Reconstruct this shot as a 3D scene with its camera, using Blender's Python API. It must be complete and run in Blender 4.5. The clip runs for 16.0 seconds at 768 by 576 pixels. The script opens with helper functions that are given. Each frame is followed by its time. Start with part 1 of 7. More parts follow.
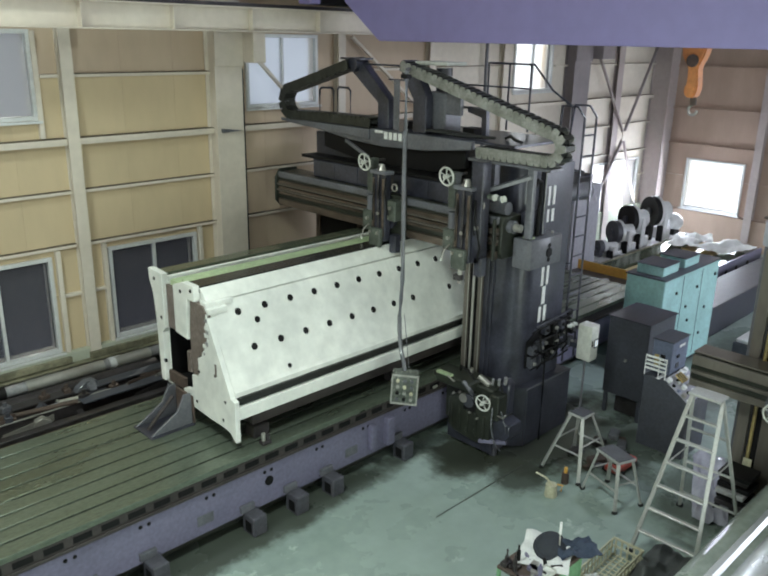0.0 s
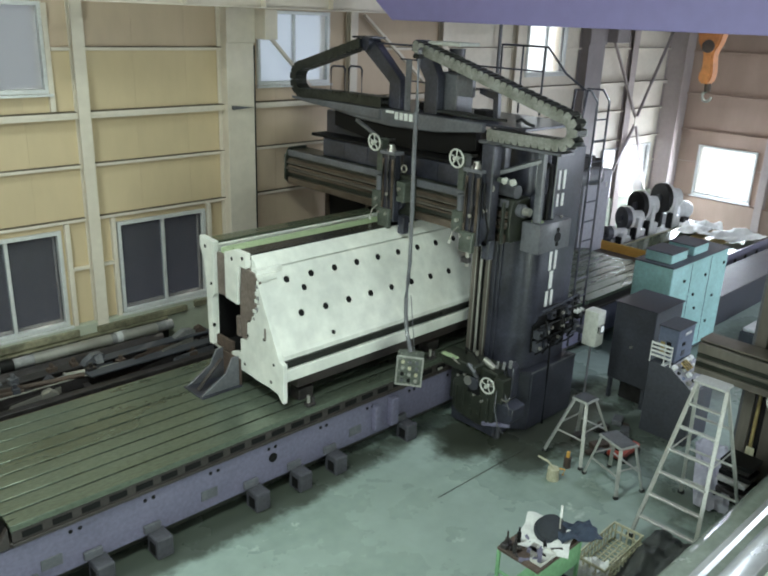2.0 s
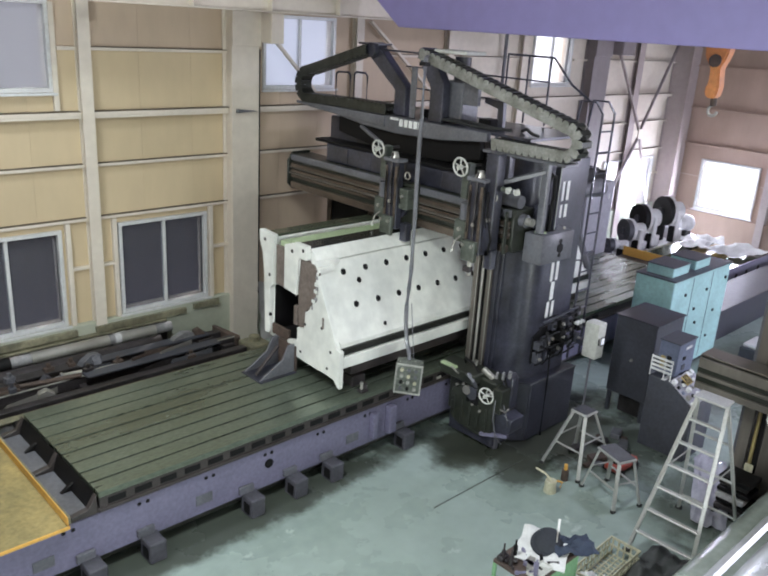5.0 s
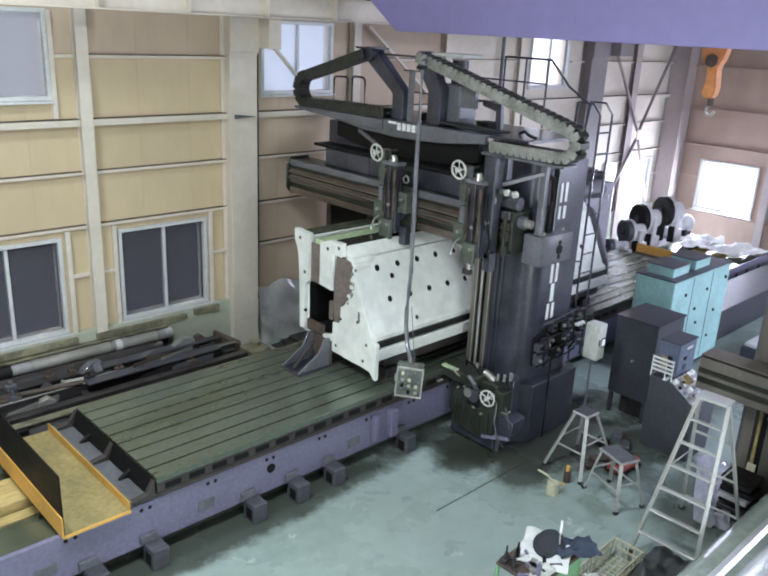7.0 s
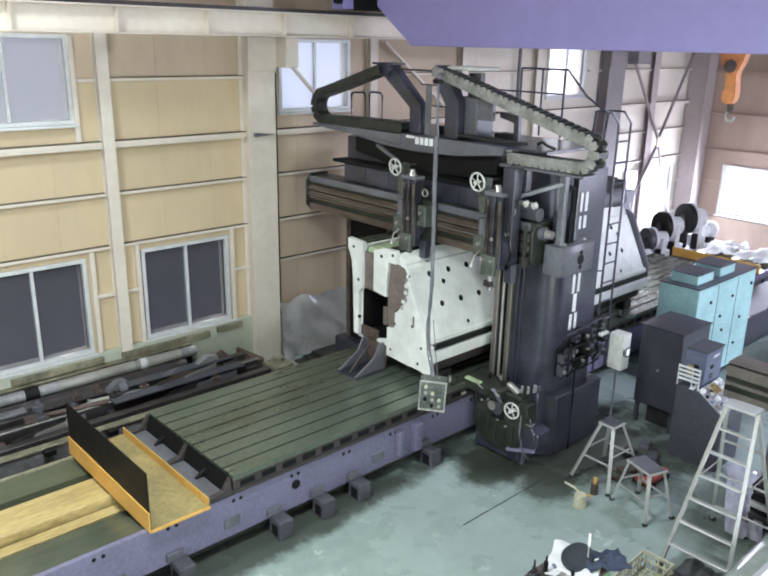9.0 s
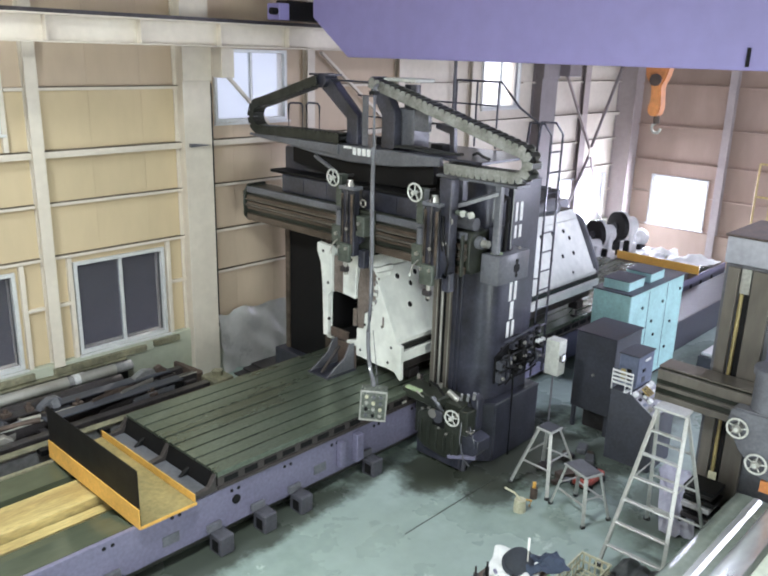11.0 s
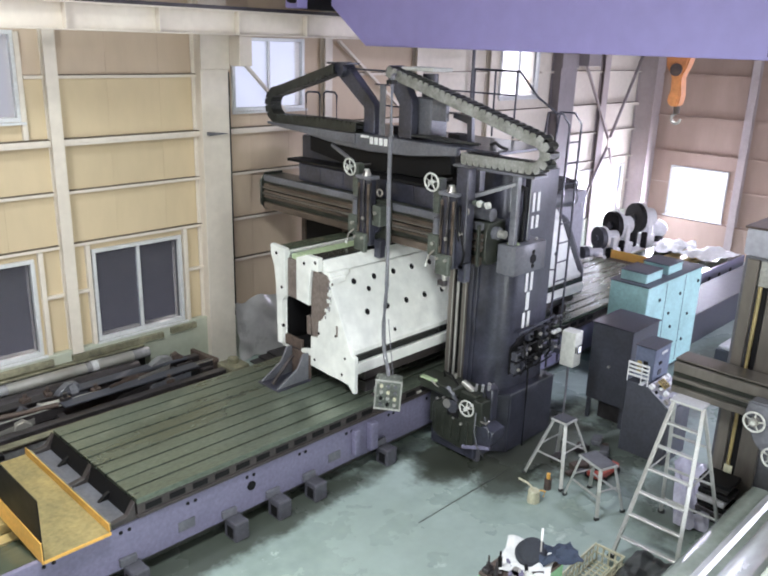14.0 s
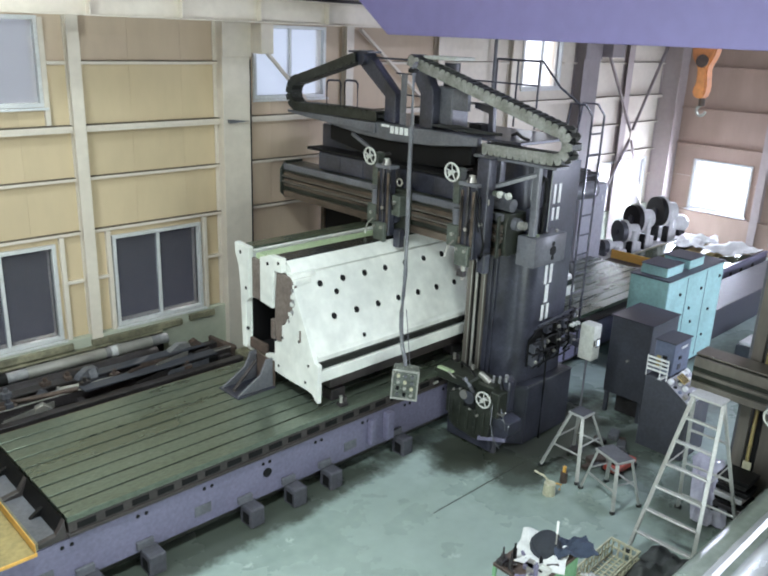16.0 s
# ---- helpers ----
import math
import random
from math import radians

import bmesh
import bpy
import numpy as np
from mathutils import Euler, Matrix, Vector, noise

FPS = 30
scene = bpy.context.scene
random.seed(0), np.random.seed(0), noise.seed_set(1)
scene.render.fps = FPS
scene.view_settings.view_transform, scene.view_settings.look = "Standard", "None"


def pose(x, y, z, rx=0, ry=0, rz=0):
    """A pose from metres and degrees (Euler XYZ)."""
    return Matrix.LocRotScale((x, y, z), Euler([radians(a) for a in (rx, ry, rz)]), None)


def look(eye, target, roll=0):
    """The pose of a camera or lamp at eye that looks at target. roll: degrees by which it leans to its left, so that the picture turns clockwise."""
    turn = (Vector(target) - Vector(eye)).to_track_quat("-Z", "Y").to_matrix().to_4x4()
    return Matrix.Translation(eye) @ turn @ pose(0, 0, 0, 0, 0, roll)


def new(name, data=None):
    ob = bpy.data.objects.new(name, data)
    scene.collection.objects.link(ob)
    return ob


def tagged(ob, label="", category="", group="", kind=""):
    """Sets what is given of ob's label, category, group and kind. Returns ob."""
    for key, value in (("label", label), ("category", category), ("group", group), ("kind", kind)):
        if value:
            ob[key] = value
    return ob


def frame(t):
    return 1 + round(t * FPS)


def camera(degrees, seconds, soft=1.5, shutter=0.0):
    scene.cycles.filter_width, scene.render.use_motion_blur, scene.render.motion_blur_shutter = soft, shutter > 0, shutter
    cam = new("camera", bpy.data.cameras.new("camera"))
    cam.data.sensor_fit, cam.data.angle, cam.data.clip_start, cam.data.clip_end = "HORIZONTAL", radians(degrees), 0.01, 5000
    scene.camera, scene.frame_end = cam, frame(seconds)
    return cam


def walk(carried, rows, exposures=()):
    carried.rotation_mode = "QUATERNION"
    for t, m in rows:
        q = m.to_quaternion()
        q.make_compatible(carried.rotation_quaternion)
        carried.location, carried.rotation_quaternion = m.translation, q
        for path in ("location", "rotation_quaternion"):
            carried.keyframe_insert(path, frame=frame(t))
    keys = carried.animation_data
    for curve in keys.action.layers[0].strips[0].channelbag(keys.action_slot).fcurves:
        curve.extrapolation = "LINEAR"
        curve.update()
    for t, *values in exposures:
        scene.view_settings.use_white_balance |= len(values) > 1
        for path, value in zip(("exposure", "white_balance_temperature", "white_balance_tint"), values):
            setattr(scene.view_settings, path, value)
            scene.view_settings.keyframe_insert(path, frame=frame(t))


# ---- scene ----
cam = camera(52.82, 16.0, soft=2.1)
PATH = [
    (0.0, -0.020, -0.004, 5.792, 72.06, -0.99, -44.50),
    (0.5, -0.022, -0.002, 5.791, 72.18, -2.01, -43.67),
    (1.0, -0.020, -0.001, 5.791, 72.02, -2.29, -43.92),
    (1.5, -0.020, 0.000, 5.791, 70.61, -2.20, -43.53),
    (2.0, -0.027, -0.005, 5.792, 70.63, -2.06, -43.61),
    (2.5, -0.026, 0.008, 5.795, 69.18, -1.11, -44.19),
    (3.0, -0.011, 0.018, 5.781, 68.25, -2.51, -43.25),
    (3.5, -0.007, 0.029, 5.795, 70.80, -3.10, -44.78),
    (4.0, -0.007, 0.039, 5.786, 71.42, -3.09, -44.34),
    (4.5, -0.012, 0.045, 5.787, 71.15, -3.52, -43.31),
    (7.0, -0.002, 0.025, 5.788, 71.37, -2.67, -43.36),
    (7.5, -0.011, 0.020, 5.788, 72.64, -2.10, -42.10),
    (8.0, -0.001, 0.016, 5.793, 72.33, -1.18, -41.82),
    (10.5, 0.011, 0.010, 5.810, 73.10, -1.60, -43.63),
    (11.0, 0.017, -0.016, 5.817, 73.11, -1.54, -46.56),
    (11.5, -0.006, -0.020, 5.807, 73.19, -1.66, -47.16),
    (12.0, 0.001, -0.019, 5.810, 72.74, -1.91, -46.49),
    (12.5, 0.011, -0.014, 5.812, 72.88, -1.51, -46.31),
    (13.0, 0.023, -0.018, 5.815, 72.72, -1.67, -45.95),
    (13.5, 0.023, -0.016, 5.811, 72.34, -1.68, -45.72),
    (14.0, 0.010, -0.021, 5.814, 72.33, -1.68, -45.30),
    (14.5, 0.015, -0.015, 5.803, 72.04, -1.63, -44.74),
    (15.0, 0.014, -0.005, 5.801, 71.91, -1.77, -44.25),
    (15.5, 0.018, 0.000, 5.800, 71.88, -1.77, -44.17),
    (16.0, 0.008, -0.001, 5.792, 71.61, -2.13, -43.82),
]
walk(cam, [(r[0], pose(*r[1:])) for r in PATH], exposures=[
    (0.0, -0.67, 6550, 4), (1.5, -0.63, 6550, 2), (2.5, -0.56, 6450, 0), (3.0, -0.49, 6450, 0), (4.0, -0.44, 6450, 8), (4.5, -0.41, 6450, 17),
    (7.0, -0.26, 6100, 14), (7.5, -0.20, 6100, 17), (8.0, -0.09, 6150, 16), (11.0, -0.01, 6350, 14), (13.0, 0.04, 6400, 20), (14.5, 0.02, 6350, 17), (15.5, -0.13, 6250, 11), (16.0, -0.18, 6200, 10)])

# ---- world and lights ----
world = bpy.data.worlds.new("world")
scene.world = world
world.use_nodes = True
wn = world.node_tree.nodes
sky = wn.new("ShaderNodeTexSky")
sky.sky_type = "NISHITA"
sky.sun_disc = False
sky.sun_elevation = radians(38)
sky.sun_rotation = radians(60)
wn["Background"].inputs["Strength"].default_value = 0.12
world.node_tree.links.new(sky.outputs["Color"], wn["Background"].inputs["Color"])

sun = new("sun", bpy.data.lights.new("sun", "SUN"))
sun.data.energy, sun.data.angle, sun.data.color = 2.5, radians(0.6), (1.0, 0.95, 0.87)
sun.matrix_basis = look((30, 20, 30), (0, 0, 0))


def area_lamp(name, eye, target, sx, sy, watts, color):
    lamp = new(name, bpy.data.lights.new(name, "AREA"))
    lamp.data.shape, lamp.data.size, lamp.data.size_y = "RECTANGLE", sx, sy
    lamp.data.energy, lamp.data.color = watts, color
    lamp.matrix_basis = look(eye, target)
    return lamp


# unseen high-bay lamps inferred from reflections, added fill lamps, daylight at the end windows
GREENISH = (0.88, 0.98, 0.95)
DAY = (0.80, 0.84, 1.0)
area_lamp("roof_lamp", (2.6, 4.8, 7.4), (2.6, 4.8, 0), 0.7, 0.7, 480, GREENISH)
area_lamp("roof_lamp", (1.4, 8.4, 8.6), (1.4, 8.4, 0), 0.7, 0.7, 330, GREENISH)
area_lamp("roof_lamp", (-3.8, 5.0, 8.6), (-3.8, 5.0, 0), 0.7, 0.7, 260, GREENISH)
# Unseen lamp, added to brighten the second bed and the teal cabinet.
area_lamp("roof_lamp", (12.9, 3.4, 8.6), (12.9, 3.4, 0), 0.7, 0.7, 420, DAY)
# Three fill lamps out of view, added to brighten casting, column and cabinets.
area_lamp("west_fill", (-6.8, -1.0, 2.6), (4.0, 5.0, 2.0), 4.0, 4.6, 480, (0.88, 0.94, 1.0))
area_lamp("southeast_fill", (17.5, -3.9, 3.2), (13.0, 6.0, 1.5), 9.0, 3.4, 1150, DAY)
area_lamp("south_fill", (3.4, -3.95, 2.2), (5.4, 7.0, 1.9), 4.2, 3.6, 620, (0.90, 1.0, 0.93))
area_lamp("end_window_daylight", (23.0, 9.45, 1.76), (15.0, 9.0, 1.2), 1.8, 1.4, 330, DAY)
area_lamp("side_window_daylight", (21.8, 11.3, 1.6), (19.0, 8.0, 1.0), 1.7, 1.5, 420, DAY)

# ---- materials ----


def mat(name, color, rough=0.5, metal=0.0, dark=None, amount=0.5, big=1.2, fine=30.0, bump=0.15, stretch=(1, 1, 1), wear=None, wear_at=0.62, per=0.0, spec=0.5, grain=0.35):
    """Paint or metal with stains (big), grain (fine), optional bare worn spots, and a shade of its own per object or piece."""
    m = bpy.data.materials.new(name)
    m.use_nodes = True
    nt = m.node_tree
    N, L = nt.nodes, nt.links
    b = N["Principled BSDF"]
    tc = N.new("ShaderNodeTexCoord")
    mp = N.new("ShaderNodeMapping")
    mp.inputs["Scale"].default_value = stretch
    L.new(tc.outputs["Object"], mp.inputs["Vector"])
    n1 = N.new("ShaderNodeTexNoise")
    n1.inputs["Scale"].default_value, n1.inputs["Detail"].default_value, n1.inputs["Roughness"].default_value = big, 6.0, 0.62
    n2 = N.new("ShaderNodeTexNoise")
    n2.inputs["Scale"].default_value, n2.inputs["Detail"].default_value = fine, 4.0
    for n in (n1, n2):
        L.new(mp.outputs["Vector"], n.inputs["Vector"])
    r1 = N.new("ShaderNodeValToRGB")
    r1.color_ramp.elements[0].position, r1.color_ramp.elements[1].position = 0.36, 0.66
    dk = dark or tuple(c * 0.55 for c in color)
    r1.color_ramp.elements[0].color = (*[c * (1 - amount) + d * amount for c, d in zip(color, dk)], 1)
    r1.color_ramp.elements[1].color = (*color, 1)
    L.new(n1.outputs["Fac"], r1.inputs["Fac"])
    mx = N.new("ShaderNodeMix")
    mx.data_type, mx.blend_type = "RGBA", "MULTIPLY"
    mx.inputs["Factor"].default_value = 1.0
    r2 = N.new("ShaderNodeMapRange")
    r2.inputs["From Min"].default_value, r2.inputs["From Max"].default_value = 0.3, 0.7
    r2.inputs["To Min"].default_value, r2.inputs["To Max"].default_value = 1 - grain * amount, 1 + 0.35 * grain * amount
    L.new(n2.outputs["Fac"], r2.inputs["Value"])
    L.new(r1.outputs["Color"], mx.inputs["A"])
    L.new(r2.outputs["Result"], mx.inputs["B"])
    out = mx.outputs["Result"]
    if per:
        oi = N.new("ShaderNodeObjectInfo")
        rp = N.new("ShaderNodeMapRange")
        rp.inputs["To Min"].default_value, rp.inputs["To Max"].default_value = 1 - per, 1 + per
        L.new(oi.outputs["Random"], rp.inputs["Value"])
        mp2 = N.new("ShaderNodeMix")
        mp2.data_type, mp2.blend_type = "RGBA", "MULTIPLY"
        mp2.inputs["Factor"].default_value = 1.0
        L.new(out, mp2.inputs["A"])
        L.new(rp.outputs["Result"], mp2.inputs["B"])
        out = mp2.outputs["Result"]
    if wear:
        n3 = N.new("ShaderNodeTexNoise")
        n3.inputs["Scale"].default_value, n3.inputs["Detail"].default_value, n3.inputs["Roughness"].default_value = big * 3.1, 8.0, 0.7
        L.new(mp.outputs["Vector"], n3.inputs["Vector"])
        r3 = N.new("ShaderNodeMapRange")
        r3.inputs["From Min"].default_value, r3.inputs["From Max"].default_value = wear_at, wear_at + 0.05
        L.new(n3.outputs["Fac"], r3.inputs["Value"])
        m3 = N.new("ShaderNodeMix")
        m3.data_type = "RGBA"
        m3.inputs["B"].default_value = (*wear, 1)
        L.new(r3.outputs["Result"], m3.inputs["Factor"])
        L.new(out, m3.inputs["A"])
        out = m3.outputs["Result"]
    L.new(out, b.inputs["Base Color"])
    rr = N.new("ShaderNodeMapRange")
    rr.inputs["To Min"].default_value, rr.inputs["To Max"].default_value = max(0.02, rough - 0.13), min(1, rough + 0.13)
    L.new(n1.outputs["Fac"], rr.inputs["Value"])
    L.new(rr.outputs["Result"], b.inputs["Roughness"])
    b.inputs["Metallic"].default_value = metal
    b.inputs["Specular IOR Level"].default_value = spec
    if bump:
        bp = N.new("ShaderNodeBump")
        bp.inputs["Strength"].default_value, bp.inputs["Distance"].default_value = bump, 0.004
        L.new(n2.outputs["Fac"], bp.inputs["Height"])
        L.new(bp.outputs["Normal"], b.inputs["Normal"])
    return m


def glow(name, color, strength):
    m = bpy.data.materials.new(name)
    m.use_nodes = True
    b = m.node_tree.nodes["Principled BSDF"]
    b.inputs["Base Color"].default_value = (0.01, 0.01, 0.01, 1)
    b.inputs["Roughness"].default_value = 1.0
    b.inputs["Emission Color"].default_value = (*color, 1)
    b.inputs["Emission Strength"].default_value = strength
    return m


def frosted(name, color, rough):
    m = bpy.data.materials.new(name)
    m.use_nodes = True
    b = m.node_tree.nodes["Principled BSDF"]
    b.inputs["Base Color"].default_value = (*color, 1)
    b.inputs["Roughness"].default_value = rough
    b.inputs["Transmission Weight"].default_value = 0.92
    b.inputs["IOR"].default_value = 1.2
    return m


M_PANEL = mat("wall_panel_paint", (0.585, 0.472, 0.305), 0.7, dark=(0.47, 0.37, 0.24), amount=0.4, big=0.5, fine=5, bump=0.02, per=0.045, grain=0.12, stretch=(1, 1, 0.35))
M_PANEL2 = mat("end_wall_panel_paint", (0.56, 0.445, 0.33), 0.7, dark=(0.42, 0.32, 0.235), amount=0.45, big=0.6, fine=5, bump=0.02, per=0.06, grain=0.12, stretch=(1, 1, 0.35))
M_PANEL3 = mat("brown_end_panel_paint", (0.41, 0.295, 0.235), 0.65, dark=(0.27, 0.19, 0.15), amount=0.5, big=0.6, fine=5, bump=0.02, per=0.08, grain=0.12, stretch=(1, 1, 0.35))
# Backlight shade is mixed into the paint of the far columns and braces.
M_COLBACKLIT = mat("backlit_grey_column_paint", (0.24, 0.21, 0.215), 0.6, dark=(0.16, 0.14, 0.14), amount=0.5, big=0.9, fine=8, bump=0.05, grain=0.15)
M_COLTAN = mat("taupe_paint_with_shade", (0.40, 0.34, 0.325), 0.6, dark=(0.29, 0.245, 0.23), amount=0.5, big=0.9, fine=8, bump=0.05, grain=0.15)
M_TROUGH = mat("greasy_olive_trough_paint", (0.27, 0.255, 0.17), 0.5, dark=(0.08, 0.075, 0.05), amount=0.8, big=3.0, fine=18)
M_TALL = mat("pale_lilac_cabinet_paint", (0.40, 0.40, 0.45), 0.45, dark=(0.30, 0.30, 0.34), amount=0.4, big=1.5, fine=12, bump=0.04)
M_CREAM = mat("cream_steel_paint", (0.68, 0.62, 0.53), 0.55, dark=(0.50, 0.43, 0.36), amount=0.4, big=0.9, fine=8, bump=0.06, wear=(0.45, 0.37, 0.27), wear_at=0.74, grain=0.15)
M_BASEWALL = mat("pale_green_base_wall", (0.47, 0.495, 0.405), 0.75, dark=(0.34, 0.36, 0.28), amount=0.5, big=0.8, fine=8, bump=0.04, grain=0.15)
M_FLOOR = mat("green_floor_paint", (0.335, 0.41, 0.38), 0.28, dark=(0.235, 0.30, 0.262), amount=0.75, big=0.5, fine=5, bump=0.03, wear=(0.43, 0.50, 0.465), wear_at=0.64, grain=0.15)


def floor_spots(m, spots):
    """Dark spots with ragged soft rims, oil stains among them, each an ellipse x, y, rx, ry, strength."""
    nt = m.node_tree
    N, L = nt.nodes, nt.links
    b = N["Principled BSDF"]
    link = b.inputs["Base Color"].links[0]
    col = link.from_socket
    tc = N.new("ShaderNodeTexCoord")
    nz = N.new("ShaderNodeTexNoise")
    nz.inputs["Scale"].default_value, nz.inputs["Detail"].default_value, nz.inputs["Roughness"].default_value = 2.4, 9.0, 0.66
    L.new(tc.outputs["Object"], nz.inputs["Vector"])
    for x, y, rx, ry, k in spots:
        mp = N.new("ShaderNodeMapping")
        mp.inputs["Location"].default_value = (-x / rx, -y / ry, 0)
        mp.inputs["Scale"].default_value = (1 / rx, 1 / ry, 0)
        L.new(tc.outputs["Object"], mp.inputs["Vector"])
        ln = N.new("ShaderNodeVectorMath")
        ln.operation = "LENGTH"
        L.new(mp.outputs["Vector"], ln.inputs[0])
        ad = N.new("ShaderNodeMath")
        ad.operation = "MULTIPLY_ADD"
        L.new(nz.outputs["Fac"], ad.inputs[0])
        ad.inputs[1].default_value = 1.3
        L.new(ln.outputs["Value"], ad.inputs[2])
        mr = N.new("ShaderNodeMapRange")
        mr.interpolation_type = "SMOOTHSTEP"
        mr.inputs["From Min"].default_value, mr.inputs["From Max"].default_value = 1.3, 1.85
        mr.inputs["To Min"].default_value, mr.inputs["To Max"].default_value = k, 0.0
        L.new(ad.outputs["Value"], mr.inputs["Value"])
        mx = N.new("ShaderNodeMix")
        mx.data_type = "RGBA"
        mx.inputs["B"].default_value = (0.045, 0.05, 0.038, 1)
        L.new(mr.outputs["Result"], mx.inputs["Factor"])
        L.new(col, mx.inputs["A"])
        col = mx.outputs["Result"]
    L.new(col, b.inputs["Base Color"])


# Some spots darken the floor round the column base and along the bed.
floor_spots(M_FLOOR, [(9.0, 5.5, 1.0, 0.6, 0.94), (8.0, 5.35, 0.45, 0.40, 0.85), (8.2, 6.2, 1.0, 0.6, 0.97), (9.4, 6.0, 1.6, 0.9, 0.9), (9.9, 4.8, 1.2, 0.8, 0.75), (3.6, 6.85, 4.4, 0.42, 0.90), (9.6, 3.2, 1.2, 0.8, 0.7), (7.0, 2.9, 1.2, 0.5, 0.5), (13.5, 5.0, 3.0, 0.9, 0.55)])
M_DARKFLOOR = mat("oily_floor", (0.055, 0.06, 0.05), 0.35, amount=0.6, big=1.5, fine=14)
M_MACHINE = mat("dark_machine_paint", (0.058, 0.060, 0.086), 0.33, dark=(0.016, 0.016, 0.022), amount=0.85, big=1.6, fine=26, bump=0.12, wear=(0.19, 0.195, 0.20), wear_at=0.71)
M_MACHINE2 = mat("grey_machine_paint", (0.155, 0.158, 0.18), 0.45, dark=(0.07, 0.071, 0.078), amount=0.65, big=1.8, fine=26, bump=0.12, wear=(0.22, 0.22, 0.21), wear_at=0.70)
M_OILY = mat("oily_green_casting", (0.044, 0.049, 0.038), 0.32, dark=(0.016, 0.018, 0.014), amount=0.8, big=3.0, fine=30, bump=0.25, wear=(0.17, 0.17, 0.13), wear_at=0.66)
M_BLACK = mat("black_steel_and_hollow_shade", (0.010, 0.0095, 0.010), 0.55, amount=0.5, big=3, fine=30, spec=0.2)
M_STEEL = mat("machined_steel", (0.46, 0.45, 0.42), 0.36, 0.6, dark=(0.26, 0.24, 0.20), amount=0.5, big=1.6, fine=18, bump=0.03, grain=0.12)
M_RAIL = mat("oiled_slideway", (0.20, 0.155, 0.122), 0.34, 0.4, dark=(0.036, 0.026, 0.020), amount=0.85, big=1.6, fine=14, bump=0.05, stretch=(1, 0.3, 1))
M_TABLE = mat("planed_table_iron", (0.212, 0.25, 0.198), 0.28, 0.65, dark=(0.125, 0.14, 0.098), amount=0.7, big=1.1, fine=40, bump=0.08, stretch=(0.35, 1.0, 1))
M_TABLESIDE = mat("dark_table_side", (0.062, 0.052, 0.050), 0.5, dark=(0.026, 0.021, 0.02), amount=0.7, big=2.0, fine=26)
M_BED = mat("lilac_grey_bed_paint", (0.195, 0.185, 0.275), 0.45, dark=(0.13, 0.122, 0.185), amount=0.55, big=1.3, fine=20, wear=(0.10, 0.10, 0.11), wear_at=0.70)
M_WORK = mat("white_casting_paint", (0.87, 0.88, 0.83), 0.42, dark=(0.50, 0.52, 0.50), amount=0.62, big=1.1, fine=7, bump=0.06, grain=0.15, wear=(0.42, 0.44, 0.42), wear_at=0.69)
M_BARE = mat("bare_brown_casting", (0.20, 0.165, 0.145), 0.6, dark=(0.11, 0.085, 0.075), amount=0.7, big=3.0, fine=24, bump=0.3)
M_WAYWET = mat("oil_wet_bed_way", (0.13, 0.15, 0.105), 0.14, 0.35, dark=(0.075, 0.09, 0.06), amount=0.6, big=1.6, fine=12, bump=0.02, grain=0.15, stretch=(0.4, 1, 1))
M_GLOSSPATCH = mat("glossy_lilac_patch", (0.50, 0.495, 0.57), 0.08, dark=(0.26, 0.265, 0.30), amount=0.5, big=3.0, fine=14, bump=0.04, grain=0.15)
M_DESKBLUE = mat("blue_grey_desk_paint", (0.17, 0.20, 0.29), 0.45, dark=(0.10, 0.115, 0.17), amount=0.5, big=3, fine=20, bump=0.05)
M_WAYBROWN = mat("brown_worn_column_way", (0.20, 0.178, 0.155), 0.34, 0.4, dark=(0.10, 0.088, 0.076), amount=0.6, big=2.0, fine=14, bump=0.04, stretch=(1, 1, 0.3), grain=0.2)
M_NAVY = mat("navy_cloth", (0.035, 0.05, 0.085), 0.8, amount=0.5, big=6, fine=40)
M_SHEETGREY = mat("dark_grey_sheeting", (0.085, 0.09, 0.09), 0.6, amount=0.4, big=2.5, fine=20)
M_DUSTYPLATE = mat("dusty_grey_plate", (0.32, 0.32, 0.33), 0.45, 0.2, dark=(0.17, 0.165, 0.165), amount=0.7, big=3.0, fine=18)
M_BRIGHTWAY = mat("bright_ground_way", (0.80, 0.82, 0.84), 0.24, 0.5, dark=(0.55, 0.57, 0.58), amount=0.6, big=2.2, fine=16, bump=0.03, grain=0.2, stretch=(0.3, 1, 1))
M_PALETABLE = mat("pale_green_table_paint", (0.74, 0.79, 0.66), 0.35, dark=(0.52, 0.57, 0.45), amount=0.6, big=1.6, fine=14, bump=0.03, grain=0.2)
M_TOOLGREEN = mat("oily_green_enamel", (0.112, 0.128, 0.108), 0.32, dark=(0.042, 0.048, 0.04), amount=0.8, big=4, fine=26, bump=0.1, wear=(0.34, 0.36, 0.32), wear_at=0.68)
M_RED = mat("chipped_red_paint", (0.46, 0.075, 0.045), 0.45, dark=(0.22, 0.04, 0.03), amount=0.7, big=5, fine=26, wear=(0.12, 0.10, 0.09), wear_at=0.66)
M_WAYDARK = mat("dark_ground_way", (0.045, 0.046, 0.042), 0.2, 0.4, amount=0.5, big=2, fine=30)
M_GREENTOP = mat("pale_green_coat", (0.50, 0.62, 0.38), 0.5, dark=(0.34, 0.42, 0.25), amount=0.6, big=1.6, fine=20)
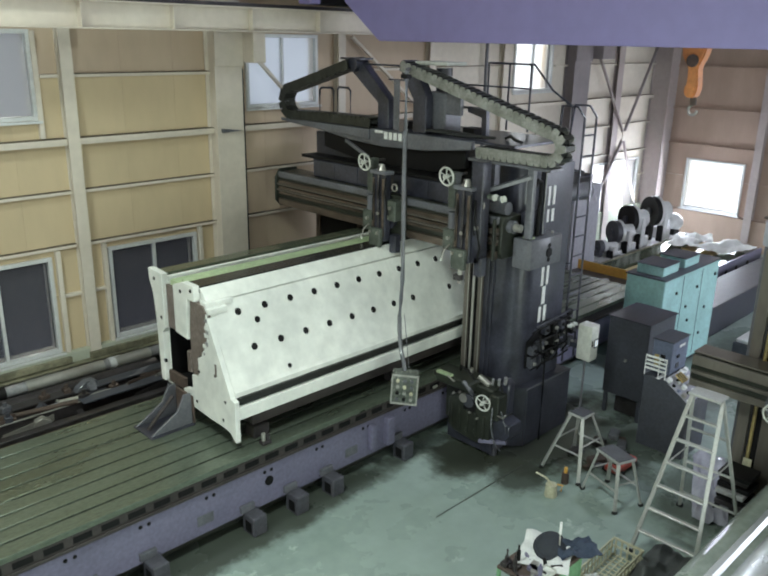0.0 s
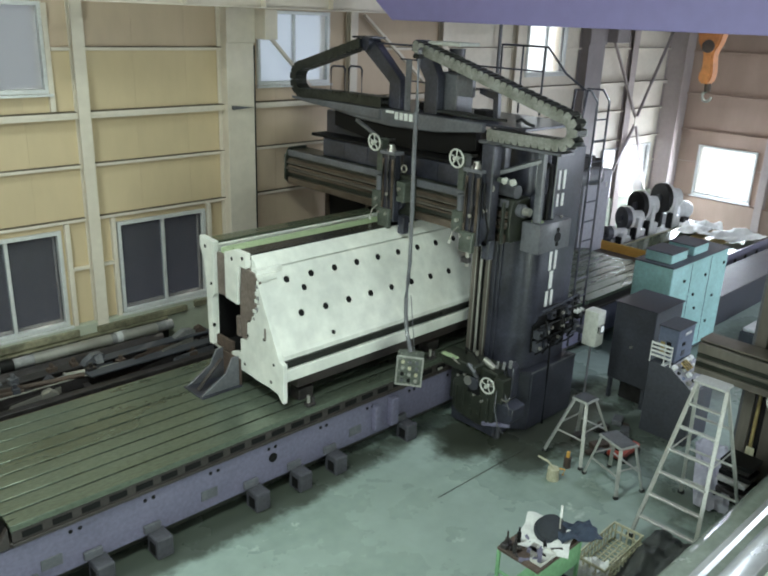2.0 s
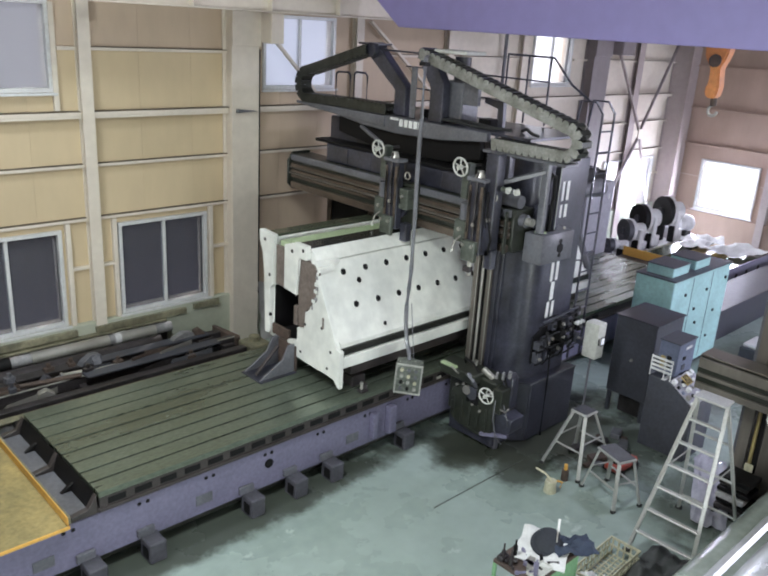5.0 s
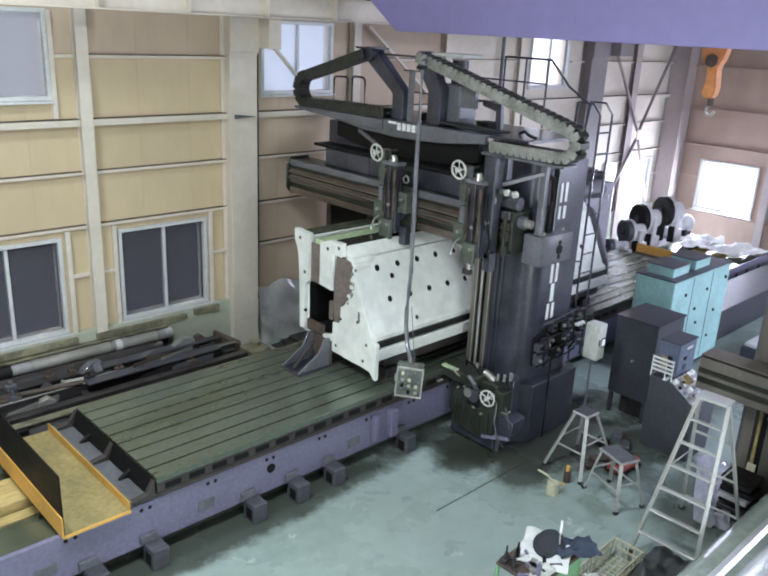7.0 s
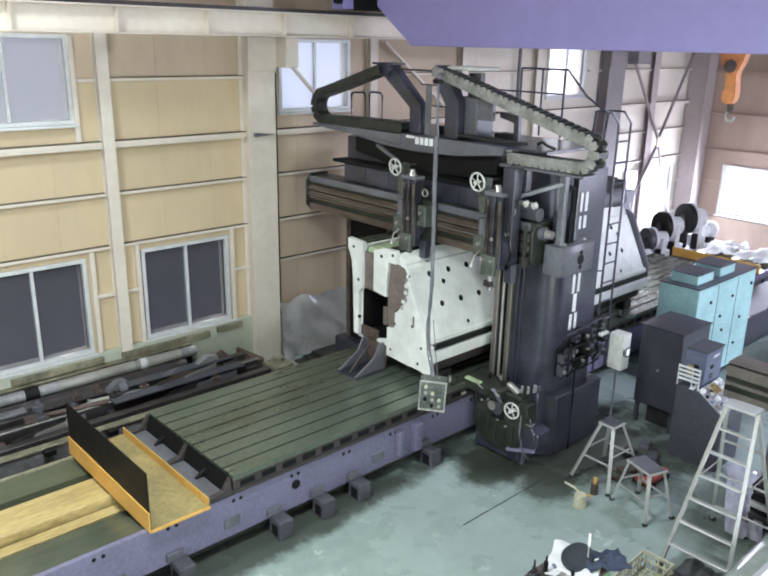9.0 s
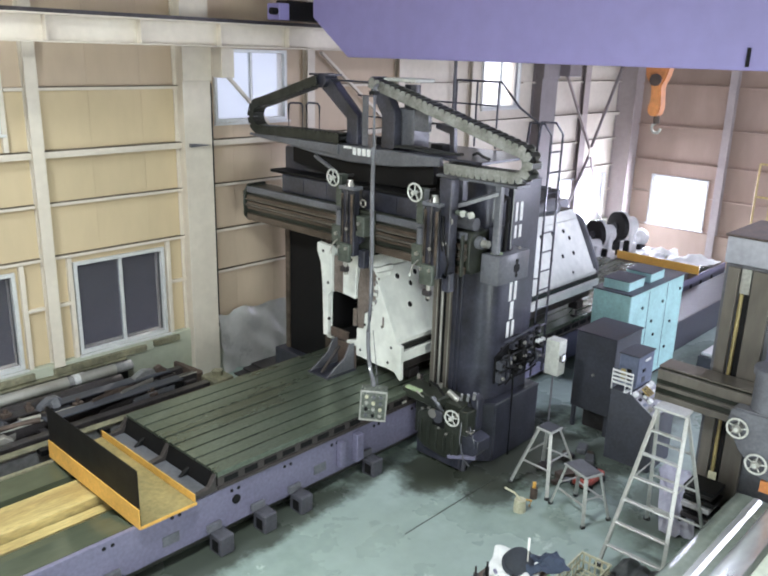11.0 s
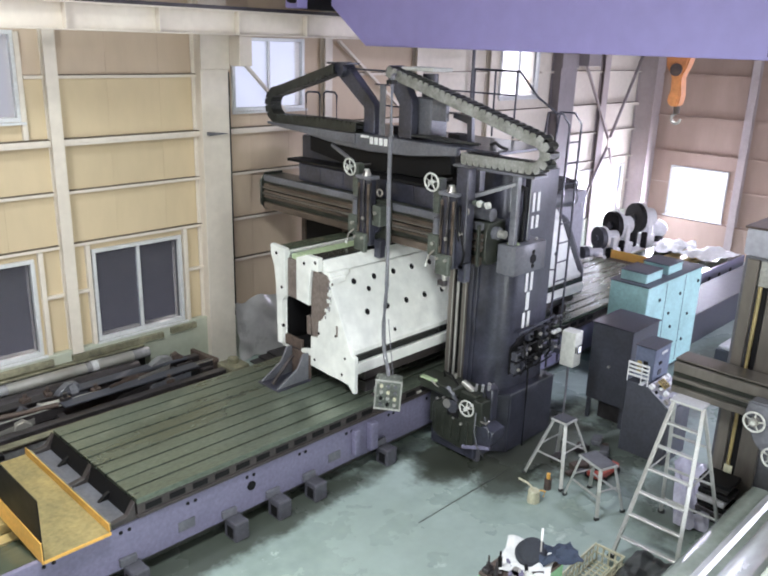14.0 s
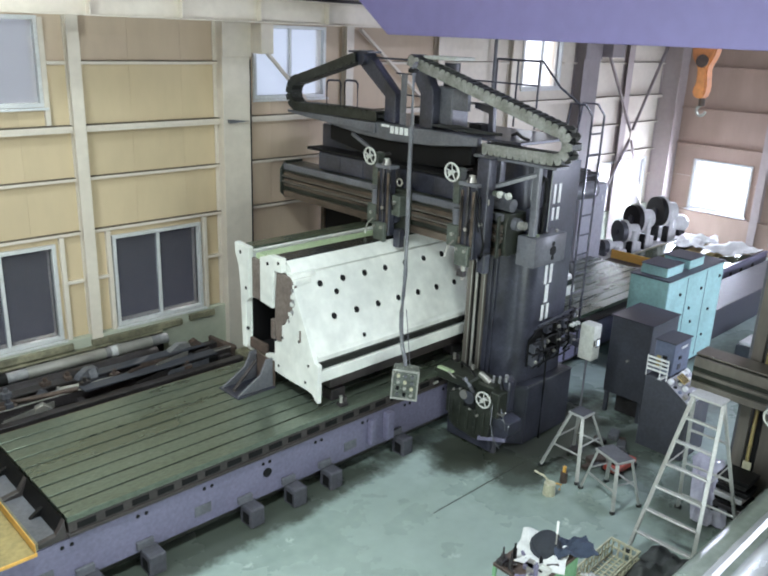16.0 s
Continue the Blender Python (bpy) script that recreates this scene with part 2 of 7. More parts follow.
M_YELLOW = mat("yellow_orange_paint", (0.80, 0.45, 0.10), 0.5, dark=(0.55, 0.29, 0.06), amount=0.45, big=2.2, fine=24, wear=(0.25, 0.17, 0.09), wear_at=0.70)
M_YELLOWFLOOR = mat("greasy_yellow_tray", (0.40, 0.31, 0.13), 0.42, dark=(0.22, 0.19, 0.09), amount=0.75, big=2.2, fine=20)
M_WOOD = mat("yellow_cover_board", (0.66, 0.53, 0.23), 0.42, dark=(0.33, 0.22, 0.08), amount=0.85, big=1.4, fine=26, stretch=(0.3, 2, 1))
M_TEAL = mat("teal_cabinet_paint", (0.44, 0.72, 0.70), 0.5, dark=(0.22, 0.40, 0.38), amount=0.4, big=1.6, fine=22, wear=(0.12, 0.17, 0.16), wear_at=0.73)
M_CABGREY = mat("slate_cabinet_paint", (0.066, 0.07, 0.09), 0.5, dark=(0.045, 0.045, 0.05), amount=0.6, big=1.8, fine=24)
M_BOXGREY = mat("pale_switch_box_paint", (0.60, 0.61, 0.57), 0.5, dark=(0.42, 0.42, 0.38), amount=0.4, big=3, fine=24)
M_ALU = mat("aluminium", (0.52, 0.53, 0.51), 0.42, 0.45, dark=(0.42, 0.42, 0.40), amount=0.5, big=4, fine=40)
M_WHITEFRAME = mat("white_sash_aluminium", (0.64, 0.65, 0.65), 0.4, 0.1, amount=0.25, big=3, fine=24)
M_PURPLE = mat("violet_crane_paint", (0.31, 0.275, 0.56), 0.5, dark=(0.26, 0.23, 0.48), amount=0.5, big=0.5, fine=4, bump=0.0, grain=0.08)
M_ORANGE = mat("orange_hook_paint", (0.66, 0.25, 0.08), 0.5, amount=0.5, big=4, fine=22)
M_WHITE = mat("white_letter_paint", (0.82, 0.83, 0.82), 0.5, amount=0.3, big=6, fine=30)
M_CHAIN = mat("drag_chain_steel", (0.062, 0.066, 0.056), 0.42, 0.5, dark=(0.03, 0.03, 0.025), amount=0.7, big=5, fine=30)
M_CHAINSIDE = mat("dusty_chain_plate", (0.36, 0.36, 0.34), 0.5, 0.2, dark=(0.12, 0.12, 0.10), amount=0.7, big=5, fine=30)
M_RUBBER = mat("black_rubber", (0.025, 0.026, 0.026), 0.6, amount=0.4, big=8, fine=40)
M_GREENPAINT = mat("green_cart_paint", (0.24, 0.47, 0.25), 0.5, dark=(0.15, 0.30, 0.16), amount=0.5, big=4, fine=28)
M_CLOTHW = mat("white_cloth", (0.75, 0.76, 0.74), 0.85, amount=0.3, big=5, fine=40)
M_CLOTHB = mat("black_cloth", (0.03, 0.035, 0.045), 0.85, amount=0.5, big=5, fine=40)
M_TARP = mat("grey_plastic_sheet", (0.50, 0.49, 0.48), 0.3, dark=(0.30, 0.29, 0.28), amount=0.5, big=1.2, fine=8, bump=0.05, grain=0.15)
M_RUST = mat("rusty_steel", (0.115, 0.080, 0.064), 0.7, dark=(0.05, 0.036, 0.03), amount=0.8, big=4, fine=30)
M_DARKSTEEL = mat("dark_scrap_steel", (0.070, 0.062, 0.066), 0.36, 0.3, dark=(0.03, 0.026, 0.024), amount=0.8, big=3, fine=30)
M_PALEPIPE = mat("pale_galvanised", (0.50, 0.50, 0.47), 0.4, 0.4, dark=(0.26, 0.25, 0.22), amount=0.7, big=2, fine=26)
M_STRAW = mat("pale_wicker", (0.62, 0.60, 0.44), 0.75, dark=(0.38, 0.36, 0.24), amount=0.6, big=8, fine=40)
M_GRIMEWHITE = mat("light_grey_motor_paint", (0.62, 0.62, 0.62), 0.45, dark=(0.40, 0.40, 0.42), amount=0.5, big=4, fine=26)
M_BEDTWO = mat("grey_green_bed_paint", (0.31, 0.355, 0.31), 0.24, dark=(0.20, 0.235, 0.20), amount=0.6, big=1.2, fine=12, grain=0.2)
M_FOOT = mat("dull_grey_foot_paint", (0.085, 0.083, 0.10), 0.5, dark=(0.06, 0.06, 0.07), amount=0.7, big=4, fine=20)
M_PENDANT = mat("worn_grey_green_enamel", (0.15, 0.165, 0.145), 0.35, dark=(0.06, 0.068, 0.055), amount=0.8, big=7, fine=30, wear=(0.48, 0.49, 0.43), wear_at=0.60)
M_GIRTSTRIP = mat("dark_brown_strip", (0.13, 0.105, 0.075), 0.9, amount=0.6, big=3, fine=20)
M_ROOF = mat("roof_sheet", (0.27, 0.26, 0.25), 0.7, amount=0.4, big=0.6, fine=12)
# Darker copy of the frosted glass; the low windows' dimness is in its colour.
M_PANE_DIM = frosted("shade_tinted_frosted_glass", (0.42, 0.42, 0.46), 0.18)
M_PANE = frosted("bright_frosted_glass", (0.95, 0.96, 1.0), 0.3)
# Outside shade painted as a weak glow, paler towards the bottom.
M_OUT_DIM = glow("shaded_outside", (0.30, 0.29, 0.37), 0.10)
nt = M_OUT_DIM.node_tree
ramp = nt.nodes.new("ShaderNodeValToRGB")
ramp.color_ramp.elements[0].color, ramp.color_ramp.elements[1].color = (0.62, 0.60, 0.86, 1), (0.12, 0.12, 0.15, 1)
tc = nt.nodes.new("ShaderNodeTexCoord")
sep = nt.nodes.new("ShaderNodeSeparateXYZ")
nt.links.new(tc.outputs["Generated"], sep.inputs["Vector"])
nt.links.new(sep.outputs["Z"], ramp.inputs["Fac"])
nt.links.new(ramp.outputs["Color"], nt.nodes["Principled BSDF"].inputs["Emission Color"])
M_OUT_GREY = glow("grey_outside", (0.55, 0.56, 0.62), 0.60)
M_OUT_MID = glow("overcast_outside", (0.72, 0.80, 0.95), 0.95)
M_OUT = glow("bright_outside", (0.95, 0.97, 1.0), 3.2)
M_INDICATOR = glow("lit_display", (0.85, 0.92, 1.0), 1.2)

for m in (M_MACHINE, M_MACHINE2, M_TEAL, M_BED):
    m.node_tree.nodes["Principled BSDF"].inputs["Coat Weight"].default_value = 0.3
    m.node_tree.nodes["Principled BSDF"].inputs["Coat Roughness"].default_value = 0.14

M_BED.node_tree.nodes["Principled BSDF"].inputs["Coat Weight"].default_value = 0.1

# ---- mesh helpers ----
ORIGIN = {}


def thing(name, at, label, category, group="", kind=""):
    ob = new(name)
    ob.empty_display_size = 0.1
    ob.location = at
    ORIGIN[ob.name] = Vector(at)
    return tagged(ob, label, category, group, kind)


def finish(name, bm, material, at=(0, 0, 0), smooth=False):
    bmesh.ops.recalc_face_normals(bm, faces=bm.faces)
    bmesh.ops.translate(bm, verts=bm.verts, vec=-Vector(at))
    me = bpy.data.meshes.new(name)
    bm.to_mesh(me)
    bm.free()
    me.materials.append(material)
    if smooth:
        me.shade_smooth()
        me.set_sharp_from_angle(angle=radians(35))
    return me


def part(name, bm, material, parent, label="", smooth=True):
    """One mesh under a thing or a part; its mesh code is in the world's metres."""
    at = ORIGIN[parent.name]
    ob = new(name, finish(name, bm, material, at, smooth))
    ob.parent = parent
    ORIGIN[ob.name] = at
    return tagged(ob, label) if label else ob


def solo(name, bm, material, label, category, at=None, group="", kind="", smooth=True):
    """A thing that is one mesh."""
    if at is None:
        xs = [v.co for v in bm.verts]
        at = (sum(v.x for v in xs) / len(xs), sum(v.y for v in xs) / len(xs), min(v.z for v in xs))
    if kind == "structure":
        at = (0, 0, 0)
    ob = new(name, finish(name, bm, material, at, smooth))
    ob.location = at
    ORIGIN[ob.name] = Vector(at)
    return tagged(ob, label, category, group, kind)


def box(bm, x0, x1, y0, y1, z0, z1, bev=0.008, seg=1):
    m = Matrix.Translation(((x0 + x1) / 2, (y0 + y1) / 2, (z0 + z1) / 2)) @ Matrix.Diagonal((abs(x1 - x0), abs(y1 - y0), abs(z1 - z0), 1))
    vs = bmesh.ops.create_cube(bm, size=1, matrix=m)["verts"]
    if bev:
        bmesh.ops.bevel(bm, geom=list({e for v in vs for e in v.link_edges}), offset=min(bev, 0.3 * min(abs(x1 - x0), abs(y1 - y0), abs(z1 - z0))), segments=seg, affect="EDGES", profile=0.5)
    return bm


def cyl(bm, p0, p1, r, r2=None, seg=14):
    p0, p1 = Vector(p0), Vector(p1)
    d = p1 - p0
    m = Matrix.Translation((p0 + p1) / 2) @ d.to_track_quat("Z", "Y").to_matrix().to_4x4()
    bmesh.ops.create_cone(bm, cap_ends=True, segments=seg, radius1=r, radius2=r if r2 is None else r2, depth=d.length, matrix=m)
    return bm


def beam(bm, p0, p1, w, h, bev=0.004):
    """A square bar from p0 to p1."""
    p0, p1 = Vector(p0), Vector(p1)
    d = p1 - p0
    m = Matrix.Translation((p0 + p1) / 2) @ d.to_track_quat("Z", "Y").to_matrix().to_4x4() @ Matrix.Diagonal((w, h, d.length, 1))
    vs = bmesh.ops.create_cube(bm, size=1, matrix=m)["verts"]
    if bev:
        bmesh.ops.bevel(bm, geom=list({e for v in vs for e in v.link_edges}), offset=min(bev, 0.3 * min(w, h)), segments=1, affect="EDGES")
    return bm


def prism(bm, pts, axis, a, b, bev=0.0, seg=1):
    """A polygon drawn out along an axis: x takes (y, z) points, y takes (x, z), z takes (x, y)."""
    def at(p, s):
        return {"x": (s, p[0], p[1]), "y": (p[0], s, p[1]), "z": (p[0], p[1], s)}[axis]
    lo = [bm.verts.new(at(p, a)) for p in pts]
    hi = [bm.verts.new(at(p, b)) for p in pts]
    fs = [bm.faces.new(lo), bm.faces.new(hi[::-1])]
    for i in range(len(pts)):
        j = (i + 1) % len(pts)
        fs.append(bm.faces.new((lo[j], lo[i], hi[i], hi[j])))
    bmesh.ops.recalc_face_normals(bm, faces=fs)
    if bev:
        bmesh.ops.bevel(bm, geom=list({e for f in fs for e in f.edges}), offset=bev, segments=seg, affect="EDGES")
    return bm


def tube(bm, pts, r, seg=8):
    pts = [Vector(p) for p in pts]
    rings = []
    for i, p in enumerate(pts):
        d = (pts[min(i + 1, len(pts) - 1)] - pts[max(i - 1, 0)]).normalized()
        q = d.to_track_quat("Z", "Y")
        rings.append([bm.verts.new(p + q @ Vector((r * math.cos(2 * math.pi * k / seg), r * math.sin(2 * math.pi * k / seg), 0))) for k in range(seg)])
    for a, b in zip(rings, rings[1:]):
        for k in range(seg):
            bm.faces.new((a[k], a[(k + 1) % seg], b[(k + 1) % seg], b[k]))
    bm.faces.new(rings[0][::-1])
    bm.faces.new(rings[-1])
    return bm


def ring(bm, c, axis, R, r, seg=22, sub=7):
    q = Vector(axis).to_track_quat("Z", "Y")
    rows = []
    for i in range(seg):
        a = 2 * math.pi * i / seg
        rows.append([bm.verts.new(Vector(c) + q @ Vector(((R + r * math.cos(t)) * math.cos(a), (R + r * math.cos(t)) * math.sin(a), r * math.sin(t)))) for t in [2 * math.pi * k / sub for k in range(sub)]])
    for i in range(seg):
        a, b = rows[i], rows[(i + 1) % seg]
        for k in range(sub):
            bm.faces.new((a[k], b[k], b[(k + 1) % sub], a[(k + 1) % sub]))
    return bm


def BM():
    return bmesh.new()


def handwheel(parent, c, axis, R, label="pale metal handwheel with five spokes"):
    """A rim with its hub and spokes, as parts."""
    q = Vector(axis).to_track_quat("Z", "Y")
    rim = part("handwheel", ring(BM(), c, axis, R, R * 0.11), M_BOXGREY, parent, label)
    bm = BM()
    cyl(bm, Vector(c) - q @ Vector((0, 0, 0.05)), Vector(c) + q @ Vector((0, 0, 0.03)), R * 0.24)
    for k in range(5):
        a = 2 * math.pi * k / 5 + 0.4
        beam(bm, c, Vector(c) + q @ Vector((R * math.cos(a), R * math.sin(a), 0)), R * 0.13, R * 0.10, 0)
    part("spokes", bm, M_BOXGREY, rim)
    return rim

# ---- the hall ----
WALL = 11.5
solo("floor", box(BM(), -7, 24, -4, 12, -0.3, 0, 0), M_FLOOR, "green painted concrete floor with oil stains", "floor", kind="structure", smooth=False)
solo("ceiling", box(BM(), -7, 24, -4, 12, 9.0, 9.2, 0), M_ROOF, "grey sheet roof", "ceiling", kind="structure", smooth=False)
# Out of view; the gaps are added to house the south fill lamps.
bm = BM()
for a, b, z in ((-7, 1.2, 0), (1.2, 5.6, 4.1), (5.6, 13.0, 0), (13.0, 22.0, 4.95), (22.0, 24, 0)):
    box(bm, a, b, -4.2, -4, z, 9, 0)
box(bm, 13.0, 22.0, -4.2, -4, 0, 1.45, 0)
solo("wall_south", bm, M_PANEL2, "unseen tan sheet wall with gaps added for fill lamps", "wall", kind="structure", smooth=False)
# Out of view; the opening is added for the west fill lamp.
bm = BM()
box(bm, -7.2, -7, -4, 12, 5.2, 9, 0)
box(bm, -7.2, -7, 2.0, 12, 0, 5.2, 0)
solo("wall_west", bm, M_PANEL2, "unseen tan sheet wall with an opening added for a fill lamp", "wall", kind="structure", smooth=False)

# openings of the long wall: x0, x1, z0, z1, outside, pane
LOW, HIGH = (1.08, 2.50), (4.64, 5.76)
OPEN = [
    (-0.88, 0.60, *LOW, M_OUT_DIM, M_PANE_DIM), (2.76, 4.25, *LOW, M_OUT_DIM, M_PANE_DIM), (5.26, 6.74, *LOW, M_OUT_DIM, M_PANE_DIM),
    (2.64, 4.30, *HIGH, M_OUT_GREY, M_PANE), (8.00, 9.48, *HIGH, M_OUT_MID, M_PANE), (15.66, 17.16, *HIGH, M_OUT, M_PANE), (19.60, 22.25, 0.75, 2.40, M_OUT, M_PANE),
]


def wall_with_holes(axis, plane, depth, a0, a1, z0, z1, holes, bm):
    """Strips of wall between the openings."""
    cuts = sorted({a0, a1, *[h[0] for h in holes], *[h[1] for h in holes]})
    for p, q in zip(cuts, cuts[1:]):
        mid = (p + q) / 2
        zs = sorted((h[2], h[3]) for h in holes if h[0] < mid < h[1])
        z = z0
        for lo, hi in [*zs, (z1, z1)]:
            if lo > z + 1e-6:
                if axis == "x":
                    box(bm, p, q, plane, plane + depth, z, lo, 0)
                else:
                    box(bm, plane, plane + depth, p, q, z, lo, 0)
            z = hi
    return bm


north = solo("wall_north", wall_with_holes("x", WALL + 0.03, 0.15, -7, 24, 0, 9, OPEN, BM()), M_CREAM, "tan panelled steel-frame wall", "wall", kind="structure", smooth=False)
END = 23.1
FAR_OPEN = [(8.60, 10.24, 1.04, 2.43)]
east = solo("wall_east", wall_with_holes("y", END + 0.03, 0.15, -4, 12, 0, 9, FAR_OPEN, BM()), M_CREAM, "brown panelled end wall with a bright window", "wall", kind="structure", smooth=False)


def wall_panel(name, parent, material, axis, a0, a1, z0, z1, holes, plane):
    """One sheet of cladding, cut round the openings that it meets."""
    cut = [(max(a0, h[0] - 0.05), min(a1, h[1] + 0.05), max(z0, h[2] - 0.05), min(z1, h[3] + 0.05)) for h in holes if h[0] < a1 and h[1] > a0 and h[2] < z1 and h[3] > z0]
    cuts = sorted({a0, a1, *[c for h in cut for c in h[:2]]})
    bm = BM()
    for p, q in zip(cuts, cuts[1:]):
        mid, z = (p + q) / 2, z0
        for lo, hi in [*sorted((h[2], h[3]) for h in cut if h[0] < mid < h[1]), (z1, z1)]:
            if lo > z + 0.01:
                if axis == "x":
                    box(bm, p, q, plane, plane + 0.028, z, lo, 0)
                else:
                    box(bm, plane, plane + 0.028, p, q, z, lo, 0)
            z = hi
    return part(name, bm, material, parent, smooth=False)


GIRTS = [1.92, 2.68, 3.50, 4.27, 5.19, 6.1]
POSTS = [-1.6, 1.55, 4.80, 7.46, 10.05, 12.6, 15.15, 18.2, 20.47, 23.0]
levels = [1.0, *GIRTS, 7.5, 9.0]
for a0, a1 in zip([-7, *POSTS], POSTS):
    n = max(1, round((a1 - a0) / 0.9)) if -2 < a0 < 10 else 1
    w = (a1 - a0) / n
    for z0, z1 in zip(levels, levels[1:]):
        for k in range(n if z1 < 8 else 1):
            b0, b1 = (a0 + k * w, a0 + (k + 1) * w) if z1 < 8 else (a0, a1)
            wall_panel("panel", north, M_PANEL if a1 < 8 and z1 < 5.5 else M_CREAM if a0 > 12 else M_PANEL2, "x", b0 + 0.0012, b1 - 0.0012, z0 + 0.006, z1 - 0.006, OPEN, WALL)
far_levels = [0.0, 0.95, 1.95, 2.9, 3.95, 5.15, 6.4, 9.0]
far_posts = [-4, 0.4, 4.3, 8.2, 12]
for a0, a1 in zip(far_posts, far_posts[1:]):
    for z0, z1 in zip(far_levels, far_levels[1:]):
        wall_panel("panel", east, M_PANEL3, "y", a0 + 0.01, a1 - 0.01, z0 + 0.006, z1 - 0.006, FAR_OPEN, END)

solo("base_wall", box(BM(), -7, 23.1, WALL - 0.10, WALL + 0.02, 0, 1.0, 0.01), M_BASEWALL, "pale green painted concrete base of the wall", "wall base", kind="structure")


def section_post(name, x, y0, y1, z0, z1, w, label, axis="x", paint=None):
    """An H-section post with its two flanges and web."""
    bm = BM()
    if axis == "x":
        box(bm, x - w / 2, x + w / 2, y0, y0 + 0.02, z0, z1, 0.003)
        box(bm, x - w / 2, x + w / 2, y1 - 0.02, y1, z0, z1, 0.003)
        box(bm, x - 0.012, x + 0.012, y0 + 0.021, y1 - 0.021, z0, z1, 0)
    else:
        box(bm, y0, y0 + 0.02, x - w / 2, x + w / 2, z0, z1, 0.003)
        box(bm, y1 - 0.02, y1, x - w / 2, x + w / 2, z0, z1, 0.003)
        box(bm, y0 + 0.021, y1 - 0.021, x - 0.012, x + 0.012, z0, z1, 0)
    return solo(name, bm, paint or M_CREAM, label, "post", kind="structure", smooth=False)


for x in (-1.6, 1.55, 4.80, 10.05, 12.6, 15.15, 20.47):
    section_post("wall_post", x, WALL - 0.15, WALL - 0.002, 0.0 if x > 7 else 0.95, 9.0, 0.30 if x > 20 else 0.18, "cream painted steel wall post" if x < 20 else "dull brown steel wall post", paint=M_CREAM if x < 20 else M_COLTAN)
# big crane columns with their brackets
for x in (-3.6, 7.41, 18.2, 22.82):
    bm = BM()
    w = {7.41: 0.265, 22.82: 0.26, 18.2: 0.38}.get(x, 0.30)
    f = 10.90 if x == 22.82 else 11.19
    box(bm, x - w, x + w, f, f + 0.025, 0, 9, 0.004)
    box(bm, x - w, x + w, 11.46, 11.485, 0, 9, 0.004)
    box(bm, x - w + 0.06, x + w - 0.06, f + 0.026, 11.459, 0, 9, 0)
    solo("crane_column", bm, M_COLBACKLIT if x == 18.2 else M_COLTAN if x > 20 else M_CREAM, "broad crane column, its paint greyed for backlight" if x > 18 else "broad cream painted crane column", "column", kind="structure", smooth=False)
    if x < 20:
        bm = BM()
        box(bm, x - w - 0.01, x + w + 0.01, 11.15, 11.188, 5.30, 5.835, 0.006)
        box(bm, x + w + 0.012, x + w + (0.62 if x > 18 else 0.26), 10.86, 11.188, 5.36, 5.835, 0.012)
        solo("column_bracket", bm, M_COLBACKLIT if x > 18 else M_CREAM, "boxed steel bracket under the crane runway", "bracket", kind="structure", smooth=False)
# girts
for z in GIRTS:
    spans = list(zip([-7, *POSTS], POSTS))
    for a0, a1 in spans:
        if any(h[0] < a1 - 0.3 and h[1] > a0 + 0.3 and h[2] - 0.05 < z < h[3] + 0.05 for h in OPEN):
            for h in OPEN:
                if h[0] < a1 - 0.3 and h[1] > a0 + 0.3 and h[2] < z < h[3]:
                    for p, q in ((a0 + 0.1, h[0] - 0.13), (h[1] + 0.13, a1 - 0.1)):
                        if q - p > 0.1:
                            solo("girt", box(BM(), p, q, WALL - 0.07, WALL - 0.002, z - 0.025, z + 0.025, 0.004), M_CREAM, "cream steel wall girt", "girt", kind="structure", smooth=False)
            continue
        d = 0.12 if z == 4.27 else 0.075
        t = 0.028 if z == 4.27 else 0.022
        bm = box(BM(), a0 + 0.1, a1 - 0.1, WALL - d, WALL - 0.002, z - t, z + t, 0.004)
        if z == 4.27:
            box(bm, a0 + 0.1, a1 - 0.1, WALL - d, WALL - d + 0.006, z - t - 0.035, z - t - 0.001, 0)
        solo("girt", bm, M_CREAM, "cream steel wall girt", "girt", kind="structure", smooth=False)
        # A thin dark strip along the girt's top.
        solo("girt_top_strip", box(BM(), a0 + 0.1, a1 - 0.1, WALL - d + 0.004, WALL - 0.003, z + t + 0.0005, z + t + 0.012, 0), M_GIRTSTRIP, "thin dark brown strip on top of the wall girt", "dust", kind="structure", smooth=False)
for y in (0.4, 4.3, 8.2):
    section_post("end_wall_post", y, END - 0.2, END - 0.002, 0, 9, 0.22, "dull painted steel post of the end wall", "y", M_COLTAN)
for z in far_levels[2:-1]:
    for a0, a1 in zip(far_posts, far_posts[1:]):
        for h in [(a0 + 0.13, a1 - 0.13)]:
            if z == 1.95 and a1 == 12:
                continue
            solo("girt", box(BM(), END - 0.09, END - 0.002, h[0], h[1], z - 0.03, z + 0.03, 0.004), M_PANEL3, "brown steel girt of the end wall", "girt", kind="structure", smooth=False)
solo("base_wall_end", box(BM(), END - 0.10, END - 0.001, -4, 11.1, 0, 0.92, 0.01), M_PANEL3, "dull concrete base of the end wall", "wall base", kind="structure")


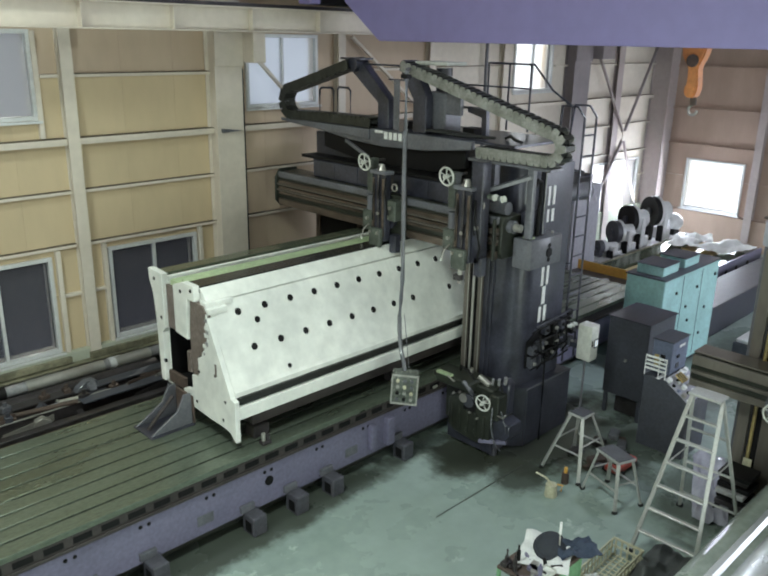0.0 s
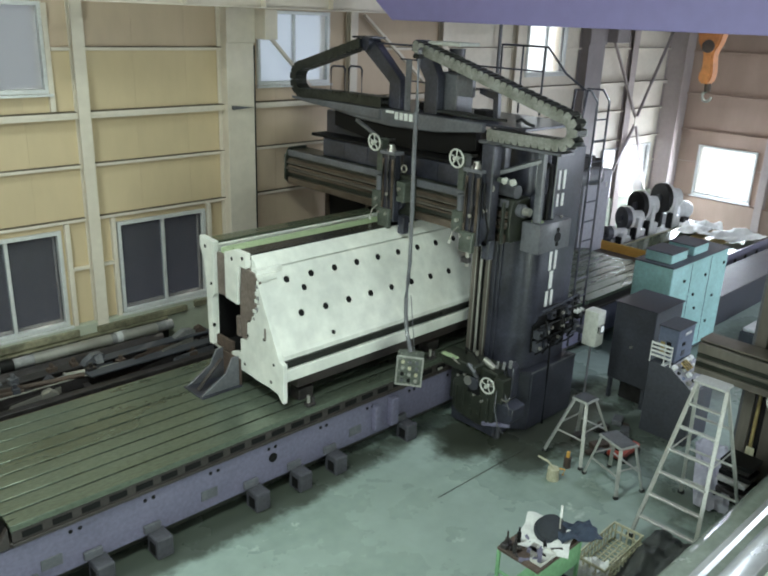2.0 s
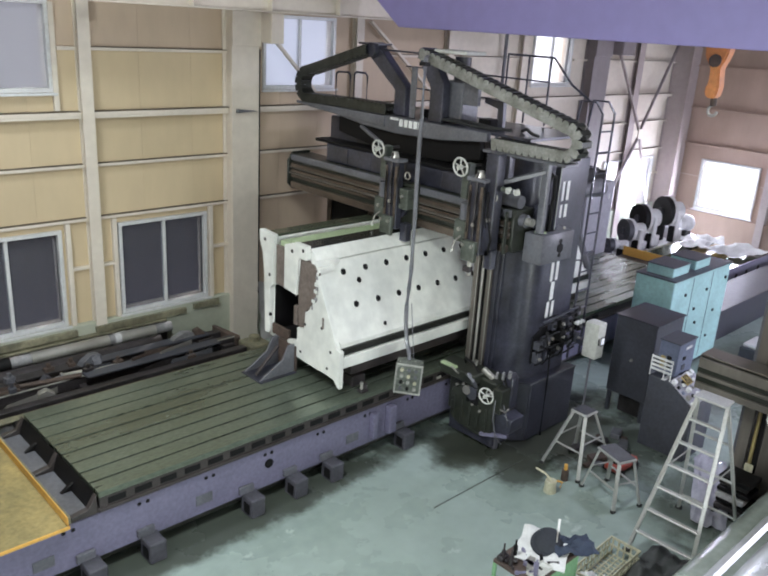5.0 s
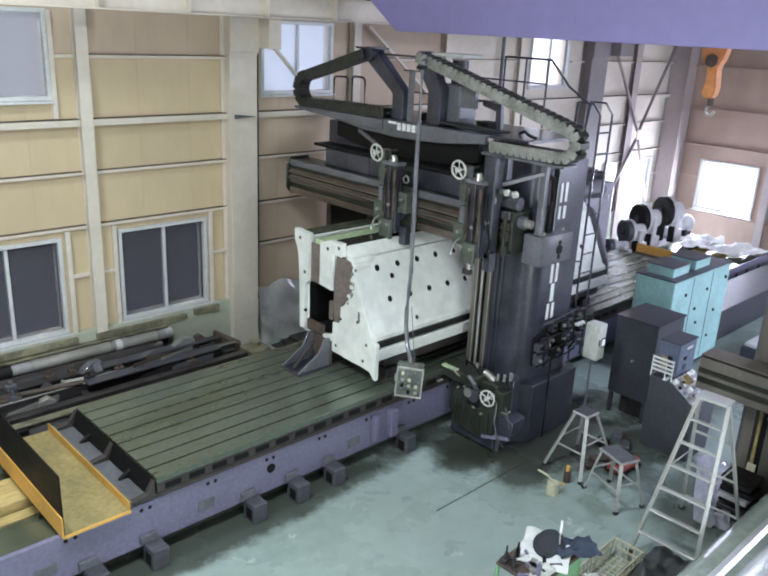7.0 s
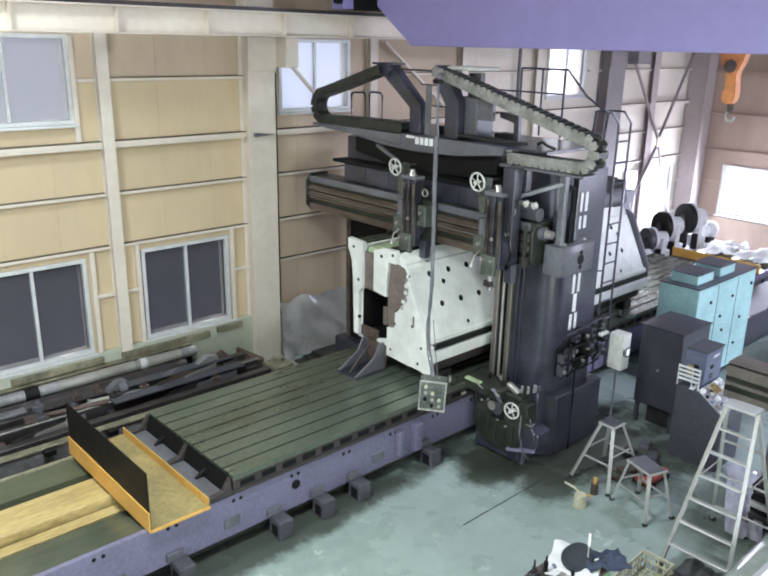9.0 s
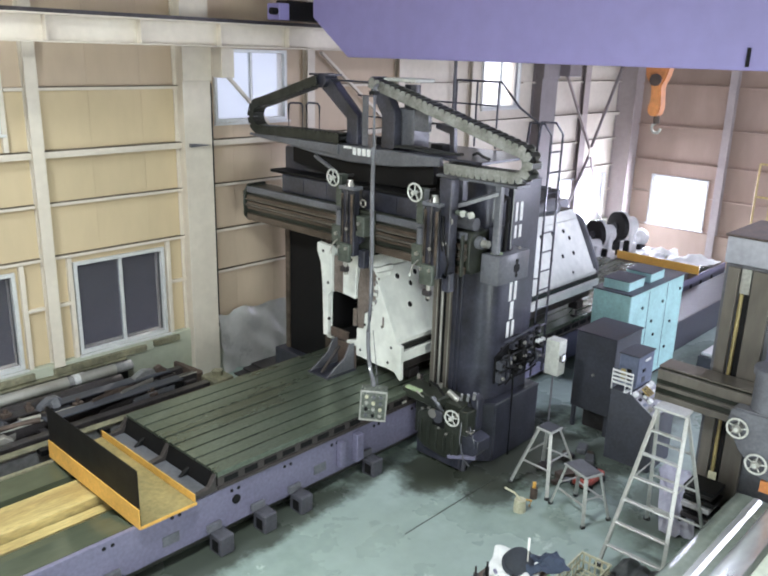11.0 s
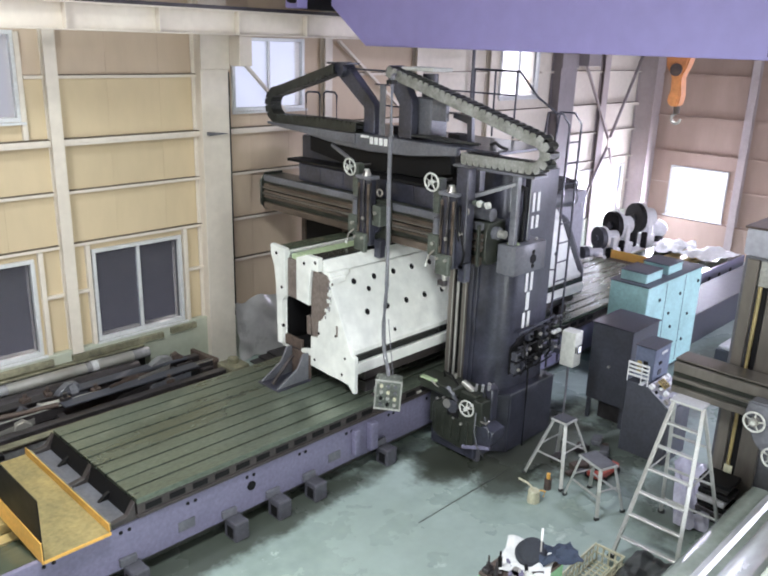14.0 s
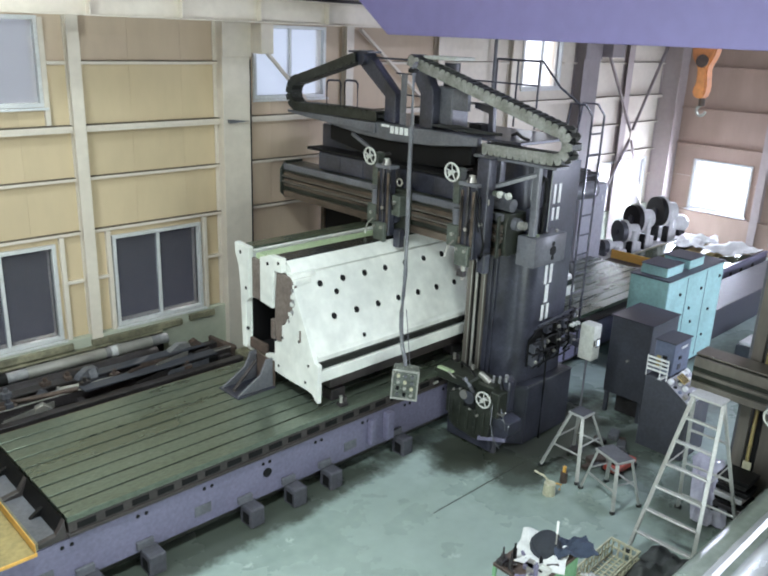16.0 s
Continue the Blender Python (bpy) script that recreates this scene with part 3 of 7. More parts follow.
def window(n, axis, h, plane, outside, pane, mid=True):
    """A sash window: frame, mullion, sill, panes, and the daylight behind it."""
    a0, a1, z0, z1 = h
    def bx(bm, p, q, d0, d1, z, zz, bev=0.004):
        return box(bm, p, q, plane + d0, plane + d1, z, zz, bev) if axis == "x" else box(bm, plane + d0, plane + d1, p, q, z, zz, bev)
    w = thing("window_%d" % n, (a0, plane, z0) if axis == "x" else (plane, a0, z0), "white aluminium sliding window with frosted panes", "window", kind="structure")
    f = BM()
    bx(f, a0 - 0.06, a0, -0.05, 0.10, z0 - 0.06, z1 + 0.06)
    bx(f, a1, a1 + 0.06, -0.05, 0.10, z0 - 0.06, z1 + 0.06)
    bx(f, a0, a1, -0.05, 0.10, z0 - 0.06, z0)
    bx(f, a0, a1, -0.05, 0.10, z1, z1 + 0.06)
    part("window_frame", f, M_WHITEFRAME, w)
    part("window_sill", bx(BM(), a0 - 0.10, a1 + 0.10, -0.10, -0.052, z0 - 0.10, z0 - 0.062), M_WHITEFRAME, w)
    c = (a0 + a1) / 2
    if mid:
        part("mullion", bx(BM(), c - 0.025, c + 0.025, -0.03, 0.05, z0, z1), M_WHITEFRAME, w)
    for p, q, d in ((a0, c, 0.0), (c, a1, 0.03)):
        g = part("pane", bx(BM(), p + 0.004, q - 0.004, d, d + 0.006, z0 + 0.004, z1 - 0.004, 0), pane, w, smooth=False)
        g.visible_shadow = False
    solo("backdrop", bx(BM(), a0 - 0.25, a1 + 0.25, 0.45, 0.47, z0 - 0.25, z1 + 0.25, 0), outside, "plain daylight outside the window", "backdrop", kind="structure", smooth=False)


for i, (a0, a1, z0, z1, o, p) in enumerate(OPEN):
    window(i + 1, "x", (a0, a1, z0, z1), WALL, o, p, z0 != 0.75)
window(9, "y", FAR_OPEN[0], END, M_OUT, M_PANE, False)
# trim posts round the low windows
for x in (2.62, 4.40, 5.135, 6.865):
    solo("window_trim", box(BM(), x - 0.035, x + 0.035, WALL - 0.075, WALL - 0.003, 1.0, 2.65, 0.004), M_CREAM, "cream steel window stud", "trim", kind="structure", smooth=False)
for x in (4.385,):
    solo("window_trim", box(BM(), x - 0.035, x + 0.035, WALL - 0.075, WALL - 0.003, 4.32, 5.8, 0.004), M_CREAM, "cream steel window stud", "trim", kind="structure", smooth=False)
solo("girt_cleat", prism(BM(), [(7.22, 4.24), (7.60, 4.26), (7.22, 4.30)], "y", 11.12, 11.188, 0), M_MACHINE2, "dark steel cleat on the crane column", "cleat", kind="structure", smooth=False)
# diagonal ties and cross bracing of the long wall
for p0, p1 in (((7.75, 11.36, 5.75), (9.0, 11.36, 4.55)), ((18.8, 11.30, 5.9), (20.86, 11.30, 3.3)), ((22.5, 11.30, 5.9), (20.92, 11.30, 3.32)), ((20.86, 11.30, 3.1), (18.8, 11.30, 0.3)), ((20.92, 11.30, 3.1), (22.4, 11.30, 0.3)), ((10.3, 11.36, 5.8), (12.2, 11.36, 4.4))):
    # Backlit braces get the darkened paint.
    solo("wall_brace", beam(BM(), p0, p1, 0.075, 0.05), M_COLBACKLIT if p0[0] == 22.5 or p1[0] == 18.8 else M_COLTAN if p0[0] > 18 else M_CREAM, "steel angle brace on the wall, darker where backlit", "brace", kind="structure", smooth=False)
solo("gusset_plate", box(BM(), 20.75, 21.03, 11.24, 11.27, 3.07, 3.34, 0.003), M_CREAM, "square steel gusset plate of the bracing", "gusset", kind="structure", smooth=False)

# crane runway beam with stiffeners and rail
runway = thing("runway_beam", (-7, 10.7, 5.84), "cream painted crane runway girder with web stiffeners", "crane runway", kind="structure")
bm = BM()
box(bm, -7, 23.0, 10.58, 10.86, 5.84, 5.86, 0.003)
box(bm, -7, 23.0, 10.58, 10.86, 6.19, 6.212, 0.003)
box(bm, -7, 23.0, 10.71, 10.73, 5.861, 6.189, 0)
part("web_and_flanges", bm, M_CREAM, runway, smooth=False)
for k in range(21):
    x = -6.3 + 1.38 * k
    part("stiffener", box(BM(), x, x + 0.014, 10.59, 10.708, 5.862, 6.188, 0), M_CREAM, runway, smooth=False)
part("crane_rail", box(BM(), -7, 23.0, 10.68, 10.76, 6.213, 6.27, 0.004), M_DARKSTEEL, runway, smooth=False)

# overhead crane
crane = thing("overhead_crane", (9.45, 10.7, 6.27), "violet painted overhead travelling crane girder", "crane")
prof = [(10.35, 6.95), (10.35, 6.36), (9.50, 5.74), (-4.0, 5.74), (-4.0, 6.95)]
part("girder", prism(BM(), prof, "x", 9.2, 9.72, 0.01), M_PURPLE, crane, smooth=False)
part("end_carriage", box(BM(), 8.82, 11.1, 10.55, 10.87, 6.30, 6.62, 0.015), M_BLACK, crane)
part("trolley", box(BM(), 9.721, 10.5, 4.2, 5.0, 6.30, 6.62, 0.015), M_BLACK, crane)
part("buffer_box", box(BM(), 8.58, 8.80, 10.48, 10.80, 6.30, 6.56, 0.012), M_PURPLE, crane)
part("buffer", cyl(BM(), (8.58, 10.55, 6.43), (8.46, 10.55, 6.43), 0.055), M_BLACK, crane)
for y in (1.25, 2.55, 3.15):
    part("cable_hanger", box(BM(), 9.17, 9.197, y, y + 0.035, 5.78, 5.98, 0.003), M_BLACK, crane)

hook = thing("crane_hook_block", (10.1, 4.55, 4.98), "orange crane hook block on wire ropes", "crane hook")
part("block", prism(BM(), [(4.40, 5.80), (4.74, 5.80), (4.72, 5.62), (4.63, 5.50), (4.62, 5.30), (4.66, 5.22), (4.62, 5.12), (4.50, 5.12), (4.47, 5.24), (4.50, 5.50), (4.44, 5.62)], "x", 10.02, 10.20, 0.02, 2), M_ORANGE, hook)
part("sheave", cyl(BM(), (9.995, 4.57, 5.58), (10.018, 4.57, 5.58), 0.08), M_RUST, hook)
part("swivel", cyl(BM(), (10.11, 4.53, 5.02), (10.11, 4.54, 5.12), 0.04), M_RUST, hook)
arc = [(10.11, 4.53 + 0.06 * math.sin(a), 4.965 + 0.065 * math.cos(a)) for a in [0.1 + 0.28 * k for k in range(17)]]
part("hook", tube(BM(), arc, 0.02), M_STEEL, hook)
for y in (4.46, 4.66):
    part("rope", cyl(BM(), (10.12, y, 5.75), (10.12, y, 6.3), 0.012, seg=6), M_DARKSTEEL, hook)

# ---- the planer ----
bed = thing("planer_bed", (1, 8, 0), "long lilac-grey cast bed of a planing machine", "machine bed")
Y0, Y1 = 6.95, 9.05
B0, B1 = -6.0, 20.8
part("near_side", prism(BM(), [(Y0, 0.20), (Y0, 0.735), (Y0 + 0.06, 0.735), (Y0 + 0.08, 0.62), (Y0 + 0.30, 0.59), (Y0 + 0.30, 0.20)], "x", B0, B1, 0.006), M_BED, bed, smooth=False)
part("far_side", prism(BM(), [(Y1, 0.20), (Y1, 0.735), (Y1 - 0.05, 0.735), (Y1 - 0.07, 0.62), (Y1 - 0.30, 0.59), (Y1 - 0.30, 0.20)], "x", B0, B1, 0.006), M_TROUGH, bed, smooth=False)
part("plinth", box(BM(), B0, B1, Y0 + 0.18, Y1 - 0.18, 0, 0.30, 0.01), M_DARKFLOOR, bed, smooth=False)
part("slideway", prism(BM(), [(7.035, 0.625), (7.035, 0.715), (7.25, 0.69), (7.44, 0.67), (7.46, 0.60), (7.66, 0.60), (7.66, 0.55), (7.252, 0.595)], "x", B0, B1), M_WAYWET, bed, "oil-wet green-grey slideway")
part("slideway", prism(BM(), [(8.978, 0.625), (8.978, 0.715), (8.80, 0.69), (8.60, 0.67), (8.58, 0.60), (8.46, 0.60), (8.46, 0.55), (8.748, 0.595)], "x", B0, B1), M_WAYWET, bed, "oil-wet green-grey slideway")
part("centre_trough", box(BM(), B0, B1, 7.67, 8.45, 0.35, 0.56, 0.005), M_DARKFLOOR, bed, smooth=False)
for y0, y1, z in ((7.70, 7.86, 0.60), (7.90, 8.42, 0.70)):
    part("cover_board", box(BM(), B0, 20.6, y0, y1, 0.565, z, 0.006), M_WOOD, bed, "yellow painted cover board", smooth=False)
part("hole_cap", cyl(BM(), (4.93, Y0 - 0.012, 0.52), (4.93, Y0 - 0.0015, 0.52), 0.062), M_BLACK, bed)
for k in range(16):
    x = 1.55 + 0.83 * k
    for dx in (0, 0.10):
        part("bolt_hole", cyl(BM(), (x + dx, Y0 - 0.006, 0.66), (x + dx, Y0 - 0.001, 0.66), 0.024, seg=8), M_BLACK, bed)
for x in (2.05, 3.9, 6.2, 15.6, 17.0, 18.2):
    part("cover_plate", box(BM(), x, x + 0.22, Y0 - 0.012, Y0 - 0.001, 0.33, 0.46, 0.004), M_MACHINE2, bed)
for x in (15.5, 16.6, 17.8, 18.6, 19.2, 19.9):
    part("oval_hole", cyl(BM(), (x, Y0 - 0.008, 0.50), (x, Y0 - 0.001, 0.50), 0.07, seg=12), M_BLACK, bed)
for i, x in enumerate((1.3, 1.95, 2.62, 3.30, 4.62, 5.28, 5.88, 7.22)):
    f = part("levelling_foot", box(BM(), x - 0.10, x + 0.10, 6.71, 6.948, 0.0, 0.25, 0.012), M_FOOT, bed, "dull grey boxed levelling foot")
    part("foot_recess", box(BM(), x - 0.106, x - 0.101, 6.76, 6.88, 0.04, 0.18, 0.0), M_BLACK, f, smooth=False)
    part("foot_pad", box(BM(), x - 0.14, x + 0.06, 6.90, 6.947, 0.251, 0.35, 0.006), M_MACHINE2, f)
part("end_bracket", box(BM(), 6.62, 6.72, 6.86, 6.948, 0.30, 0.68, 0.01), M_BED, bed)
part("end_bracket", box(BM(), 6.92, 7.06, 6.84, 6.948, 0.28, 0.70, 0.01), M_BED, bed)


def planer_table():
    """Table with T-slots, side pockets and a chip tray at both ends; local x 0 is the end nearest the door."""
    t = thing("planer_table", (0, 8, 0.75), "oily grey-green iron planer table with T-slots", "machine table")
    L, y0, y1 = 13.15, 6.93, 9.06
    n = 9
    slot = 0.03
    w = (y1 - y0 - 8 * slot) / 9
    for k in range(n):
        a = y0 + k * (w + slot)
        part("table_strip", box(BM(), 0, L, a, a + w, 0.93, 1.0, 0.004), M_TABLE, t, smooth=False)
    part("slot_floor", box(BM(), 0.01, L - 0.01, y0 + 0.01, y1 - 0.01, 0.80, 0.929, 0), M_TABLESIDE, t, smooth=False)
    part("table_body", box(BM(), -0.02, L, y0 + 0.012, y1 - 0.012, 0.752, 0.799, 0.004), M_TABLESIDE, t, smooth=False)
    k = 0
    x = 0.10
    while x < 9.6:
        part("side_pocket", box(BM(), x, x + 0.20, y0 + 0.002, y0 + 0.0095, 0.822, 0.895, 0.003), M_BLACK, t, smooth=False)
        x += 0.30
    part("edge_groove", box(BM(), 0.0, L, y0 - 0.012, y0 + 0.0115, 0.757, 0.797, 0.004), M_TABLESIDE, t, smooth=False)
    # sloping end casting with its pockets
    for a, b in ((y0, y0 + 0.07), (7.95, 8.03), (y1 - 0.07, y1)):
        part("end_rib", prism(BM(), [(-0.022, 0.755), (-0.022, 0.985), (-0.12, 0.84), (-0.30, 0.81), (-0.30, 0.755)], "y", a, b, 0.006), M_TABLESIDE, t, smooth=False)
    # Black wedge paints the shaded band below the table's end.
    part("end_shade_wedge", prism(BM(), [(-0.021, 0.985), (-0.085, 0.782), (-0.021, 0.782)], "y", y0 + 0.072, y1 - 0.072, 0), M_BLACK, t, "black wedge standing for shade below the table end", smooth=False)
    part("end_pocket_floor", box(BM(), -0.295, -0.003, y0 + 0.071, y1 - 0.071, 0.755, 0.78, 0.004), M_MACHINE2, t, smooth=False)
    part("end_lip", box(BM(), -0.34, -0.302, y0, y1, 0.755, 0.84, 0.006), M_TROUGH, t, smooth=False)
    for y in (7.45, 8.5):
        part("end_lug", prism(BM(), [(-0.03, 0.7815), (-0.03, 0.89), (-0.12, 0.84), (-0.20, 0.7815)], "y", y, y + 0.05, 0.006), M_BLACK, t, smooth=False)
    # near tray
    part("tray_floor", box(BM(), -1.05, -0.345, y0 - 0.06, y1 + 0.04, 0.752, 0.77, 0.003), M_YELLOWFLOOR, t, "greasy yellow chip tray floor", smooth=False)
    part("tray_lip", box(BM(), -0.355, -0.343, y0 - 0.05, y1 + 0.03, 0.771, 0.875, 0.003), M_YELLOW, t, smooth=False)
    part("tray_edge", box(BM(), -1.05, -0.34, y0 - 0.075, y0 - 0.061, 0.748, 0.785, 0.003), M_YELLOW, t, smooth=False)
    part("tray_front", box(BM(), -1.065, -1.051, y0 - 0.06, y1 + 0.04, 0.742, 0.99, 0.003), M_YELLOW, t, "yellow-orange front plate of the chip tray", smooth=False)
    part("splash_plate", box(BM(), -1.049, -1.037, y0 - 0.045, y1 + 0.03, 0.773, 1.46, 0.003), M_BLACK, t, "black oily sheet-steel splash plate", smooth=False)
    # far tray with sheets lying in it
    for a, b in ((y0, y0 + 0.07), (7.95, 8.03), (y1 - 0.07, y1)):
        part("end_rib", prism(BM(), [(L + 0.002, 0.755), (L + 0.002, 0.985), (L + 0.46, 0.90), (L + 0.46, 0.755)], "y", a, b, 0.006), M_TABLESIDE, t, smooth=False)
    part("end_pocket_floor", box(BM(), L + 0.003, L + 0.45, y0 + 0.071, y1 - 0.071, 0.755, 0.86, 0.004), M_TABLESIDE, t, smooth=False)
    part("far_tray", box(BM(), L + 0.465, L + 1.02, y0 - 0.03, y1 + 0.03, 0.76, 0.78, 0.004), M_TABLESIDE, t, smooth=False)
    part("far_tray_front", box(BM(), L + 1.021, L + 1.04, y0 - 0.03, y1 + 0.03, 0.752, 0.99, 0.003), M_YELLOW, t, "yellow-orange plate of the far chip tray", smooth=False)
    return t


def casting():
    """The white slant-bed casting; local x 0 is its near end, base on blocks."""
    c = thing("slant_bed_casting", (0, 8, 1.1), "white painted slant-bed lathe casting with bolt holes", "machine casting")
    L = 6.0
    body = [(7.22, 1.32), (7.22, 1.72), (7.66, 2.60), (7.72, 2.70), (7.90, 2.72), (7.90, 2.80), (8.30, 2.80), (8.36, 2.50), (8.56, 2.50), (8.62, 2.78), (8.88, 2.78), (8.80, 1.32), (8.68, 1.32), (8.68, 2.16), (8.06, 2.16), (8.06, 1.32)]
    part("body", prism(BM(), body, "x", 0.07, L - 0.02, 0.008), M_WORK, c, smooth=False)
    # Black plates added inside the hollow paint in its shade.
    part("hollow_shade_back", box(BM(), 0.60, 0.63, 8.075, 8.665, 1.40, 2.145, 0), M_BLACK, c, "black plate standing for shade in the casting's hollow", smooth=False)
    part("hollow_shade_plate", box(BM(), 0.08, 0.599, 8.061, 8.074, 1.40, 2.159, 0), M_BLACK, c, smooth=False)
    part("hollow_shade_plate", box(BM(), 0.08, 0.599, 8.666, 8.679, 1.40, 2.159, 0), M_BLACK, c, smooth=False)
    part("hollow_shade_plate", box(BM(), 0.08, 0.599, 8.075, 8.665, 2.146, 2.159, 0), M_BLACK, c, smooth=False)
    part("hollow_shade_plate", box(BM(), 0.08, 0.599, 8.075, 8.665, 1.40, 1.44, 0), M_BLACK, c, smooth=False)
    # end wall with foot, bare shoulder, pads and opening
    e0, e1 = 0.0, 0.069
    part("end_foot", prism(BM(), [(7.10, 1.10), (7.10, 1.64), (7.18, 1.66), (7.20, 1.72), (7.62, 2.57), (7.60, 2.36), (7.625, 2.21), (7.70, 2.12), (7.755, 2.10), (7.79, 2.02), (7.87, 1.98), (7.885, 1.72), (8.04, 1.70), (8.04, 1.50), (8.26, 1.44), (8.26, 1.27), (8.10, 1.25), (7.62, 1.22), (7.40, 1.22), (7.22, 1.20), (7.15, 1.12)], "x", e0, e1, 0.005), M_WORK, c, smooth=False)
    part("end_shoulder", prism(BM(), [(7.632, 2.225), (7.612, 2.36), (7.63, 2.58), (7.72, 2.69), (8.00, 2.71), (8.045, 2.30), (8.045, 1.96), (8.02, 1.71), (7.895, 1.73), (7.88, 1.99), (7.80, 2.03), (7.76, 2.115), (7.705, 2.135)], "x", e0 + 0.012, e1, 0.005), M_BARE, c, "bare brown machined shoulder", smooth=False)
    part("end_rail_pad", prism(BM(), [(7.86, 2.715), (7.86, 2.91), (8.12, 2.91), (8.34, 2.83), (8.34, 2.20), (8.06, 2.17), (8.06, 2.40), (8.02, 2.715)], "x", e0 - 0.02, e1, 0.006), M_WORK, c, smooth=False)
    part("end_web", prism(BM(), [(8.345, 2.18), (8.345, 2.76), (8.60, 2.76), (8.60, 2.18)], "x", e0 + 0.03, e1, 0.005), M_BARE, c, "bare brown cast web", smooth=False)
    part("end_rail_pad", prism(BM(), [(8.69, 1.40), (8.68, 2.10), (8.605, 2.17), (8.605, 2.90), (8.94, 2.92), (8.94, 2.78), (8.86, 2.60), (8.82, 2.30), (8.79, 1.40)], "x", e0 - 0.02, e1, 0.006), M_WORK, c, smooth=False)
    part("opening_sill", box(BM(), 0.02, 0.068, 8.27, 8.66, 1.40, 1.56, 0.006), M_RUST, c, smooth=False)
    part("core_flange", box(BM(), 0.0, 0.068, 8.05, 8.13, 1.72, 2.0, 0.006), M_BARE, c, smooth=False)
    # ways and flanges
    part("upper_way", box(BM(), 0.07, L, 7.88, 8.16, 2.802, 2.885, 0.008), M_WAYDARK, c, "dark ground slideway", smooth=False)
    part("upper_way_edge", prism(BM(), [(7.735, 2.715), (7.80, 2.80), (7.874, 2.87), (7.874, 2.72)], "x", 0.08, L, 0), M_WORK, c, smooth=False)
    part("inner_strip", box(BM(), 0.12, L, 8.17, 8.36, 2.802, 2.865, 0.006), M_GREENTOP, c, "pale green strip along the casting's top", smooth=False)
    part("trough", box(BM(), 0.07, L - 0.03, 8.365, 8.555, 2.502, 2.83, 0.006), M_GREENTOP, c, smooth=False)
    part("rear_groove", box(BM(), 0.07, L, 8.662, 8.698, 2.785, 2.835, 0.003), M_BLACK, c, smooth=False)
    part("rear_way", box(BM(), 0.07, L, 8.70, 8.93, 2.785, 2.875, 0.008), M_WAYWET, c, "dark grey ground rear way", smooth=False)
    part("rear_way_edge", box(BM(), 0.07, L, 8.60, 8.66, 2.785, 2.855, 0.006), M_WORK, c, smooth=False)
    part("lower_ledge", prism(BM(), [(7.175, 1.655), (7.175, 1.715), (7.215, 1.75), (7.25, 1.73), (7.215, 1.655)], "x", 0.07, L - 0.02, 0), M_WORK, c, smooth=False)
    part("lower_way", box(BM(), 0.07, L, 7.14, 7.214, 1.56, 1.652, 0.006), M_WAYDARK, c, "dark ground lower slideway", smooth=False)
    part("lower_flange", box(BM(), 0.07, L, 7.105, 7.216, 1.385, 1.552, 0.008), M_WORK, c, smooth=False)
    part("under_side", box(BM(), 0.35, L - 0.05, 7.26, 8.75, 1.16, 1.318, 0.01), M_TABLESIDE, c, smooth=False)
    d = Vector((0.44, 0.88)).normalized()

    def on_slope(z):
        return 7.22 + (z - 1.72) * 0.5
    nrm = Vector((0, -d.y, d.x))

    def hole(x, z, r=0.046):
        p = Vector((x, on_slope(z), z))
        h = part("bolt_hole", cyl(BM(), p - nrm * 0.02, p + nrm * 0.003, r, seg=14), M_BLACK, c)
        part("hole_rim", ring(BM(), p + nrm * 0.002, nrm, r + 0.006, 0.006, 16, 5), M_WORK, h)
    for k in range(13):
        hole(0.455 + 0.405 * k, 2.545)
    for k in range(13):
        if k != 8:
            hole(0.535 + 0.408 * k, 2.125)
    for x in (0.69, 5.45):
        hole(x, 2.405, 0.042)
    hole(0.95, 1.80, 0.032)
    hole(5.2, 1.80, 0.032)
    for y, z in ((7.30, 1.58), (7.36, 1.32), (7.95, 1.36), (7.50, 1.86), (7.86, 1.80)):
        part("bolt_hole", cyl(BM(), (-0.003, y, z), (0.02, y, z), 0.022, seg=10), M_BLACK, c)
    for y, z in ((7.92, 2.84), (8.16, 2.78), (8.80, 2.80), (8.68, 2.30), (8.66, 1.70)):
        part("bolt_hole", cyl(BM(), (-0.023, y, z), (0.0, y, z), 0.026, seg=10), M_BLACK, c)
    part("end_tab", box(BM(), -0.006, 0.0, 7.455, 7.49, 1.86, 2.02, 0.002), M_BARE, c)
    # paint chipped from the shoulder in steps
    for a, b, z0, z1, d in ((7.64, 7.72, 2.60, 2.665, 0.30), (7.70, 7.80, 2.66, 2.73, 0.42), (7.66, 7.70, 2.50, 2.62, 0.20)):
        part("filler_step", box(BM(), 0.03, d, a - 0.02, b, z0, z1, 0.006), M_WORK, c, smooth=False)
    flakes = random.Random(4)
    for k in range(11):
        z = 2.06 + 0.05 * k
        y = 7.60 + 0.10 * max(0.0, (2.25 - z) / 0.2) + 0.02 * flakes.random()
        w = 0.03 + 0.05 * flakes.random()
        part("filler_flake", box(BM(), -0.006, 0.011, y, y + w, z, z + 0.035 + 0.02 * flakes.random(), 0.004), M_WORK if k % 3 else M_DUSTYPLATE, c, smooth=False)
    part("far_end_plate", prism(BM(), [(7.16, 1.32), (7.16, 1.80), (7.60, 2.70), (7.74, 2.78), (8.9, 2.78), (8.80, 1.3)], "x", L, L + 0.06, 0.01), M_MACHINE2, c, "dark grey plate on the casting's far end", smooth=False)
    return c


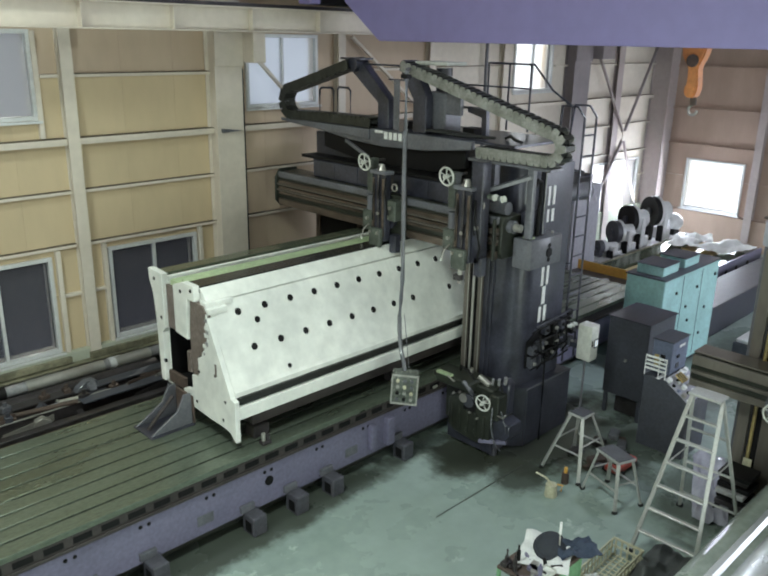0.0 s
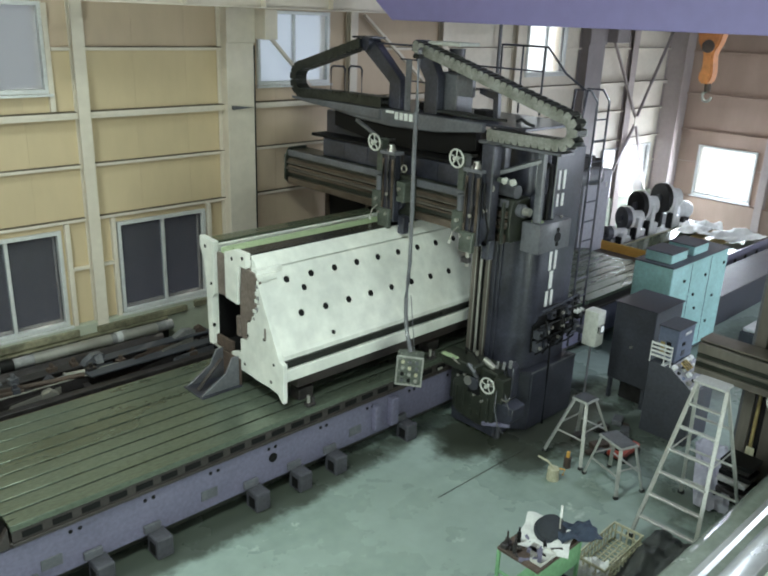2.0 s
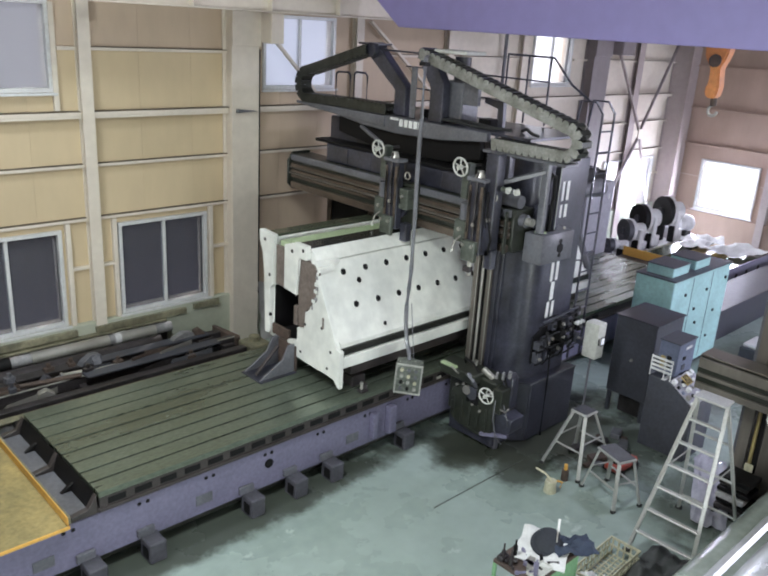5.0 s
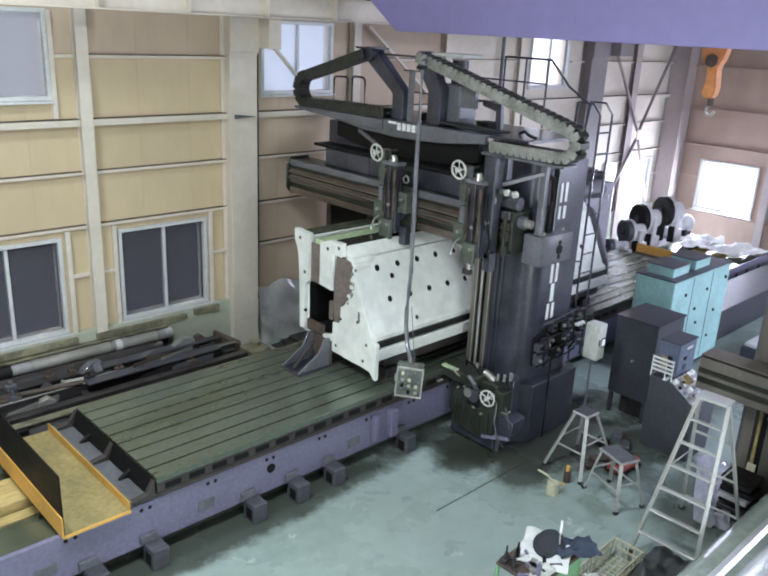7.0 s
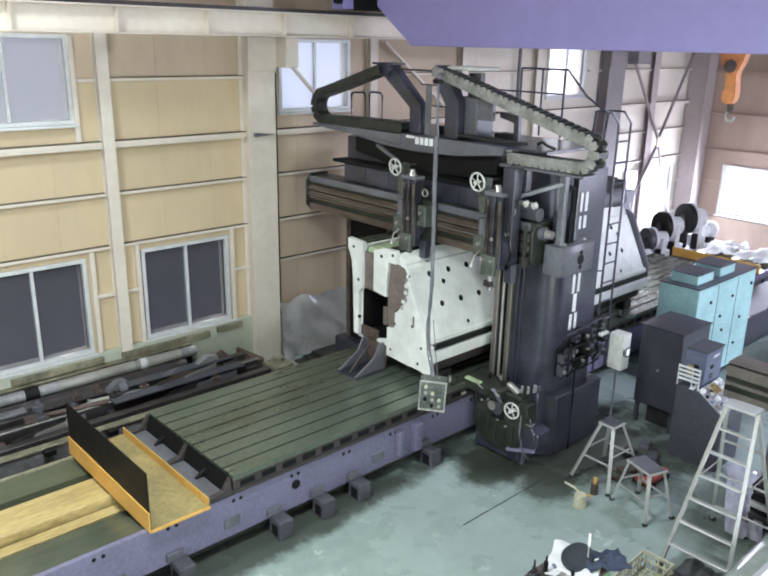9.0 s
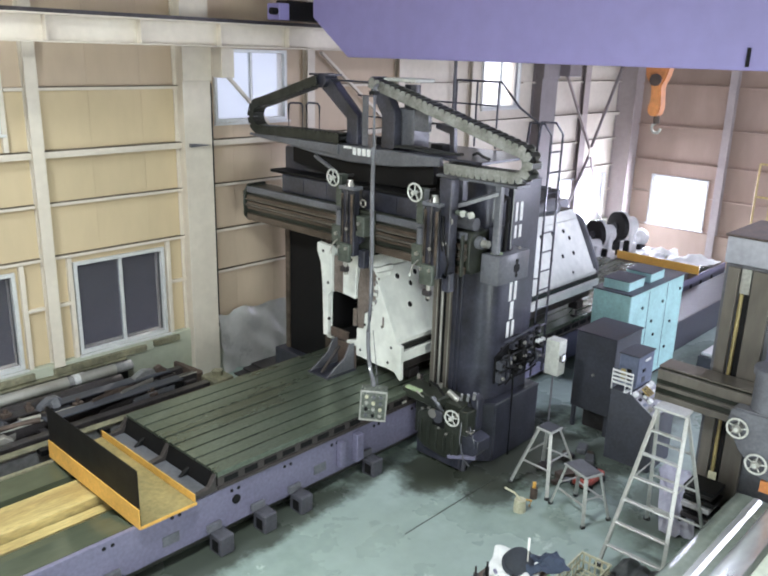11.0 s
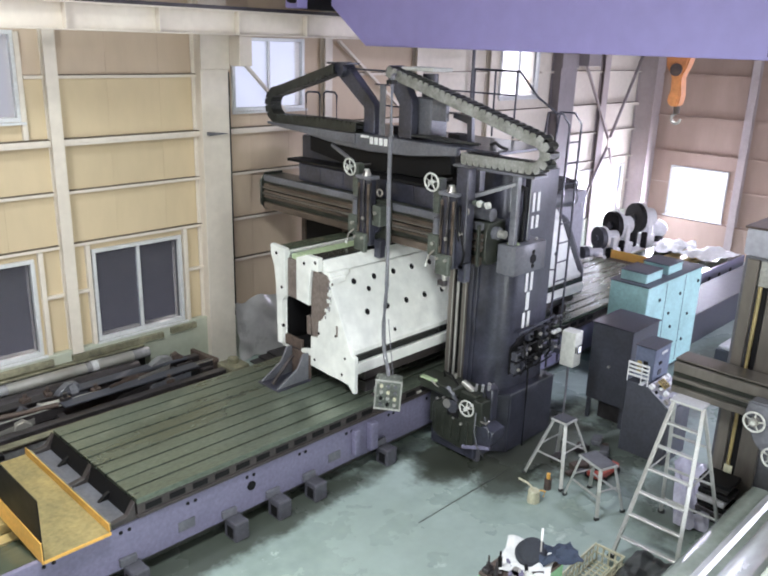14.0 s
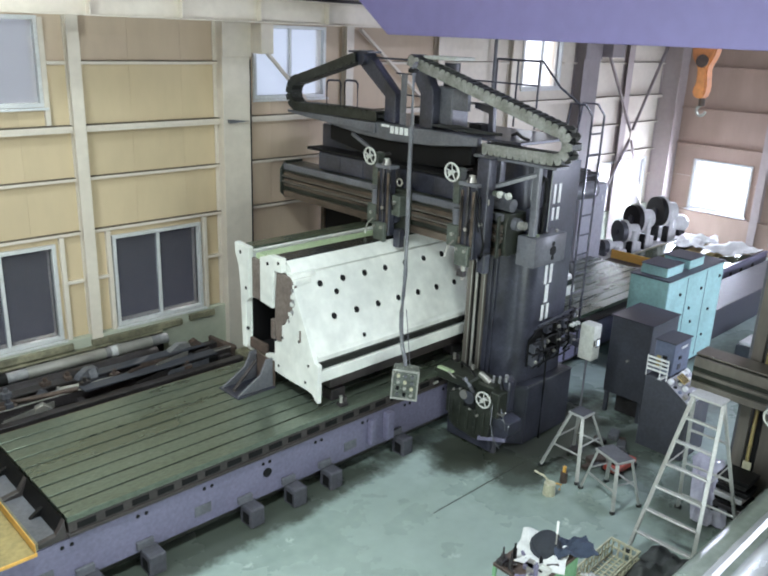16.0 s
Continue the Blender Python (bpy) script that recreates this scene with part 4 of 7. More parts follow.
def packing():
    """Blocks, jacks and the rough wedge between table and casting; they ride along with the table."""
    made = []
    for x, y in ((0.45, 7.30), (0.45, 8.55), (2.9, 7.30), (2.9, 8.55), (5.5, 7.30), (5.5, 8.55)):
        b = solo("packing_block", box(BM(), x - 0.12, x + 0.12, y - 0.10, y + 0.10, 1.0, 1.159, 0.01), M_DARKSTEEL, "dark steel packing block under the casting", "packing block", at=(0, 0, 0), group="packing blocks")
        made.append(b)
    for x in (0.30, 2.6, 4.9):
        j = thing("clamp_jack", (0, 0, 0), "small steel clamp jack beside the casting", "jack", group="clamp jacks")
        part("base", box(BM(), x, x + 0.13, 6.97, 7.07, 1.0, 1.05, 0.008), M_DARKSTEEL, j)
        part("screw", cyl(BM(), (x + 0.04, 7.02, 1.05), (x + 0.04, 7.02, 1.15), 0.025), M_STEEL, j)
        part("nut", cyl(BM(), (x + 0.10, 7.01, 1.05), (x + 0.10, 7.01, 1.12), 0.03, seg=6), M_DARKSTEEL, j)
        made.append(j)
    w = thing("angle_support", (0, 0, 0), "dark welded steel angle support with sloping ribs", "support")
    part("foot_plate", box(BM(), -0.62, 0.0, 8.02, 8.50, 1.0, 1.018, 0.004), M_MACHINE, w)
    for y in (8.06, 8.44):
        part("rib", prism(BM(), [(-0.60, 1.019), (-0.02, 1.019), (-0.02, 1.44), (-0.12, 1.44), (-0.22, 1.24)], "y", y, y + 0.035, 0.004), M_MACHINE2, w)
    part("brace_bar", beam(BM(), (-0.55, 8.24, 1.04), (-0.16, 8.26, 1.38), 0.05, 0.03), M_DARKSTEEL, w)
    part("upright_plate", box(BM(), -0.019, 0.012, 8.04, 8.50, 1.019, 1.398, 0.004), M_RUST, w)
    made.append(w)
    return made


TABLE = planer_table()
CASTING = casting()
PACKING = packing()

# ---- the planer's frame ----
frame_m = thing("planing_machine", (9.2, 8, 0), "dark grey double-column planer frame with cross rail", "planing machine")
# near column: rounded outer corner
arc_pts = [(8.92 + 0.32 * math.cos(a) - 0.0, 6.27 + 0.32 * math.sin(a)) for a in [math.pi + k * math.pi / 16 for k in range(9)]]
outline = [(8.60, 6.93), *[(x, y) for x, y in arc_pts], (9.70, 5.95), (9.70, 6.93)]
part("near_column", prism(BM(), outline, "z", 0.95, 4.16, 0), M_MACHINE, frame_m, "dark grey column with a rounded corner")
part("column_cap", prism(BM(), [(8.70, 6.90), (8.70, 6.2), (9.0, 5.97), (9.68, 5.97), (9.68, 6.90)], "z", 4.161, 4.195, 0.01), M_MACHINE2, frame_m)
part("column_base", prism(BM(), [(8.46, 6.90), (8.46, 6.12), (8.74, 5.80), (9.88, 5.80), (9.88, 6.90)], "z", 0.0, 0.949, 0.02, 2), M_MACHINE, frame_m)
part("base_edge", prism(BM(), [(8.72, 5.792), (9.87, 5.792), (9.87, 5.80), (8.72, 5.80)], "z", 0.93, 0.955, 0), M_MACHINE2, frame_m)
for y0, y1 in ((6.84, 6.935), (6.60, 6.68)):
    part("column_way", box(BM(), 8.555, 8.599, y0, y1, 0.98, 3.0, 0.004), M_WAYBROWN, frame_m, "brown worn vertical slideway")
    part("way_edge", box(BM(), 8.549, 8.5545, y0 + 0.004, y0 + 0.018, 0.98, 3.0, 0), M_STEEL, frame_m, "bright worn edge", smooth=False)
part("way_groove", box(BM(), 8.585, 8.599, 6.682, 6.838, 0.98, 4.2, 0), M_BLACK, frame_m, smooth=False)
part("lead_screw", cyl(BM(), (8.56, 6.76, 0.98), (8.56, 6.76, 2.9), 0.022), M_STEEL, frame_m)
for y in (6.42, 6.50):
    part("column_rib", box(BM(), 8.57, 8.599, y, y + 0.025, 1.0, 2.85, 0.004), M_MACHINE, frame_m)
# far column
part("far_column", box(BM(), 8.60, 9.86, 9.18, 10.40, 0.0, 4.26, 0.03, 2), M_MACHINE, frame_m)
for y0, y1 in ((9.20, 9.30), (10.26, 10.36)):
    part("column_way", box(BM(), 8.555, 8.599, y0, y1, 0.6, 3.0, 0.004), M_RAIL, frame_m)
part("way_groove", box(BM(), 8.585, 8.599, 9.302, 10.258, 0.6, 2.9, 0), M_BLACK, frame_m, smooth=False)
part("far_base", box(BM(), 8.4, 10.0, 9.15, 10.5, 0.0, 0.6, 0.02), M_MACHINE, frame_m)
# top tie between the columns
part("top_tie", prism(BM(), [(8.62, 3.70), (8.62, 4.14), (9.80, 4.14), (9.80, 3.70)], "y", 6.935, 9.175, 0.02), M_BLACK, frame_m)
bm = BM()
arch = [(10.05, 4.46), (10.05, 4.34), (9.2, 4.24), (8.5, 4.21), (7.6, 4.24), (6.75, 4.34), (6.75, 4.46)]
part("front_beam", prism(bm, arch, "x", 8.32, 8.42, 0.012), M_MACHINE2, frame_m, "grey front beam below the service platform", smooth=False)
part("arch_web", prism(BM(), [(10.0, 4.33), (9.2, 4.23), (8.5, 4.20), (7.6, 4.23), (6.95, 4.33), (6.95, 4.05), (7.5, 3.93), (8.5, 3.90), (9.2, 3.93), (10.0, 4.05)], "x", 8.45, 8.56, 0.008), M_BLACK, frame_m, "dark arched web of the top beam", smooth=False)
part("platform", box(BM(), 8.43, 9.75, 6.1, 10.5, 4.42, 4.46, 0.006), M_MACHINE, frame_m)
part("platform_edge", prism(BM(), [(8.75, 4.30), (8.75, 4.45), (10.95, 4.45), (10.95, 4.41), (10.3, 4.36)], "x", 8.28, 8.319, 0.004), M_MACHINE2, frame_m)
# maker's name as plain white bars
for i in range(5):
    y = 8.44 - 0.10 * i
    part("sign_bar", box(BM(), 8.305, 8.3185, y - 0.075, y, 4.33, 4.44, 0.004), M_WHITE, frame_m, "plain white sign bar")
part("sign_bar", box(BM(), 8.305, 8.3185, 8.46, 8.64, 4.41, 4.45, 0.004), M_WHITE, frame_m, "plain white sign bar")


def side_mark(z0, z1, pts):
    part("sign_bar", prism(BM(), [(9.06 + 0.22 * u, z0 + (z1 - z0) * v) for u, v in pts], "y", 5.942, 5.949, 0), M_WHITE, frame_m, "plain white painted sign shape", smooth=False)


for z0, z1 in ((3.60, 3.87), (3.36, 3.54), (2.42, 2.70), (2.13, 2.40), (1.86, 2.10)):
    for u0, u1 in ((0.06, 0.34), (0.62, 0.90)) if z1 > 2.65 or z1 < 2.2 else ((0.30, 0.66),):
        side_mark(z0, z1, [(u0, 0), (u0, 1), (u1, 1), (u1, 0)])


# cross rail
rail = thing("cross_rail", (8.3, 8, 2.9), "long oily cross rail with stepped slideways", "cross rail")
part("rail_body", prism(BM(), [(8.16, 2.98), (8.10, 3.06), (8.10, 3.46), (8.16, 3.56), (8.53, 3.56), (8.53, 2.98)], "y", 5.98, 10.80, 0.012), M_OILY, rail)
for z0, z1, m in ((3.47, 3.57, M_MACHINE2), (3.36, 3.42, M_RAIL), (3.27, 3.31, M_RAIL), (3.18, 3.22, M_RAIL), (2.99, 3.10, M_RAIL)):
    part("slideway", box(BM(), 8.045, 8.099, 6.02, 10.76, z0, z1, 0.005), m, rail, "oily brown slideway", smooth=False)
part("feed_rod", cyl(BM(), (8.06, 6.0, 3.345), (8.06, 10.85, 3.345), 0.017), M_WAYBROWN, rail)
part("feed_screw", cyl(BM(), (8.06, 6.0, 3.245), (8.06, 10.85, 3.245), 0.02), M_WAYBROWN, rail)
part("rail_end_cap", prism(BM(), [(8.12, 2.95), (8.02, 3.06), (8.02, 3.46), (8.12, 3.60), (8.50, 3.60), (8.50, 2.95)], "y", 10.801, 10.84, 0.01), M_OILY, rail)
for z in (3.10, 3.22, 3.34, 3.44):
    part("rod_end", cyl(BM(), (8.10, 10.84, z), (8.10, 10.91, z), 0.025), M_DARKSTEEL, rail)
part("top_cover", box(BM(), 8.20, 8.46, 6.5, 10.0, 3.565, 3.86, 0.015), M_MACHINE, rail, "grey sheet cover above the rail")
for y in (7.4, 8.1, 8.9, 9.45):
    part("cover_seam", box(BM(), 8.192, 8.199, y, y + 0.02, 3.57, 3.85, 0), M_MACHINE, rail, smooth=False)
part("top_bar", box(BM(), 8.18, 8.50, 6.5, 10.28, 3.862, 3.91, 0.008), M_BLACK, rail)
part("rail_end_gear_box", box(BM(), 8.32, 9.05, 5.64, 5.944, 2.86, 3.27, 0.02, 2), M_MACHINE2, rail, "grey gear box at the rail's end")
part("gear_box_emblem", cyl(BM(), (8.74, 5.632, 3.05), (8.74, 5.639, 3.05), 0.075, seg=6), M_BLACK, rail)
for dz in (0.1, -0.1):
    part("gear_box_emblem", cyl(BM(), (8.74, 5.632, 3.05 + dz), (8.74, 5.639, 3.05 + dz), 0.032, seg=8), M_BLACK, rail)
part("lid_mark", cyl(BM(), (8.46, 5.79, 3.271), (8.46, 5.79, 3.282), 0.085, seg=24), M_GREENTOP, rail, "yellow-green painted filler cap")
part("oil_cup", cyl(BM(), (8.84, 5.85, 3.271), (8.84, 5.85, 3.34), 0.04), M_STEEL, rail)
part("oil_cup", cyl(BM(), (8.94, 5.74, 3.271), (8.94, 5.74, 3.30), 0.02), M_STEEL, rail)
part("feed_barrel", cyl(BM(), (8.28, 6.52, 3.42), (8.28, 5.90, 3.42), 0.085, seg=20), M_MACHINE2, rail, "grey feed screw barrel")
part("barrel_cap", cyl(BM(), (8.28, 5.899, 3.42), (8.28, 5.80, 3.42), 0.055, seg=14), M_PALEPIPE, rail, "pale worn end cap")
part("rail_motor", cyl(BM(), (8.25, 6.0, 3.66), (8.25, 6.4, 3.66), 0.09), M_MACHINE2, rail)
for y in (6.30, 6.02):
    part("clamp_bar", box(BM(), 7.985, 8.044, y, y + 0.03, 2.98, 3.55, 0.004), M_OILY, rail)


def rail_head(y, name_label):
    """A tool head on the cross rail with saddle, swivel slide, ram, clapper box and handwheel; y is the handwheel's place."""
    h = thing("planer_toolhead", (8.0, y, 2.9), name_label, "tool head", "tool heads on the cross rail")
    s = y - 0.30
    part("saddle", box(BM(), 7.93, 8.043, s - (0.30 if y > 8 else 0.14), s + 0.30, 2.96, 3.62, 0.015), M_OILY, h)
    part("swivel", cyl(BM(), (7.87, s, 3.30), (7.929, s, 3.30), 0.22, seg=24), M_MACHINE, h)
    part("slide", box(BM(), 7.74, 7.868, s - 0.13, s + 0.12, 2.94, 3.92, 0.015), M_MACHINE, h)
    for dy in (-0.12, 0.075):
        part("slide_way", box(BM(), 7.715, 7.739, s + dy, s + dy + 0.035, 3.0, 3.86, 0.003), M_RAIL, h)
    part("slide_screw", cyl(BM(), (7.725, s - 0.01, 3.02), (7.725, s - 0.01, 4.05), 0.018), M_DARKSTEEL, h)
    part("slide_bracket", box(BM(), 7.70, 7.90, s - 0.16, s + 0.15, 3.921, 3.97, 0.008), M_MACHINE2, h)
    part("bevel_gear", cyl(BM(), (7.78, s - 0.01, 3.971), (7.78, s - 0.01, 4.06), 0.07, 0.04, 16), M_STEEL, h)
    part("clapper_box", box(BM(), 7.64, 7.714, s - 0.13, s + 0.10, 2.86, 3.14, 0.012), M_TOOLGREEN, h)
    part("clapper_bolt", cyl(BM(), (7.61, s - 0.09, 3.08), (7.64, s - 0.09, 3.08), 0.024, seg=6), M_STEEL, h)
    part("clapper_bolt", cyl(BM(), (7.61, s + 0.06, 3.08), (7.64, s + 0.06, 3.08), 0.024, seg=6), M_STEEL, h)
    part("tool_post", cyl(BM(), (7.67, s - 0.06, 2.68), (7.67, s - 0.06, 2.88), 0.034), M_STEEL, h, "bright steel tool post")
    part("tool_holder", box(BM(), 7.62, 7.70, s - 0.10, s + 0.02, 2.72, 2.80, 0.008), M_DARKSTEEL, h)
    if y > 8:
        part("swing_arm", beam(BM(), (8.02, y + 0.72, 4.28), (7.92, y + 0.12, 4.10), 0.045, 0.045), M_MACHINE2, h)
    part("wheel_shaft", cyl(BM(), (7.74, y, 4.06), (8.15, y, 4.06), 0.02), M_DARKSTEEL, h)
    part("shaft_bearing", box(BM(), 7.84, 7.98, y - 0.06, y + 0.06, 3.62, 4.10, 0.012), M_TOOLGREEN, h)
    handwheel(h, (7.73, y, 4.06), (1, 0, 0.1), 0.12)
    part("crank_wheel", ring(BM(), (7.84, s - 0.22, 3.74), (1, 0, 0), 0.05, 0.012, 16, 6), M_STEEL, h)
    if y > 8:
        part("feed_box", box(BM(), 7.76, 7.929, s - 0.32, s - 0.15, 3.26, 3.56, 0.012), M_TOOLGREEN, h)
    part("feed_box", box(BM(), 7.74, 7.929, s + 0.14, s + 0.34, 3.06, 3.36, 0.012), M_TOOLGREEN, h)
    part("feed_motor", cyl(BM(), (7.82, s + 0.24, 3.36), (7.82, s + 0.24, 3.58), 0.06), M_MACHINE2, h)
    part("counterweight", box(BM(), 7.80, 7.92, s - 0.30, s - 0.17, 2.78, 3.05, 0.012), M_MACHINE, h)
    for k in range(3):
        part("knob", cyl(BM(), (7.70, s - 0.24 + 0.23 * k, 3.46 - 0.11 * k), (7.745, s - 0.24 + 0.23 * k, 3.46 - 0.11 * k), 0.026), M_STEEL, h)
    part("lever", tube(BM(), [(7.74, s + 0.2, 3.15), (7.66, s + 0.23, 3.08), (7.64, s + 0.25, 2.96)], 0.011), M_STEEL, h)
    part("lever_ball", cyl(BM(), (7.635, s + 0.25, 2.93), (7.645, s + 0.25, 2.97), 0.02), M_BOXGREY, h)
    for k in range(3):
        part("oil_pipe", tube(BM(), [(7.75, s - 0.13 + 0.12 * k, 3.88), (7.66, s - 0.20 + 0.12 * k, 3.68 - 0.04 * k), (7.70, s - 0.24 + 0.16 * k, 3.36 - 0.06 * k)], 0.010), M_BLACK, h)
    return h


rail_head(8.25, "oily grey-green planer tool head with handwheel")
rail_head(6.66, "oily grey-green planer tool head with handwheel")
# upright bracket plate on the rail with hanging cables
up = thing("rail_bracket", (7.9, 6.2, 2.95), "tall dark bracket plate with hanging hoses", "bracket")
part("plate", box(BM(), 7.80, 7.97, 6.10, 6.30, 2.95, 4.30, 0.012), M_MACHINE, up)
part("cross_arm", beam(BM(), (7.97, 6.15, 3.92), (8.36, 5.76, 4.10), 0.07, 0.05), M_MACHINE2, up)
part("hose", tube(BM(), [(7.79, 6.2, 3.8), (7.70, 6.12, 3.55), (7.74, 6.05, 3.2), (7.79, 6.12, 3.02)], 0.018), M_BLACK, up)
part("hose", tube(BM(), [(7.79, 6.27, 3.6), (7.72, 6.33, 3.4), (7.76, 6.3, 3.1)], 0.014), M_BLACK, up)
part("valve", cyl(BM(), (7.90, 5.90, 3.86), (7.90, 6.07, 3.86), 0.036), M_TOOLGREEN, up)
for y in (5.83, 5.96):
    part("valve_knob", cyl(BM(), (7.85, y, 3.86), (7.90, y - 0.02, 3.87), 0.042), M_BOXGREY, up, "small pale valve knob")
part("post", box(BM(), 8.34, 8.42, 5.70, 5.80, 3.28, 4.22, 0.01), M_MACHINE2, up)
part("post", box(BM(), 8.70, 8.78, 5.74, 5.84, 3.28, 4.22, 0.01), M_MACHINE, up)
part("arm", box(BM(), 8.34, 8.78, 5.68, 5.86, 4.221, 4.25, 0.008), M_MACHINE2, up)
part("cable_loop", tube(BM(), [(8.46, 5.76, 3.95), (8.50, 5.74, 4.05), (8.58, 5.74, 4.02), (8.62, 5.76, 3.7), (8.62, 5.78, 3.28)], 0.03), M_BLACK, up)
part("switch_box", box(BM(), 8.44, 8.66, 5.82, 5.93, 3.30, 3.62, 0.012), M_MACHINE, up)

# side head low on the near column
side = thing("side_tool_head", (8.2, 6.4, 0.05), "oily dark side tool head with handwheel", "tool head")
part("saddle", box(BM(), 8.18, 8.553, 6.0, 6.88, 0.32, 1.02, 0.02), M_OILY, side)
part("ram", box(BM(), 8.02, 8.40, 6.30, 7.02, 0.92, 1.08, 0.02), M_OILY, side)
part("apron", prism(BM(), [(5.94, 0.30), (6.05, 0.20), (6.22, 0.17), (6.60, 0.22), (6.72, 0.30), (6.72, 0.74), (6.50, 0.88), (5.94, 0.88)], "x", 8.06, 8.179, 0.015), M_OILY, side)
part("feed_box", box(BM(), 8.10, 8.46, 5.84, 5.999, 0.62, 1.0, 0.015), M_OILY, side)
part("knob_boss", cyl(BM(), (8.02, 6.42, 0.82), (8.06, 6.42, 0.82), 0.07), M_STEEL, side)
handwheel(side, (7.98, 6.02, 0.90), (1, 0.1, 0), 0.115)
part("wheel_shaft", cyl(BM(), (8.0, 6.02, 0.90), (8.3, 6.02, 0.90), 0.022), M_STEEL, side)
part("foot_bar", beam(BM(), (8.04, 6.10, 0.25), (8.16, 5.70, 0.33), 0.06, 0.05), M_BED, side, "pale lilac worn foot bar")
part("skirt", prism(BM(), [(5.66, 0.42), (5.80, 0.26), (5.999, 0.20), (5.999, 0.60), (5.82, 0.64), (5.66, 0.60)], "x", 8.14, 8.44, 0.012), M_MACHINE, side)
part("shroud", prism(BM(), [(5.82, 0.66), (5.999, 0.62), (5.999, 1.10), (5.90, 1.20), (5.82, 1.14)], "x", 8.30, 8.455, 0.015), M_MACHINE, side)
for k, (y, z) in enumerate(((5.86, 1.22), (5.97, 1.16), (6.08, 1.13))):
    part("fitting", cyl(BM(), (8.26, y, z - 0.06), (8.24, y - 0.02, z + 0.05), 0.026 - 0.004 * k), M_DUSTYPLATE, side, "dull worn pipe fitting")
part("elbow", tube(BM(), [(8.10, 6.30, 0.88), (8.02, 6.31, 1.0), (8.02, 6.40, 1.08), (8.08, 6.50, 1.02)], 0.03), M_MACHINE2, side)
part("gear_cover", cyl(BM(), (8.03, 6.33, 0.80), (8.059, 6.33, 0.80), 0.10, seg=20), M_CABGREY, side)
part("base_block", box(BM(), 8.12, 8.45, 5.95, 6.78, 0.04, 0.319, 0.02), M_MACHINE, side)
for k in range(5):
    part("casting_rib", box(BM(), 8.035, 8.059, 6.02 + 0.15 * k, 6.055 + 0.15 * k, 0.28, 0.66, 0.005), M_OILY, side)
for y, z in ((6.62, 0.92), (6.50, 0.98), (6.30, 0.70), (6.16, 0.64)):
    part("cap_screw", cyl(BM(), (8.03, y, z * 0.9), (8.06, y, z * 0.9), 0.02, seg=6), M_STEEL, side)
part("side_pocket", box(BM(), 8.04, 8.059, 6.20, 6.42, 0.64, 0.80, 0.006), M_BLACK, side)
part("hose", tube(BM(), [(8.30, 6.70, 1.08), (8.18, 6.62, 1.22), (8.16, 6.45, 1.20), (8.2, 6.34, 1.06)], 0.016), M_BLACK, side)
part("hose", tube(BM(), [(8.40, 6.10, 1.02), (8.30, 5.98, 1.14), (8.24, 5.88, 1.02)], 0.014), M_BLACK, side)
part("handle_bar", tube(BM(), [(8.06, 6.58, 1.0), (7.98, 6.60, 1.06), (7.96, 6.68, 1.12)], 0.012), M_STEEL, side)
part("oil_cup", cyl(BM(), (8.36, 6.55, 1.08), (8.36, 6.55, 1.15), 0.03), M_STEEL, side)
part("ground_post", cyl(BM(), (8.24, 5.98, 0.0), (8.24, 5.98, 0.21), 0.06), M_FOOT, side)
part("tool_clamp", box(BM(), 7.98, 8.06, 6.64, 6.92, 1.081, 1.115, 0.006), M_GREENTOP, side, "pale green worn tool clamp")
for dy in (0, 0.1, 0.17):
    part("stud", cyl(BM(), (8.0, 6.90 + dy * 0.5, 0.86 - dy), (7.93, 6.92 + dy * 0.5, 0.84 - dy), 0.02), M_STEEL, side)
part("lever", tube(BM(), [(8.1, 5.84, 0.72), (8.06, 5.72, 0.74), (8.04, 5.66, 0.82)], 0.012), M_STEEL, side)
part("cable", tube(BM(), [(8.05, 5.90, 0.85), (7.98, 5.86, 0.6), (8.0, 5.80, 0.35), (8.1, 5.76, 0.2)], 0.010), M_MACHINE2, side)
part("cable", tube(BM(), [(8.12, 5.80, 0.8), (8.10, 5.70, 0.6), (8.16, 5.72, 0.45)], 0.009), M_MACHINE2, side)
part("top_fitting", cyl(BM(), (8.3, 6.15, 1.02), (8.3, 6.35, 1.10), 0.05), M_STEEL, side)

# valves and pipes on the column's side
valves = thing("valve_panel", (9.3, 5.85, 1.3), "crowded black hydraulic valve bank with pipes", "valve bank")
part("backing_plate", prism(BM(), [(8.82, 1.20), (9.68, 1.30), (9.68, 1.82), (9.30, 1.86), (8.82, 1.62)], "y", 5.925, 5.949, 0.004), M_BLACK, valves, smooth=False)
vr = random.Random(11)
for i in range(7):
    for j in range(3):
        x = 8.83 + 0.155 * i
        z = 1.30 + 0.02 * i + 0.20 * j
        if j == 2 and i < 2:
            continue
        d = 0.06 + 0.09 * vr.random()
        v = part("valve", box(BM(), x, x + 0.10 + 0.03 * vr.random(), 5.925 - d, 5.924, z - 0.07, z + 0.05 + 0.05 * vr.random(), 0.01), (M_BLACK, M_MACHINE, M_BLACK, M_CABGREY)[vr.randrange(4)], valves)
        part("valve_cap", cyl(BM(), (x + 0.05, 5.895 - d, z), (x + 0.05, 5.924 - d, z), 0.026), (M_MACHINE2, M_STEEL, M_BLACK)[vr.randrange(3)], v)
